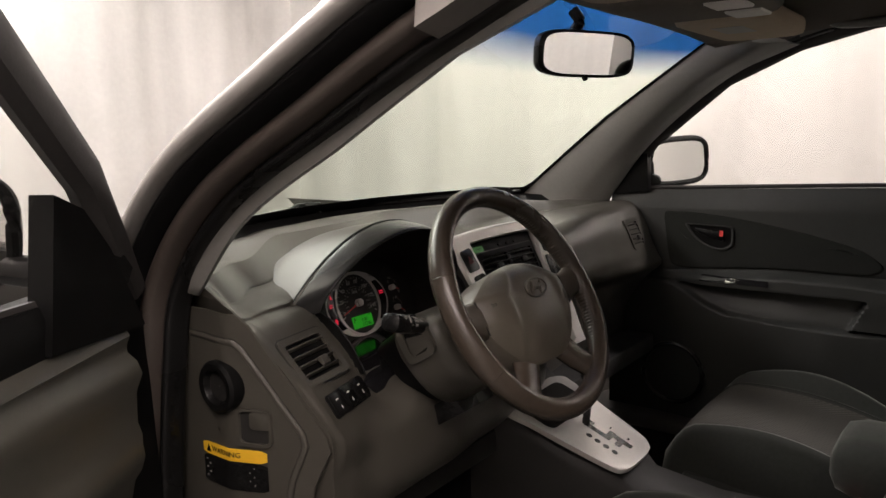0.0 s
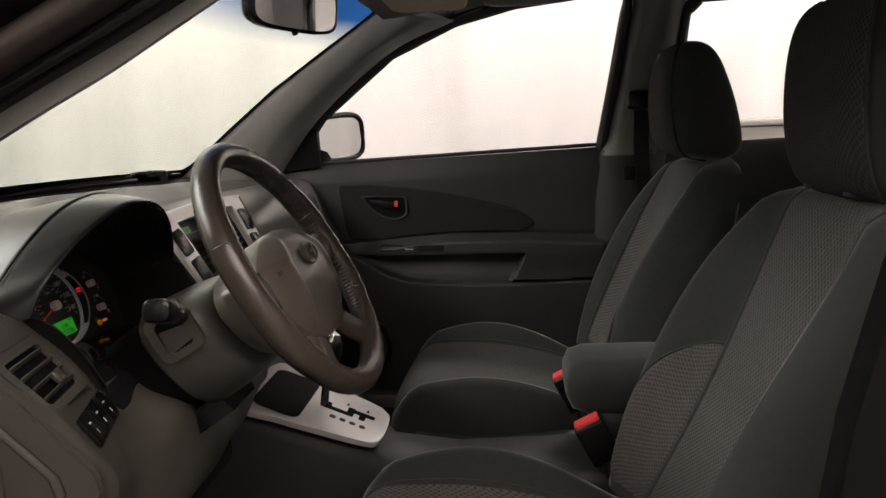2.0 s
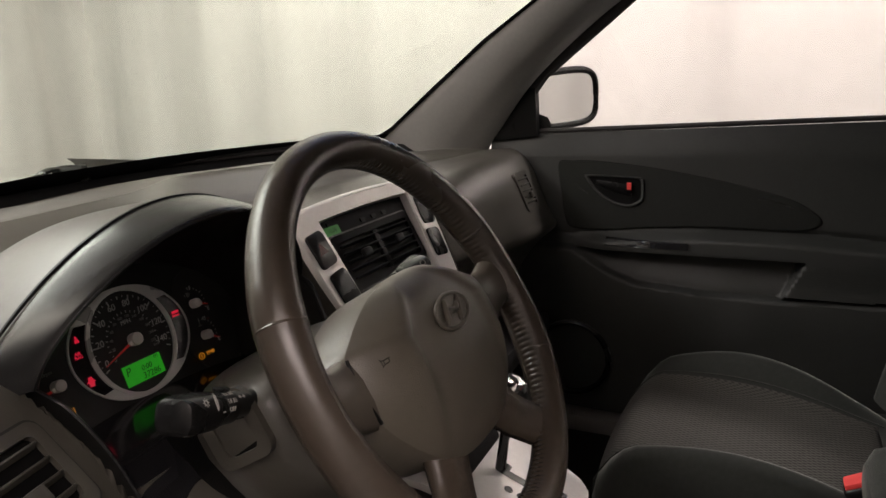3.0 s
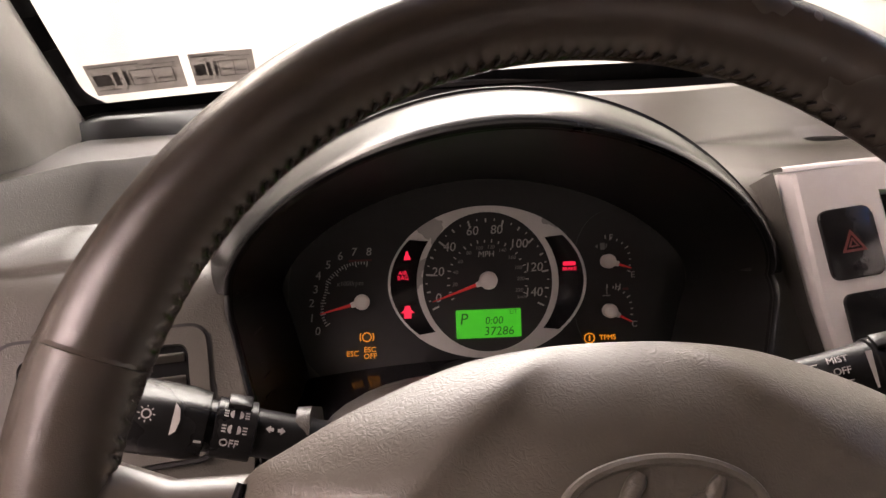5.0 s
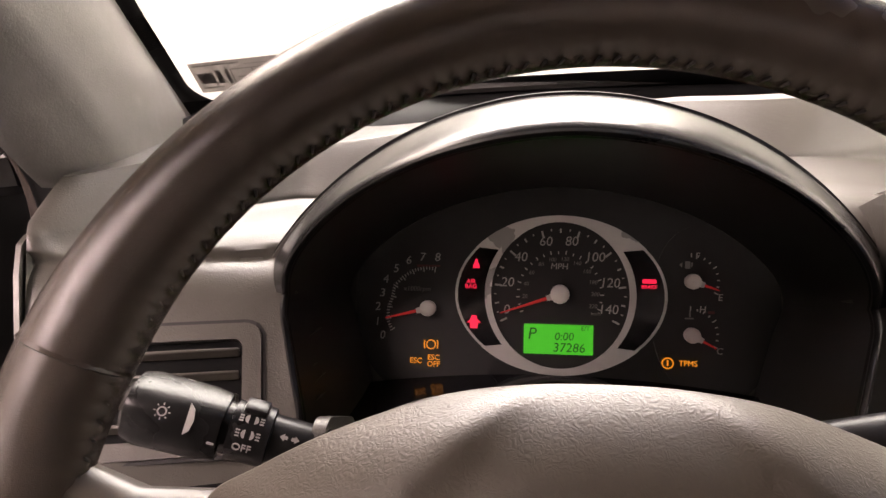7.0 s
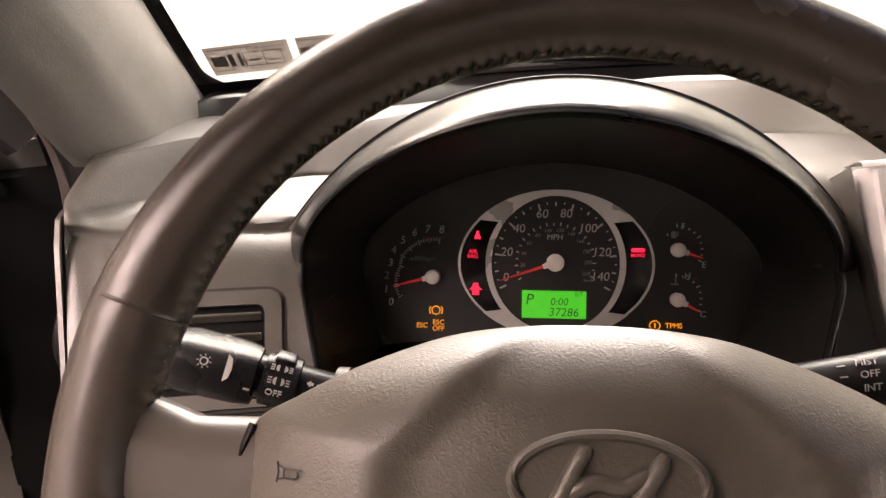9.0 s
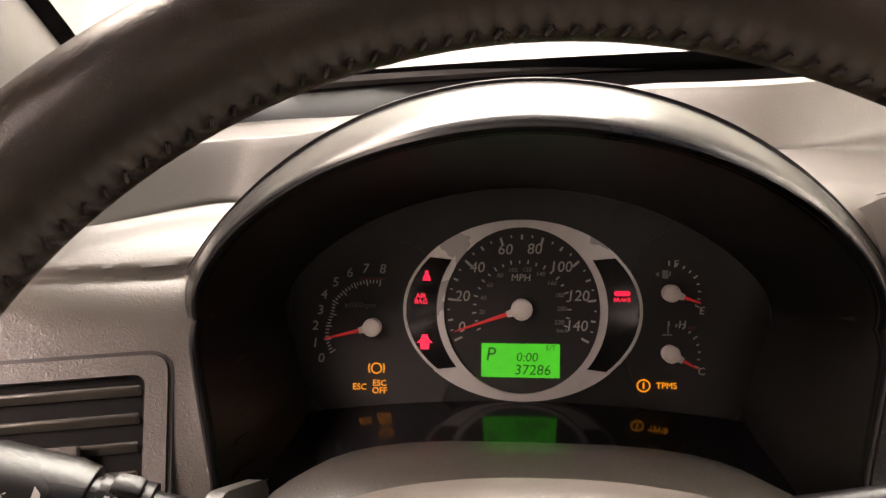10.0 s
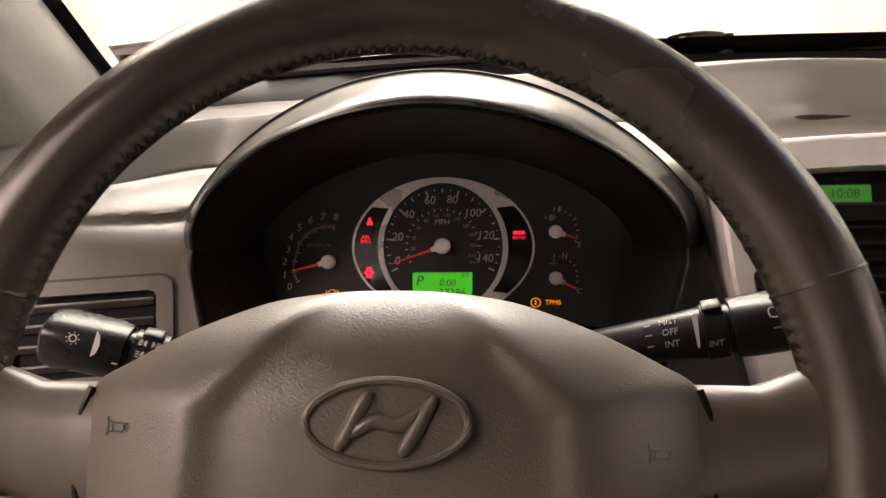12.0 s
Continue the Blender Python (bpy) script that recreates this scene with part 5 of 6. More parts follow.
part("letters", lettering("x1000rpm", 0.0048, at(-0.1032, 0.0013, 0.0003), italic=0.15), M_print_dim, tach)
needle(HUB.x, HUB.y, 194, 0.032, tach, 0.0058)

# fuel and temperature
gau = part("fuel_gauge_face", prism(ellipse(0.034, 0.058, 48, 2.3), at(0.098, -0.008, -0.0016), 0.0012), M_dial, clus)
for hv, letters in ((0.0110, ("F", "E")), (-0.0265, ("H", "C"))):
    hu = 0.0915
    bm = bmesh.new()
    for k in range(9):
        a = radians(92 - 118 * k / 8)
        box(-0.0004, 0.0004, 0.0170, 0.0200 if k % 4 == 0 else 0.0188, 0, 0.0004, m=at(hu, hv, 0.0002) @ Matrix.Rotation(a - math.pi / 2, 4, "Z"), bm=bm)
    tagged(part("dial_scale", bm, M_print, gau, smooth=0), kind="stuff")
    part("numeral", lettering(letters[0], 0.0065, at(hu + 0.0035 + (0.004 if letters[0] == "H" else 0), hv + 0.0178, 0.0003), italic=0.1), M_print, gau)
    part("numeral", lettering(letters[1], 0.0065, at(hu + 0.0193, hv - 0.0110, 0.0003), italic=0.1), M_print, gau)
    needle(hu, hv, -18 if letters[0] == "F" else -28, 0.0185, gau, 0.0054)
part("red_mark", prism(rounded(0.0045, 0.0020, 0.0005), at(0.1050, -0.0105, 0.0002), 0.0003), M_redprint, gau)
bm = prism(rounded(0.0036, 0.0052, 0.0006), at(0.0885, 0.0225, 0.0002), 0.0003)
prism([(0.0022, -0.0018), (0.0034, -0.0004), (0.0034, 0.0020), (0.0026, 0.0020)], at(0.0885, 0.0225, 0.0002), 0.0003, bm=bm)
prism([(-0.0058, 0.0), (-0.0038, 0.0016), (-0.0038, -0.0016)], at(0.0885, 0.0225, 0.0002), 0.0003, bm=bm)
part("fuel_symbol", bm, M_print_dim, gau)
bm = prism(rounded(0.0010, 0.0055, 0.0003), at(0.0905, -0.0115, 0.0002), 0.0003)
prism(rounded(0.0060, 0.0010, 0.0003), at(0.0900, -0.0150, 0.0002), 0.0003, bm=bm)
part("temperature_symbol", bm, M_print_dim, gau)

# warning lamps
part("belt_lamp", prism([(x * 0.72, y * 0.72) for x, y in [(0.0000, 0.0050), (0.0016, 0.0036), (0.0014, 0.0016), (0.0030, -0.0010), (0.0034, -0.0045), (0.0, -0.0042), (-0.0034, -0.0045), (-0.0030, -0.0010), (-0.0014, 0.0016), (-0.0016, 0.0036)]], at(-0.0600, 0.0205, 0.0016), 0.0004), M_red, clus, "lit red seat belt lamp")
bm = lettering("AIR", 0.0044, at(-0.0636, 0.0076, 0.0016))
part("airbag_lamp", bm, M_red, clus, "lit red lettering")
part("airbag_lamp", lettering("BAG", 0.0044, at(-0.0636, 0.0040, 0.0016)), M_red, clus, "lit red lettering")
part("door_lamp", prism([(-0.0018, 0.0048), (0.0018, 0.0048), (0.0026, 0.0020), (0.0052, -0.0006), (0.0030, -0.0004), (0.0026, -0.0046), (-0.0026, -0.0046), (-0.0030, -0.0004), (-0.0052, -0.0006), (-0.0026, 0.0020)], at(-0.0610, -0.0216, 0.0016), 0.0004), M_red, clus, "lit red open door lamp")
part("red_bar", prism(rounded(0.0098, 0.0030, 0.0012), at(0.0622, 0.0104, 0.0016), 0.0004), M_red, clus, "lit red bar")
part("brake_letters", lettering("BRAKE", 0.0036, at(0.0622, 0.0064, 0.0016)), M_red, clus, "lit red lettering")
bm = frame_plate(ellipse(0.0036, 0.0036, 24), ellipse(0.0028, 0.0028, 24), at(-0.0919, -0.0388, 0.0016), 0.0004)
for sg in (-1, 1):
    prism([(sg * 0.0042, -0.0030), (sg * 0.0050, -0.0028), (sg * 0.0054, 0.0), (sg * 0.0050, 0.0028), (sg * 0.0042, 0.0030), (sg * 0.0046, 0.0)], at(-0.0919, -0.0388, 0.0016), 0.0004, bm=bm)
part("brake_lamp", bm, M_amber, clus, "lit amber brake lamp")
part("esc_lamp", lettering("ESC", 0.0055, at(-0.1028, -0.0510, 0.0016)), M_amber, clus, "lit amber lettering")
part("esc_lamp", lettering("ESC", 0.0055, at(-0.0899, -0.0484, 0.0016)), M_amber, clus, "lit amber lettering")
part("esc_lamp", lettering("OFF", 0.0055, at(-0.0899, -0.0532, 0.0016)), M_amber, clus, "lit amber lettering")
bm = frame_plate(ellipse(0.0042, 0.0040, 24), ellipse(0.0034, 0.0032, 24), at(0.0755, -0.0466, 0.0016), 0.0004)
prism(rounded(0.0010, 0.0040, 0.0004), at(0.0755, -0.0466, 0.0016), 0.0004, bm=bm)
part("tyre_lamp", bm, M_amber, clus, "lit amber tyre lamp")
part("tyre_lamp", lettering("TPMS", 0.0054, at(0.0895, -0.0466, 0.0016)), M_amber, clus, "lit amber lettering")

# ---- steering wheel ----
whl = thing("steering_wheel", WL.translation, "brown leather steering wheel with taupe centre pad and laced seam", "steering wheel")
RR, RT = 0.1678, 0.0158
N1, STITCH = 1044, 174
rings = []
for i in range(N1):
    a = i / N1 * math.tau
    ctr = Vector((RR * math.cos(a), RR * math.sin(a), 0))
    rad = Vector((math.cos(a), math.sin(a), 0))
    grip = 0.0012 * math.exp(-((math.degrees(a) % 180 - 22) / 12) ** 2) + 0.0012 * math.exp(-((math.degrees(a) % 180 - 158) / 12) ** 2)
    row = []
    for k in range(28):
        w = k * math.tau / 28
        inner = max(0.0, -math.cos(w)) ** 26
        r = RT + grip + inner * (0.0013 * abs(math.sin(a * STITCH / 2)) - 0.0009)
        row.append(WL @ (ctr + rad * r * math.cos(w) + Vector((0, 0, 1)) * r * 1.08 * math.sin(w)))
    rings.append(row)
rings.append(rings[0])
bm = loft(rings, caps=False)
bmesh.ops.remove_doubles(bm, verts=bm.verts, dist=1e-6)
rim = part("rim", bm, M_wheel, whl, smooth=80)
# lacing along the inner side
bm = bmesh.new()
for i in range(STITCH):
    a = i / STITCH * math.tau
    c = WL @ Matrix.Rotation(a, 4, "Z") @ pose(RR - RT * 0.965, 0, 0.0005)
    box(-0.0008, 0.0008, -0.00035, 0.00035, -0.0019, 0.0019, 0.0002, 1, c @ pose(0, 0, 0, 24, 0, 0), bm)
tagged(part("lacing", bm, M_rubber, rim, "laced leather seam"), kind="stuff")
for ang in (20, 160, 208, 332):
    a = radians(ang)
    rad = Vector((math.cos(a), math.sin(a), 0))
    part("seam", tube([WL @ (rad * RR + rad * (RT + 0.0006) * math.cos(k * math.tau / 24) + Vector((0, 0, 1)) * (RT * 1.08 + 0.0006) * math.sin(k * math.tau / 24)) for k in range(24)], 0.0012, 5, closed=True, up=(0.3, 0.2, 0.9)), M_wheel, rim)

PAD = [(0.000, 0.0548), (0.022, 0.0540), (0.044, 0.0508), (0.062, 0.0452), (0.082, 0.0370), (0.100, 0.0275), (0.1130, 0.0195), (0.1168, 0.0070), (0.1176, -0.008), (0.1155, -0.024), (0.107, -0.043), (0.088, -0.066), (0.066, -0.084), (0.040, -0.094), (0.0, -0.097)]
outl = curve([(u, v, 0) for u, v in PAD] + [(-u, v, 0) for u, v in PAD[-2:0:-1]], 200, closed=True)


def pad_n(u, v, s):
    dome = 0.0245 * (1 - s ** 3.2)
    edge = 0.063 - 0.9 * max(0.0, v - 0.008) + 0.05 * max(0.0, -v)
    x = abs(u) - edge
    lobe = 0.0074 / (1 + math.exp(-x / 0.0036)) * math.exp(-max(0.0, x) / 0.05)
    return -0.004 + dome + lobe * (1 - s ** 8)


rings = [[WL @ Vector((p.x * 0.985, p.y * 0.985, -0.055)) for p in outl]]
for s in [1.0, 0.994, 0.985, 0.97] + [0.95 - 0.92 * i / 46 for i in range(47)]:
    rings.append([WL @ Vector((p.x * s, p.y * s + (1 - s) * 0.002, pad_n(p.x * s, p.y * s, s))) for p in outl])
padp = part("centre_pad", loft(rings), M_hub, whl, "taupe grained centre pad", smooth=60)
for su in (-1, 1):
    part("pad_gap", tube([WL @ Vector((su * p.x, p.y, -0.0012 - 0.12 * max(0.0, abs(p.y + 0.006) - 0.016))) for p in curve([(0.1140, 0.0180, 0), (0.1172, 0.0070, 0), (0.1180, -0.007, 0), (0.1168, -0.020, 0), (0.1140, -0.031, 0)], 24)], 0.0014, 8), M_slat, padp, "dark gap beside the pad")
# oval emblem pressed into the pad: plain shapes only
EM = WL @ pose(0.0030, 0.0065, 0.0247)
part("emblem_ring", tube([EM @ Vector((u, v, -0.0012)) for u, v in ellipse(0.0278, 0.0140, 64)], 0.0017, 8, closed=True, up=(0, 0, 1)), M_hub, padp)
part("emblem_bed", prism(ellipse(0.0272, 0.0134, 48), EM @ pose(0, 0, -0.0035), 0.0018), M_hub, padp)
for pts in ([(-0.0165, -0.0088), (-0.0125, -0.002), (-0.0085, 0.0060), (-0.0052, 0.0105)], [(0.0052, -0.0105), (0.0085, -0.005), (0.0125, 0.002), (0.0165, 0.0088)], [(-0.0125, -0.0042), (-0.004, 0.0006), (0.004, -0.0006), (0.0125, 0.0042)]):
    part("emblem_bar", tube([EM @ Vector((u, v, -0.0012)) for u, v in [(p.x, p.y) for p in curve([(a, b, 0) for a, b in pts], 14)]], [0.0014, 0.0022] + [0.0027] * 10 + [0.0022, 0.0014], 10), M_hub, padp)
for su in (-1, 1):
    # a small horn: flared mouth, tube and loop
    hm = WL @ pose(su * 0.0957, 0.0039 if su < 0 else -0.0036, 0.0127) @ pose(0, 0, 0, 0, su * 16, 0)
    bm = tube([hm @ Vector(p) for p in ((-0.0042, 0.0034, 0), (-0.0036, 0.0, 0), (-0.0042, -0.0030, 0))], 0.00035, 5)
    tube([hm @ Vector(p) for p in ((-0.0039, 0.0022, 0), (-0.0015, 0.0013, 0), (0.0048, 0.0011, 0))], 0.00035, 5, bm=bm)
    tube([hm @ Vector(p) for p in ((-0.0039, -0.0021, 0), (-0.0015, -0.0016, 0), (0.0026, -0.0017, 0), (0.0036, -0.0009, 0), (0.0034, 0.0006, 0))], 0.00035, 5, bm=bm)
    tube([hm @ Vector(p) for p in ((-0.0016, 0.0013, 0), (-0.0016, -0.0016, 0))], 0.0003, 5, bm=bm)
    part("horn_symbol", bm, M_hood if su < 0 else M_hub, padp)


def spoke(path, widths, depth, mat, label=""):
    rings = []
    for (u, v, n), w in zip(path, widths):
        rings.append([(u, v, n, w)])
    out = []
    pts = [Vector(p) for p in path]
    for i, p in enumerate(pts):
        t = (pts[min(i + 1, len(pts) - 1)] - pts[max(i - 1, 0)]).normalized()
        s = Vector((-t.y, t.x, 0)).normalized()
        out.append([WL @ (p + s * widths[i] * c + Vector((0, 0, 1)) * depth * d) for c, d in ((1, -0.5), (1, 0.2), (0.75, 0.8), (0.3, 1), (-0.3, 1), (-0.75, 0.8), (-1, 0.2), (-1, -0.5), (-0.5, -1), (0.5, -1))])
    part("spoke", loft(out), mat, whl, label, smooth=70)


for su in (-1, 1):
    spoke([(su * 0.095, -0.008, -0.012), (su * 0.118, -0.006, -0.010), (su * 0.140, -0.002, -0.007), (su * 0.156, 0.002, -0.003), (su * 0.168, 0.004, 0.0)], [0.030, 0.026, 0.022, 0.024, 0.032], 0.011, M_spoke)
    spoke([(su * 0.045, -0.075, -0.014), (su * 0.066, -0.105, -0.012), (su * 0.086, -0.128, -0.007), (su * 0.100, -0.138, -0.001)], [0.026, 0.022, 0.020, 0.026], 0.010, M_wheel)
# column boss behind the pad
part("boss", loft([[WL @ Vector((r * math.cos(k * math.tau / 40), (0.048 if k < 20 else 0.088) * r / 0.098 * math.sin(k * math.tau / 40), n)) for k in range(40)] for r, n in ((0.094, -0.018), (0.098, -0.040), (0.096, -0.066), (0.090, -0.082), (0.080, -0.086))]), M_hub, whl)

# ---- steering column ----
col = thing("steering_column", (-0.37, 0.1, 0.86), "taupe column shroud with black control stalks", "steering column")
secs = ((0.086, 0.080, 0.026, -0.070), (0.089, 0.096, 0.034, -0.082), (0.096, 0.106, 0.040, -0.088), (0.115, 0.111, 0.047, -0.092), (0.145, 0.112, 0.054, -0.095), (0.172, 0.110, 0.057, -0.096), (0.180, 0.100, 0.050, -0.090))


def col_ring(d, w, top, low, n=44):
    out = []
    for u, v in ellipse(w, 1.0, n, 3.3):
        out.append(WL @ Vector((u * (1 - 0.22 * max(0.0, -v)), v * (top if v > 0 else -low) , -d)))
    return out


part("shroud", loft([col_ring(*s) for s in secs]), M_dash, col, smooth=60)
# added sleeve, black to stand for the dark shroud area beyond the column
part("column_dark_sleeve", loft([col_ring(*s) for s in ((0.170, 0.094, 0.046, -0.086), (0.215, 0.090, 0.048, -0.088), (0.250, 0.080, 0.046, -0.086))]), M_slat, col, "black sleeve added for the dark area between column and dashboard", smooth=60)
part("lower_cover", loft([[WL @ Vector((u, v, -d)) for u, v in ((-w, vv), (w, vv), (w * 0.8, vv - 0.030), (-w * 0.8, vv - 0.030))] for d, w, vv in ((0.165, 0.050, -0.082), (0.215, 0.062, -0.084), (0.275, 0.055, -0.070))]), M_black, col)
for sd in (-1, 1):
    sm_ = plane_pose(WL @ Vector((sd * 0.1070, 0.012, -0.131)), (0, -0.86 * sd * -1, 0.51 * sd * -1) if sd > 0 else (0, -0.86, 0.51), (0, 0.51, 0.86))
    part("slot_frame", frame_plate(rounded(0.060, 0.058, 0.012), rounded(0.036, 0.040, 0.007), sm_, 0.0060), M_dash, col)
    part("stalk_slot", prism(rounded(0.036, 0.040, 0.007), sm_, 0.0030), M_slat, col)


def stalk(side, root, tip, stations, label):
    """A control lever: stations of (share of its length, half depth, half height, squareness)."""
    root, tip = Vector(root), Vector(tip)
    d = (tip - root).normalized()
    L = (tip - root).length
    o = d.cross(Vector((0, 0, 1))).normalized()
    if o.y > 0:
        o = -o
    up = o.cross(d)
    if up.z < 0:
        up = -up
    body_ = part("stalk", loft([[root + d * L * f + o * a + up * b for a, b in ellipse(ha, hb, 32, k)] for f, ha, hb, k in stations]), M_black, col, label, smooth=35)
    u = d if side > 0 else -d

    def spot(f, a, lift=0.00015):
        """A pose on the lever's skin, a degrees up from the side that faces the driver."""
        for (f0, a0, b0, k0), (f1, a1, b1, k1) in zip(stations, stations[1:]):
            if f <= f1:
                g = (f - f0) / (f1 - f0)
                break
        ha, hb, k = a0 + (a1 - a0) * g, b0 + (b1 - b0) * g, k0 + (k1 - k0) * g
        ca, sa = math.cos(radians(a)), math.sin(radians(a))
        r = 1 / ((abs(ca) / ha) ** k + (abs(sa) / hb) ** k) ** (1 / k)
        nx = (abs(ca) * r / ha) ** (k - 1) / ha
        ny = math.copysign((abs(sa) * r / hb) ** (k - 1) / hb, sa)
        out = (o * nx + up * ny).normalized()
        return plane_pose(root + d * L * f + (o * ca + up * sa) * r + out * lift, u, out.cross(u))
    return body_, spot


LEFT = [(0.0, 0.0098, 0.0092, 2), (0.455, 0.0108, 0.0102, 2), (0.460, 0.0128, 0.0122, 2.2), (0.605, 0.0128, 0.0122, 2.2), (0.610, 0.0112, 0.0106, 2.2), (0.632, 0.0112, 0.0106, 2.2), (0.636, 0.0140, 0.0126, 2.6), (0.70, 0.0150, 0.0132, 3), (0.93, 0.0152, 0.0132, 3.4), (0.98, 0.0140, 0.0120, 3.2), (1.0, 0.0105, 0.0090, 2.8)]
RIGHT = [(0.0, 0.0098, 0.0092, 2), (0.40, 0.0118, 0.0110, 2), (0.56, 0.0132, 0.0124, 2.1), (0.565, 0.0140, 0.0132, 2.2), (0.655, 0.0140, 0.0132, 2.2), (0.66, 0.0122, 0.0116, 2.2), (0.68, 0.0122, 0.0116, 2.2), (0.685, 0.0146, 0.0134, 2.6), (0.76, 0.0150, 0.0136, 2.8), (0.95, 0.0148, 0.0130, 3.4), (0.985, 0.0132, 0.0116, 3.2), (1.0, 0.0100, 0.0086, 2.8)]
lst, spot = stalk(-1, (-0.452, 0.083, 1.0035), (-0.5585, 0.070, 1.0378), LEFT, "black light control stalk")
part("collar_tab", box(-0.005, 0.005, -0.0045, 0.0045, 0, 0.0028, 0.001, 2, spot(0.53, 86)), M_black, lst)
part("index_mark", prism(rounded(0.0030, 0.0010, 0.0003), spot(0.655, 2), 0.0003), M_stalk_print, lst)
bm = frame_plate(ellipse(0.0020, 0.0020, 20), ellipse(0.0014, 0.0014, 20), spot(0.845, 34), 0.0003)
for k in range(8):
    a = k * math.tau / 8
    box(-0.00022, 0.00022, 0.0025, 0.0034, 0, 0.0003, m=spot(0.845, 34) @ Matrix.Rotation(a, 4, "Z"), bm=bm)
part("sun_symbol", bm, M_stalk_print, lst)
part("half_moon", prism([(0.0, -0.0065), (0.0022, -0.0045), (0.0030, 0), (0.0022, 0.0045), (0.0, 0.0065)], spot(0.755, 32), 0.0004), M_stalk_print, lst)
for k, (f, a) in enumerate(((0.535, 58), (0.535, 30))):
    # a lamp's half disc on either side of thin beams
    sm_ = spot(f, a)
    half = [(0.0016 * math.sin(k * math.pi / 8), 0.0018 * math.cos(k * math.pi / 8)) for k in range(9)]
    bm = prism([(x + 0.0012, y) for x, y in half], sm_, 0.0003)
    prism([(-x - 0.0012, y) for x, y in half[::-1]], sm_, 0.0003, bm=bm)
    for y in (-0.0012, 0.0, 0.0012):
        box(-0.0052, -0.0034, y - 0.0003, y + 0.0003, 0, 0.0003, m=sm_, bm=bm)
        box(0.0034, 0.0052, y - 0.0003, y + 0.0003, 0, 0.0003, m=sm_, bm=bm)
    part("light_symbol", bm, M_stalk_print, lst)
part("letters", lettering("OFF", 0.0046, spot(0.545, 4) @ pose(0, 0, 0.0003)), M_stalk_print, lst)
bm = bmesh.new()
for sg in (-1, 1):
    prism([(sg * 0.0008, -0.0007), (sg * 0.0022, -0.0007), (sg * 0.0022, -0.0016), (sg * 0.0042, 0), (sg * 0.0022, 0.0016), (sg * 0.0022, 0.0007), (sg * 0.0008, 0.0007)], spot(0.385, 42) @ pose(0, 0, 0.0004), 0.0003, bm=bm)
part("arrow_symbol", bm, M_stalk_print, lst)
rst, spot = stalk(1, (-0.287, 0.083, 1.0215), (-0.180, 0.072, 1.0475), RIGHT, "black wiper control stalk")
part("collar_tab", box(-0.0045, 0.0045, -0.0045, 0.0045, 0, 0.0028, 0.001, 2, spot(0.61, 80)), M_black, rst)
for k, w in enumerate(("MIST", "OFF", "INT")):
    part("letters", lettering(w, 0.0044, spot(0.42, 66 - 27 * k) @ pose(0, 0, 0.0003), italic=0.1), M_stalk_print, rst)
    part("tick", prism(rounded(0.0032, 0.0006, 0.0002), spot(0.33, 66 - 27 * k), 0.0003), M_stalk_print, rst)
part("half_moon", prism([(-0.0004, -0.0085), (0.0006, -0.0085), (0.0012, -0.004), (0.0020, 0.003), (0.0026, 0.0075), (-0.0002, 0.0075)], spot(0.525, 34), 0.0004), M_stalk_print, rst)
part("letters", lettering("INT", 0.0042, spot(0.60, 2) @ pose(0, 0, 0.0003), italic=0.1), M_stalk_print, rst)
bm = frame_plate(rounded(0.008, 0.0056, 0.002), rounded(0.0068, 0.0044, 0.0015), spot(0.86, 42), 0.0003)
prism(rounded(0.006, 0.0008, 0.0002), spot(0.86, 16), 0.0003, bm=bm)
part("wiper_symbol", bm, M_stalk_print, rst)
# ignition key lock
part("ignition_ring", loft([[Vector((-0.279 + d, 0.105 + 0.017 * math.cos(k * math.tau / 24), 0.955 + 0.017 * math.sin(k * math.tau / 24))) for k in range(24)] for d in (0.0, 0.006)]), M_black, col)

# ---- centre stack ----
stk = thing("centre_stack", (0, 0.22, 0.76), "satin silver centre stack panel with black vents, clock and radio", "centre stack")
ST = plane_pose((0.0, 0.2513, 1.0653), (1, 0, 0), (0, 0.47, 0.883))
H0, H1 = 0.019, -0.262
oute = [(-0.184, H0), (-0.175, -0.07), (-0.160, -0.145), (-0.145, -0.22), (-0.138, H1), (0.138, H1), (0.145, -0.22), (0.160, -0.145), (0.175, -0.07), (0.184, H0), (0.120, H0 + 0.007), (0.0, H0 + 0.009), (-0.120, H0 + 0.007)]
inn = [(-0.120, 0.004), (-0.112, -0.07), (-0.104, -0.145), (-0.100, -0.22), (-0.097, H1 + 0.01), (0.097, H1 + 0.01), (0.100, -0.22), (0.104, -0.145), (0.112, -0.07), (0.120, 0.004), (0.080, 0.006), (0.0, 0.007), (-0.080, 0.006)]
grown = lambda pts, k, n: [ST @ Vector((u * (1 + k), v + (0.002 if v > 0 else 0.0) * k * 20, n)) for u, v in pts]
part("silver_frame", loft([grown(oute, 0.0, -0.004), grown(oute, 0.0, 0.003), grown(oute, -0.030, 0.0105), grown(oute, -0.045, 0.0120), grown(inn, 0.02, 0.0120), grown(inn, 0.0, 0.0100), grown(inn, 0.0, -0.004)], caps=False), M_silver, stk, smooth=18)
part("silver_top", loft([[ST @ Vector((u, v + 0.009 * (1 - (u / 0.184) ** 2), n)) for u in [-0.184 + 0.368 * i / 20 for i in range(21)]] for v, n in ((H0 - 0.001, 0.012), (H0 + 0.002, 0.0115), (H0 + 0.004, 0.006), (H0 + 0.006, -0.018))], closed=False), M_silver, stk, smooth=70)
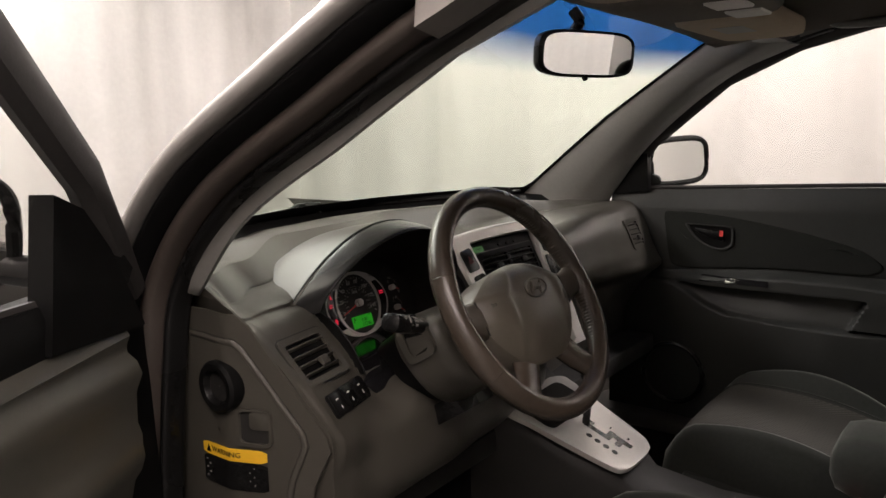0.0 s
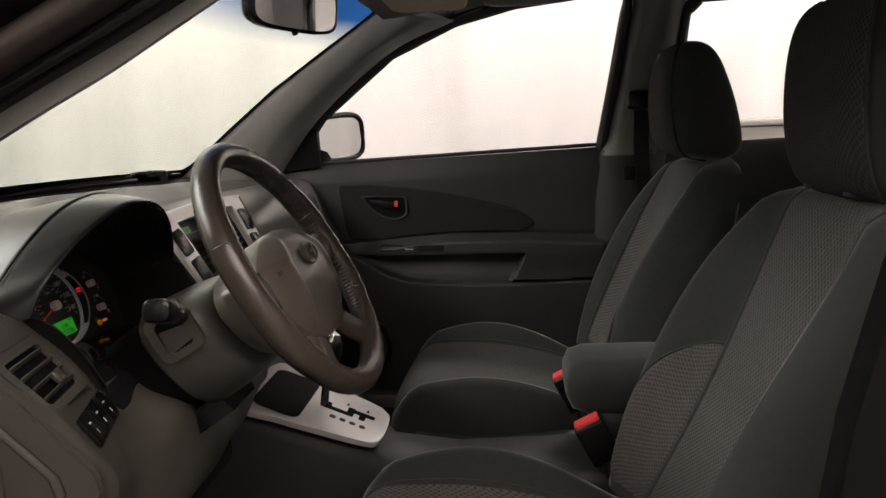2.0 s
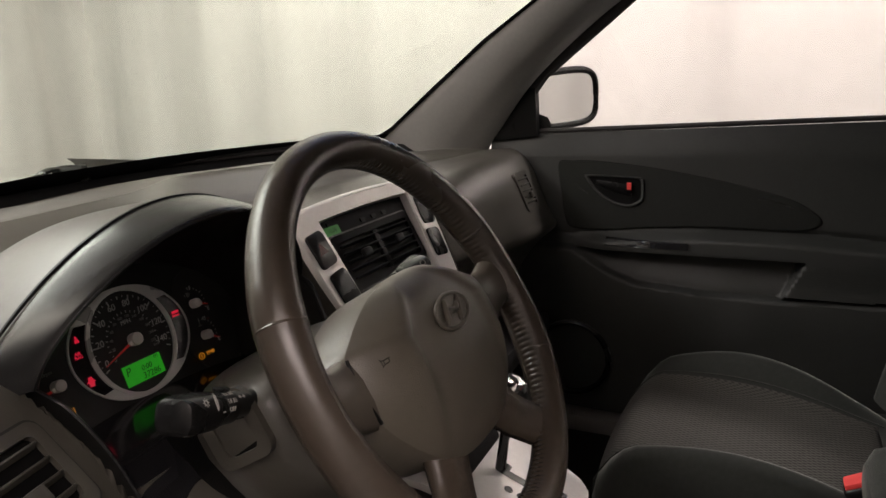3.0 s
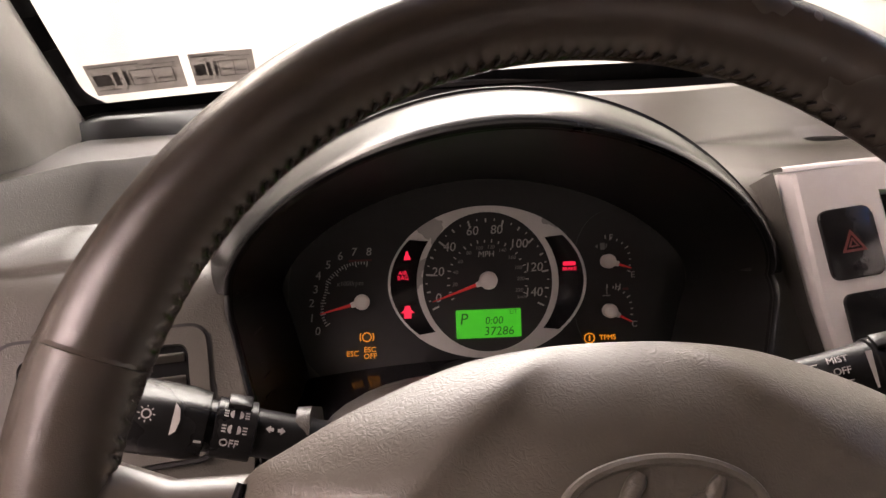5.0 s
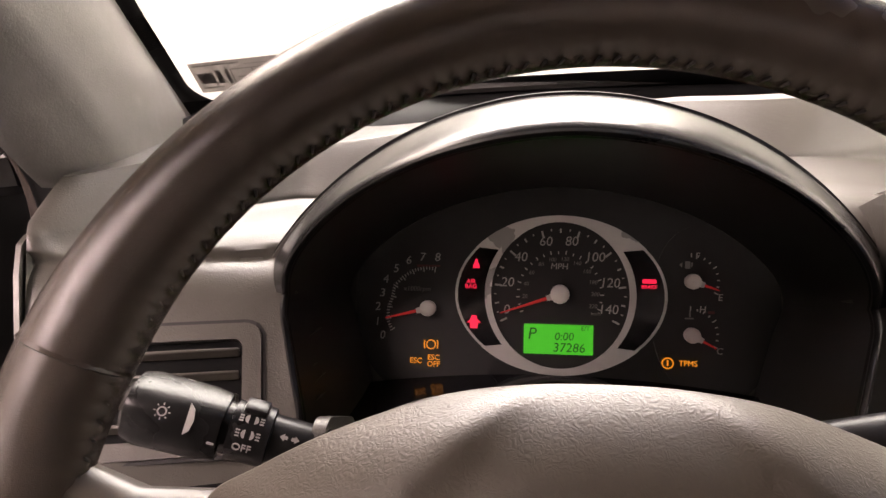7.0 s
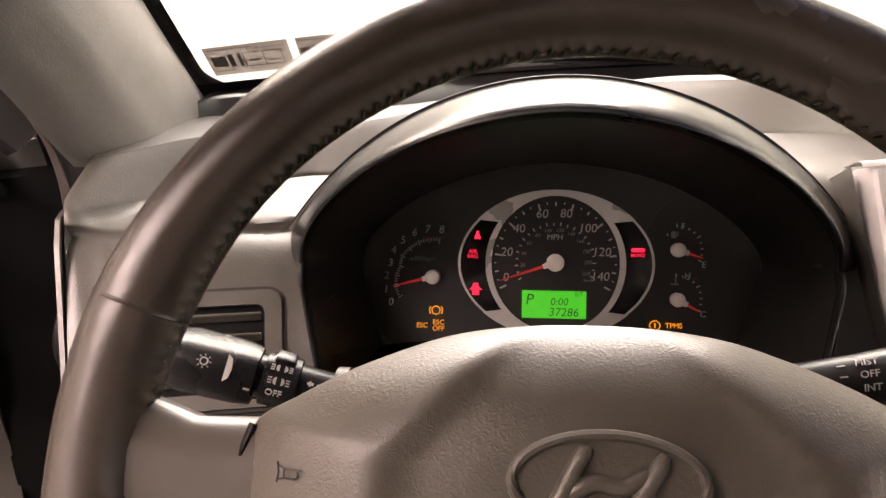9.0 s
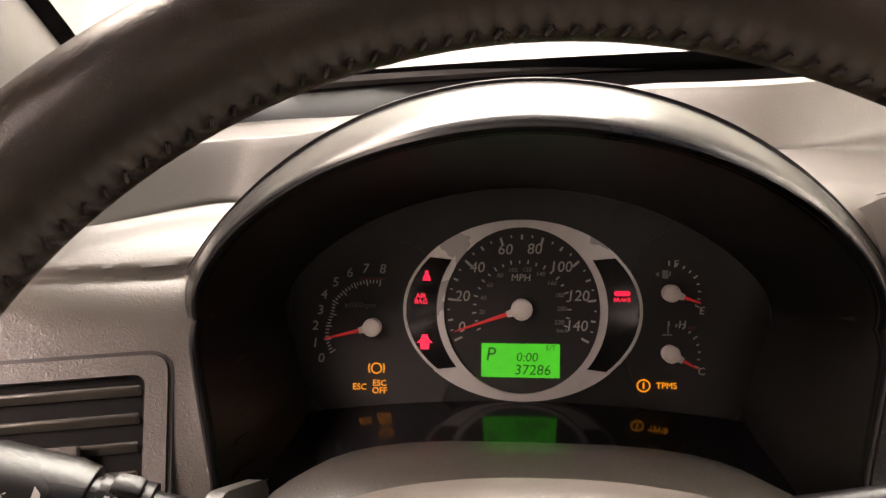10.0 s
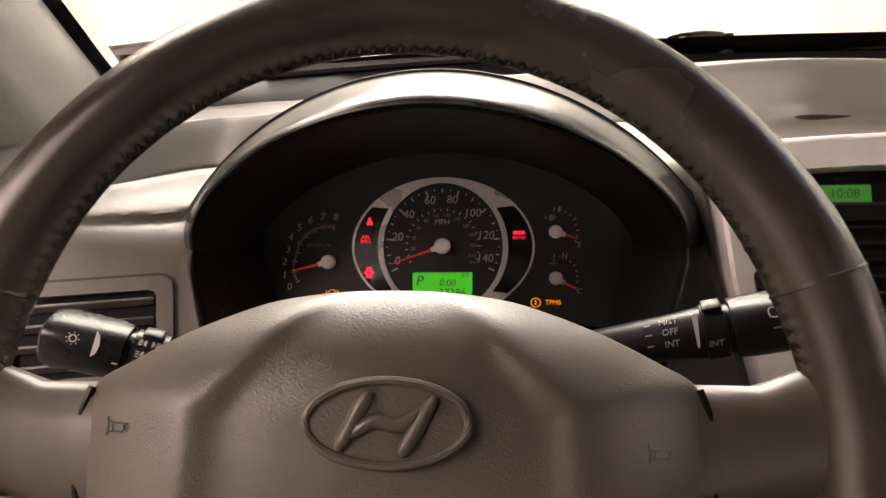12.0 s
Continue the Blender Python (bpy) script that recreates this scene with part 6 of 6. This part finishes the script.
for sd in (-1, 1):
    part("side_cheek", loft([[ST @ Vector((sd * u, v, n)) for u, v in ((0.190, H0), (0.177, -0.07), (0.160, -0.145), (0.145, -0.22), (0.138, H1))] for n in (0.010, -0.06)], closed=False), M_dash, stk)
part("inset", prism(inn, ST @ pose(0, 0, -0.006), 0.004), M_vent, stk, "black inset")
clk = part("clock_window", prism(rounded(0.185, 0.020, 0.003, 4, 0, -0.008), ST @ pose(0, 0, -0.002), 0.002), M_vent, stk, "black clock window")
cd = part("clock_display", prism(rounded(0.036, 0.0125, 0.001, 4, -0.0885, -0.0105), ST @ pose(0, 0, 0.0002), 0.0006), M_clock, clk, "dim green digital clock", smooth=0)
part("letters", lettering("10:08", 0.0092, ST @ pose(-0.0885, -0.0105, 0.0010), 0.0001, 0.1), M_segment, cd)
for k in range(3):
    part("clock_button", prism(rounded(0.012, 0.006, 0.002, 4, -0.010 + 0.030 * k, -0.010), ST, 0.002), M_slat, clk)
# buttons in the silver strip
for (cx, cyv), (w, hh), tilt in (((-0.146, -0.030), (0.036, 0.046), 7), ((-0.136, -0.084), (0.036, 0.046), 7), ((0.146, -0.030), (0.036, 0.046), -7), ((0.136, -0.084), (0.036, 0.046), -7)):
    bt = part("strip_button", prism(rounded(w, hh, 0.006), ST @ pose(cx, cyv, 0.0115, 0, 0, tilt), 0.0035, 0.0012), M_black, stk, "black push button")
    if cx < 0 and cyv > -0.05:
        tri = [(-0.0085, -0.006), (0.0085, -0.006), (0.0, 0.0085)]
        tri2 = [(-0.0058, -0.0044), (0.0058, -0.0044), (0.0, 0.0054)]
        part("hazard_triangle", frame_plate(tri, tri2, ST @ pose(cx, cyv, 0.0152, 0, 0, tilt), 0.0003), M_redprint, bt, "red warning triangle")
        tri3 = [(-0.0036, -0.0030), (0.0036, -0.0030), (0.0, 0.0032)]
        tri4 = [(-0.0020, -0.0021), (0.0020, -0.0021), (0.0, 0.0016)]
        part("hazard_triangle", frame_plate(tri3, tri4, ST @ pose(cx, cyv, 0.0152, 0, 0, tilt), 0.0003), M_redprint, bt)
vent("air_vent", ST @ pose(0, -0.058, 0.002), 0.212, 0.078, 5, "black twin louvred air vent in the centre stack", M_vent, split=True)
rad = thing("radio", ST @ Vector((0, -0.15, 0)), "black car radio with knobs and small buttons", "radio")
part("face", prism(rounded(0.190, 0.085, 0.005, 4, 0, -0.150), ST @ pose(0, 0, -0.002), 0.008, 0.002), M_black, rad)
part("display", prism(rounded(0.10, 0.022, 0.002, 4, 0, -0.128), ST @ pose(0, 0, 0.006), 0.001), M_gloss_black, rad)
for sd in (-1, 1):
    part("knob", loft([[ST @ Vector((sd * 0.074 + r * math.cos(k * math.tau / 24), -0.128 + r * math.sin(k * math.tau / 24), n)) for k in range(24)] for r, n in ((0.012, 0.005), (0.0115, 0.018), (0.010, 0.020))]), M_black, rad)
for k in range(6):
    part("preset_button", prism(rounded(0.024, 0.011, 0.002, 4, -0.070 + 0.028 * k, -0.168), ST @ pose(0, 0, 0.006), 0.003), M_black, rad)

# ---- centre console ----
con = thing("centre_console", (0, 0.0, 0.42), "dark console with a satin silver gear selector plate", "centre console")
secs = [(0.24, -0.135, 0.135, 0.80), (0.16, -0.130, 0.125, 0.745), (0.05, -0.110, 0.100, 0.700), (-0.05, -0.088, 0.078, 0.660), (-0.075, -0.080, 0.070, 0.640), (-0.20, -0.085, 0.080, 0.62), (-0.45, -0.095, 0.09, 0.63), (-0.75, -0.095, 0.09, 0.63)]
part("base", loft([[Vector((x, y, z)) for x, z in ((a, 0.42), (a, h - 0.03), (a + 0.012, h - 0.012), (a + 0.02, h - 0.006), (b - 0.02, h - 0.006), (b - 0.012, h - 0.012), (b, h - 0.03), (b, 0.42))] for y, a, b, h in secs]), M_dash_dark, con, smooth=50)
GP = plane_pose((-0.008, 0.055, 0.7075), (1, 0, 0.0), (0, 0.93, 0.368))
pl = curve([(-0.118, 0.118, 0), (-0.112, 0.05, 0), (-0.098, -0.03, 0), (-0.082, -0.100, 0), (-0.062, -0.124, 0), (0.0, -0.130, 0), (0.056, -0.124, 0), (0.076, -0.100, 0), (0.090, -0.03, 0), (0.104, 0.05, 0), (0.112, 0.118, 0), (0.0, 0.128, 0)], 60, closed=True)
plate = part("selector_plate", prism([(p.x, p.y) for p in pl], GP @ pose(0, 0, -0.002), 0.010, 0.004), M_silver, con, "satin silver selector plate", smooth=50)
part("storage_tray", prism(rounded(0.172, 0.088, 0.02, 5, -0.006, 0.066), GP @ pose(0, 0, 0.006), 0.0034), M_carpet, plate, "black tray ahead of the selector")
bm = prism(rounded(0.013, 0.052, 0.003, 4, -0.004, -0.030), GP @ pose(0, 0, 0.0068), 0.0022)
prism(rounded(0.034, 0.014, 0.003, 4, 0.007, -0.056), GP @ pose(0, 0, 0.0068), 0.0024, bm=bm)
prism(rounded(0.014, 0.048, 0.003, 4, 0.014, -0.078), GP @ pose(0, 0, 0.0068), 0.0023, bm=bm)
prism(rounded(0.028, 0.012, 0.003, 4, 0.004, -0.080), GP @ pose(0, 0, 0.0068), 0.0025, bm=bm)
prism(rounded(0.026, 0.012, 0.003, 4, 0.003, -0.012), GP @ pose(0, 0, 0.0068), 0.0021, bm=bm)
part("selector_gate", bm, M_gloss_black, plate, "black stepped selector gate")
for k in range(4):
    part("position_mark", prism(ellipse(0.0062, 0.0062, 20), GP @ pose(-0.034, -0.030 - 0.019 * k, 0.0078), 0.0008), M_black, plate)
for u, v in ((0.034, -0.045), (0.034, -0.085)):
    part("position_mark", prism(rounded(0.008, 0.004, 0.001), GP @ pose(u, v, 0.0078), 0.0008), M_black, plate)
lever = thing("gear_lever", GP @ Vector((-0.004, -0.005, 0)), "black gear selector lever standing in park", "gear lever")
g0 = GP @ Vector((-0.002, -0.006, 0.006))
part("stem", tube([g0, g0 + Vector((-0.004, -0.008, 0.05)), g0 + Vector((-0.006, -0.014, 0.085))], [0.008, 0.007, 0.009], 12), M_gloss_black, lever)
part("knob", tube(curve([g0 + Vector((-0.006, -0.013, 0.080)), g0 + Vector((-0.006, -0.016, 0.10)), g0 + Vector((-0.007, -0.02, 0.125)), g0 + Vector((-0.007, -0.023, 0.138))], 10), [0.012, 0.018, 0.021, 0.023, 0.024, 0.024, 0.023, 0.020, 0.014, 0.005], 20), M_black, lever)

part("chrome_cap", tube([g0 + Vector((-0.007, -0.021, 0.128)), g0 + Vector((-0.008, -0.026, 0.138)), g0 + Vector((-0.008, -0.029, 0.144)), g0 + Vector((-0.008, -0.030, 0.146))], [0.019, 0.018, 0.013, 0.003], 20), M_chrome, lever, "polished chrome cap")

arm = thing("arm_rest_box", (0, -0.55, 0.62), "charcoal padded arm rest on the console", "arm rest")
part("lid", loft([[Vector((x, y, z)) for x, z in [(0.082 * math.copysign(abs(math.cos(t)) ** 0.5, math.cos(t)) * w - 0.01, 0.765 + h * math.copysign(abs(math.sin(t)) ** 0.6, math.sin(t))) for t in [k * math.tau / 28 for k in range(28)]]] for y, w, h in ((-0.395, 0.75, 0.020), (-0.405, 0.92, 0.040), (-0.43, 1.0, 0.048), (-0.55, 1.03, 0.050), (-0.70, 1.0, 0.048), (-0.73, 0.9, 0.03))]), M_velour, arm, smooth=60)
part("box", box(-0.085, 0.065, -0.72, -0.44, 0.60, 0.735, 0.02, 3), M_door, arm)


# ---- seats ----
def sheet(fn, nu, nv, thick):
    """A closed cushion: fn(u, v) gives the place and way out for u, v from 0 to 1."""
    bm = bmesh.new()
    front = [[bm.verts.new(fn(i / nu, j / nv, 0)) for i in range(nu + 1)] for j in range(nv + 1)]
    back = [[bm.verts.new(fn(i / nu, j / nv, thick)) for i in range(nu + 1)] for j in range(nv + 1)]
    for j in range(nv):
        for i in range(nu):
            bm.faces.new((front[j][i], front[j][i + 1], front[j + 1][i + 1], front[j + 1][i]))
            bm.faces.new((back[j + 1][i], back[j + 1][i + 1], back[j][i + 1], back[j][i]))
    for j in range(nv):
        bm.faces.new((front[j][0], front[j + 1][0], back[j + 1][0], back[j][0]))
        bm.faces.new((front[j + 1][nu], front[j][nu], back[j][nu], back[j + 1][nu]))
    for i in range(nu):
        bm.faces.new((front[0][i + 1], front[0][i], back[0][i], back[0][i + 1]))
        bm.faces.new((front[nv][i], front[nv][i + 1], back[nv][i + 1], back[nv][i]))
    return bm


def hump(a, c, w):
    return math.exp(-((a - c) / w) ** 2)


def build_seat(cx, label):
    s = thing("front_seat", (cx, -0.35, 0.42), label, "car seat", "front seats")

    def cush(u, v, t, lift=0.0):
        # v 0 at the front, 1 at the back
        a = (u - 0.5) * 2
        w = 0.235 + 0.022 * math.sin(math.pi * min(1, v * 1.2))
        y = -0.045 - 0.47 * v
        edge = 1 - abs(a) ** 7 * 0.9
        rise = math.sin(math.pi * min(1.0, v * 0.98)) ** 0.9 * (1 - 0.30 * v)
        top = 0.657 - 0.055 * v + 0.080 * hump(abs(a), 0.84, 0.17) * rise + 0.012 * math.sin(math.pi * v)
        round_front = 0.10 * max(0, 1 - v / 0.16) ** 2
        side = 0.055 * abs(a) ** 9
        z = top - round_front - side + lift * edge
        yy = y + 0.035 * math.sqrt(max(0, 1 - a * a)) * max(0, 1 - v / 0.3) - (0.012 if v < 0.02 else 0)
        return Vector((cx + a * w * (0.94 if t else 1), yy - (0.0 if not t else -0.0), z if not t else 0.50))
    cu = part("cushion", sheet(lambda u, v, t: cush(u, v, t), 36, 26, 1), M_velour, s, smooth=70)

    def insert(u, v, t):
        uu = 0.17 + 0.66 * u
        vv = 0.005 + 0.925 * v
        e = min(u, 1 - u, v, 1 - v)
        p = cush(uu, vv, 0)
        return p + Vector((0, 0, (0.007 * min(1, e * 14) - 0.002) if not t else -0.012))
    part("cushion_panel", sheet(insert, 26, 26, 1), M_weave, s, "woven dotted seat panel", smooth=70)

    LEAN = radians(22.5)
    base = Vector((cx, -0.482 if cx < 0 else -0.498, 0.640))
    upv = Vector((0, -math.sin(LEAN), math.cos(LEAN)))
    outv = Vector((0, math.cos(LEAN), math.sin(LEAN)))

    def back(u, v, t):
        a = (u - 0.5) * 2
        h = 0.556 * v
        w = 0.245 - 0.055 * max(0, (v - 0.62) / 0.38) ** 1.6 - 0.03 * max(0, 0.18 - v)
        bol = 0.086 * hump(abs(a), 0.80, 0.20) * math.sin(math.pi * min(1, 0.18 + v * 0.80))
        belly = -0.016 * math.sin(math.pi * min(1, v * 1.1))
        roundtop = 0.05 * max(0, (v - 0.90) / 0.10) ** 2
        side = 0.075 * abs(a) ** 8
        topdrop = 0.045 * abs(a) ** 3 * max(0, (v - 0.7) / 0.3)
        if t:
            return base + Vector((a * w * 0.92, 0, 0)) + upv * (h - topdrop) * 0.99 - outv * (0.115 - 0.045 * v)
        return base + Vector((a * w, 0, 0)) + upv * (h - topdrop) + outv * (bol + belly - roundtop - side)
    part("backrest", sheet(back, 36, 34, 1), M_velour, s, smooth=70)

    def panel(u, v, t):
        uu = (0.265 if cx > 0 else 0.180) + 0.555 * u
        vv = 0.03 + 0.93 * v
        e = min(u, 1 - u, v, 1 - v)
        return back(uu, vv, 0) + outv * ((0.007 * min(1, e * 14) - 0.002) if not t else -0.012)
    part("back_panel", sheet(panel, 26, 30, 1), M_weave, s, "woven dotted back panel", smooth=70)
    # lower side patch of the woven cloth on the inner bolster
    sg = -1 if cx > 0 else 1

    def patch(u, v, t):
        r = max(0.0, 1 - v ** 2.4) ** 0.6
        a = 0.5 + sg * (0.238 + 0.175 * u * max(0.02, r))
        e = min(u, 1 - u, v, 1 - v)
        return back(a, 0.02 + 0.50 * v, 0) + outv * ((0.005 * min(1, e * 12) - 0.0015) if not t else -0.01)
    for u in (0, 1):
        part("piping", tube([panel(u, k / 40, 0) + outv * 0.001 for k in range(41)], 0.0026, 6), M_velour, s)
        part("piping", tube([insert(u, k / 40, 0) + Vector((0, 0, 0.001)) for k in range(41)], 0.0026, 6), M_velour, s)
    part("piping", tube([patch(1, k / 30, 0) + outv * 0.001 for k in range(31)], 0.0024, 6), M_velour, s)
    part("side_panel", sheet(patch, 14, 24, 1), M_weave_fine, s, "woven lower side panel", smooth=70)
    # head restraint
    hc = base + upv * 0.640 + outv * (0.044 if cx > 0 else 0.004)
    upv, outv, seat_up, seat_out = Vector((0, -math.sin(radians(2)), math.cos(radians(2)))), Vector((0, math.cos(radians(2)), math.sin(radians(2)))), upv, outv

    def slab(f):
        """Height, half width, centre and half depth of the restraint, which is deep at its foot and slopes up to its crown."""
        e = max(0.0, 1 - abs(2 * f - 1) ** 9) ** 0.5
        front = (0.042 if cx > 0 else 0.028) + 0.042 * math.sin(math.pi * min(1.0, 0.06 + 0.80 * f)) ** 0.6
        rear = -0.012 - 0.078 * (1 - f ** 1.8)
        mid = (front + rear) / 2
        return -0.122 + 0.240 * f, 0.132 * (1 - 0.10 * f ** 4) * (0.55 + 0.45 * e), mid, (front - rear) / 2 * (0.18 + 0.82 * e)

    rings = []
    for k in range(33):
        h, w, mid, d = slab(0.5 - 0.5 * math.cos(math.pi * k / 32))
        rings.append([hc + upv * h + Vector((x, 0, 0)) + outv * (y + mid) for x, y in ellipse(w, d, 56, 3.4)])
    hr = part("head_restraint", loft(rings), M_velour, s, smooth=80)
    rows = []
    for k in range(2, 31):
        h, w, mid, d = slab(0.5 - 0.5 * math.cos(math.pi * k / 32))
        rows.append([hc + upv * h + Vector((w * 0.84 * a, 0, 0)) + outv * (d * max(0.0, 1 - abs(a * 0.84) ** 3.4) ** (1 / 3.4) + mid + 0.0025) for a in [-1 + i / 14 for i in range(29)]])
    bm = loft(rows, closed=False)
    bmesh.ops.solidify(bm, geom=bm.faces[:], thickness=0.006)
    for k in (0, -1):
        part("piping", tube([r[k] for r in rows], 0.0024, 6), M_velour, hr)
    part("restraint_face", bm, M_weave_fine, hr, "woven face", smooth=80)
    upv, outv = seat_up, seat_out
    for sx in (-0.055, 0.055):
        part("post", tube([base + upv * 0.50 + Vector((sx, 0, 0)) - outv * 0.03, base + upv * 0.58 + Vector((sx, 0, 0)) - outv * 0.01], 0.006, 10), M_chrome, s, "chrome post")
        part("post_guide", tube([base + upv * 0.524 + Vector((sx, 0, 0)) - outv * 0.005, base + upv * 0.542 + Vector((sx, 0, 0)) - outv * 0.002], 0.014, 12), M_black, s)
    # side skirt and runner
    for sg in (-1, 1):
        part("side_skirt", box(cx + sg * 0.225, cx + sg * 0.255, -0.52, -0.10, 0.50, 0.60, 0.012, 2), M_door, s)
        part("runner", box(cx + sg * 0.17, cx + sg * 0.20, -0.55, -0.06, 0.42, 0.50, 0.004), M_black, s)
    return s


build_seat(0.375, "charcoal velour passenger seat with woven dotted panels")
build_seat(-0.375, "charcoal velour driver's seat with woven dotted panels and head restraint")


def buckle(x, y, z, lean, label):
    b = thing("belt_buckle", (x, y - 0.03, z - 0.13), label, "seat belt buckle", "seat belt buckles")
    m = Matrix.Translation((x, y, z)) @ Matrix.Rotation(radians(-lean), 4, "X")
    part("housing", box(-0.017, 0.017, -0.026, 0.026, -0.075, 0.0, 0.006, 3, m), M_black, b)
    part("release_button", box(-0.013, 0.013, -0.022, 0.022, -0.004, 0.006, 0.003, 2, m), M_redbtn, b, "red release button")
    pts = [m @ Vector((0, 0, -0.072 - 0.02 * k)) for k in range(3)]
    part("boot", tube(pts, [0.016, 0.019, 0.018], 10), M_rubber, b)


buckle(-0.103, -0.425, 0.720, 28, "black belt buckle with a red button beside the driver's seat")
buckle(0.075, -0.400, 0.742, 28, "black belt buckle with a red button beside the passenger seat")

# belt hanging on the right middle pillar
sbt = thing("seat_belt", (0.66, -0.62, 1.1), "black seat belt hanging from the middle pillar", "seat belt")
path = [(0.664, -0.640, 1.255), (0.672, -0.642, 1.20), (0.685, -0.645, 1.12), (0.690, -0.66, 0.95), (0.695, -0.65, 0.70), (0.70, -0.64, 0.5)]
rows = [[Vector((x - 0.012, y + dy, z)) for x, y, z in curve(path, 20)] for dy in (-0.019, 0.019)]
bm = loft(rows, closed=False)
bmesh.ops.solidify(bm, geom=bm.faces[:], thickness=0.002)
part("webbing", bm, M_rubber, sbt)
part("guide_loop", box(0.640, 0.668, -0.675, -0.605, 1.235, 1.285, 0.01), M_black, sbt)
part("latch_plate", box(0.668, 0.686, -0.632, -0.600, 1.055, 1.095, 0.005), M_black, sbt, "dark latch plate")

# ---- overhead ----
mir = thing("rear_view_mirror", (-0.005, 0.06, 1.43), "black framed rear-view mirror on the windshield", "mirror")
RM = plane_pose((-0.008, 0.055, 1.425), (0.222, -0.104, -0.002), (0.0, -0.12, 1))
rr = [[RM @ Vector((u * s, v * s, d)) for u, v in ellipse(0.110, 0.0415, 56, 4.2)] for s, d in ((0.93, 0.010), (1.0, 0.008), (1.02, 0.0), (0.98, -0.012), (0.85, -0.026), (0.5, -0.032))]
part("housing", loft(rr), M_black, mir, smooth=50)
bm = bmesh.new()
bm.faces.new([bm.verts.new(RM @ Vector((u, v, 0.0106))) for u, v in ellipse(0.1005, 0.0365, 56, 4.2)])
part("mirror_glass", bm, M_mirror, mir, "silvered mirror glass", smooth=0)
part("arm", tube(curve([RM @ Vector((0.0, 0.0, -0.03)), RM @ Vector((0.0, 0.03, -0.045)), RM @ Vector((0.004, 0.058, -0.03)), Vector((0.0, 0.085, 1.508))], 12), 0.011, 12), M_black, mir)
part("dip_tab", tube([RM @ Vector((0.0, -0.036, 0.0)), RM @ Vector((0.0, -0.046, 0.006))], [0.007, 0.005], 10), M_black, mir)

oc = thing("overhead_console", (0.02, -0.12, 1.5), "beige overhead console with map lamps on the headliner", "overhead console")
part("body", box(-0.10, 0.12, -0.26, -0.02, 1.478, 1.535, 0.022, 3), M_head, oc)
part("map_lamp", box(-0.08, -0.01, -0.24, -0.18, 1.474, 1.482, 0.003), M_white, oc)
part("map_lamp", box(0.03, 0.10, -0.24, -0.18, 1.474, 1.482, 0.003), M_white, oc)
for sd in (-1, 1):
    v = thing("sun_visor", (sd * 0.36, -0.06, 1.5), "grey-beige sun visor folded up against the headliner", "sun visor", "sun visors")
    rings = []
    for k, (z, g) in enumerate(((1.518, -0.012), (1.515, -0.003), (1.508, 0.0), (1.492, 0.0), (1.483, -0.004), (1.480, -0.014))):
        rings.append([Vector((sd * 0.345 + p[0], -0.125 + p[1], z)) for p in rounded(0.370 + 2 * g, 0.180 + 2 * g, 0.045 + g, 8)])
    part("pad", loft(rings), M_visor, v, smooth=60)
    part("hinge_rod", tube([(sd * 0.17, -0.035, 1.508), (sd * 0.55, -0.035, 1.506)], 0.006, 8), M_black, v)
    part("label", box(sd * 0.25, sd * 0.36, -0.15, -0.09, 1.4790, 1.4802), M_sticker, v, "pale printed label")
gh = thing("grab_handle", (0.58, -0.35, 1.48), "grey grab handle above the passenger window", "grab handle")
part("grip", tube(curve([(0.590, -0.24, 1.530), (0.578, -0.25, 1.512), (0.572, -0.28, 1.502), (0.570, -0.36, 1.501), (0.572, -0.44, 1.504), (0.578, -0.465, 1.516), (0.590, -0.475, 1.536)], 24), 0.010, 10), M_trim, gh)
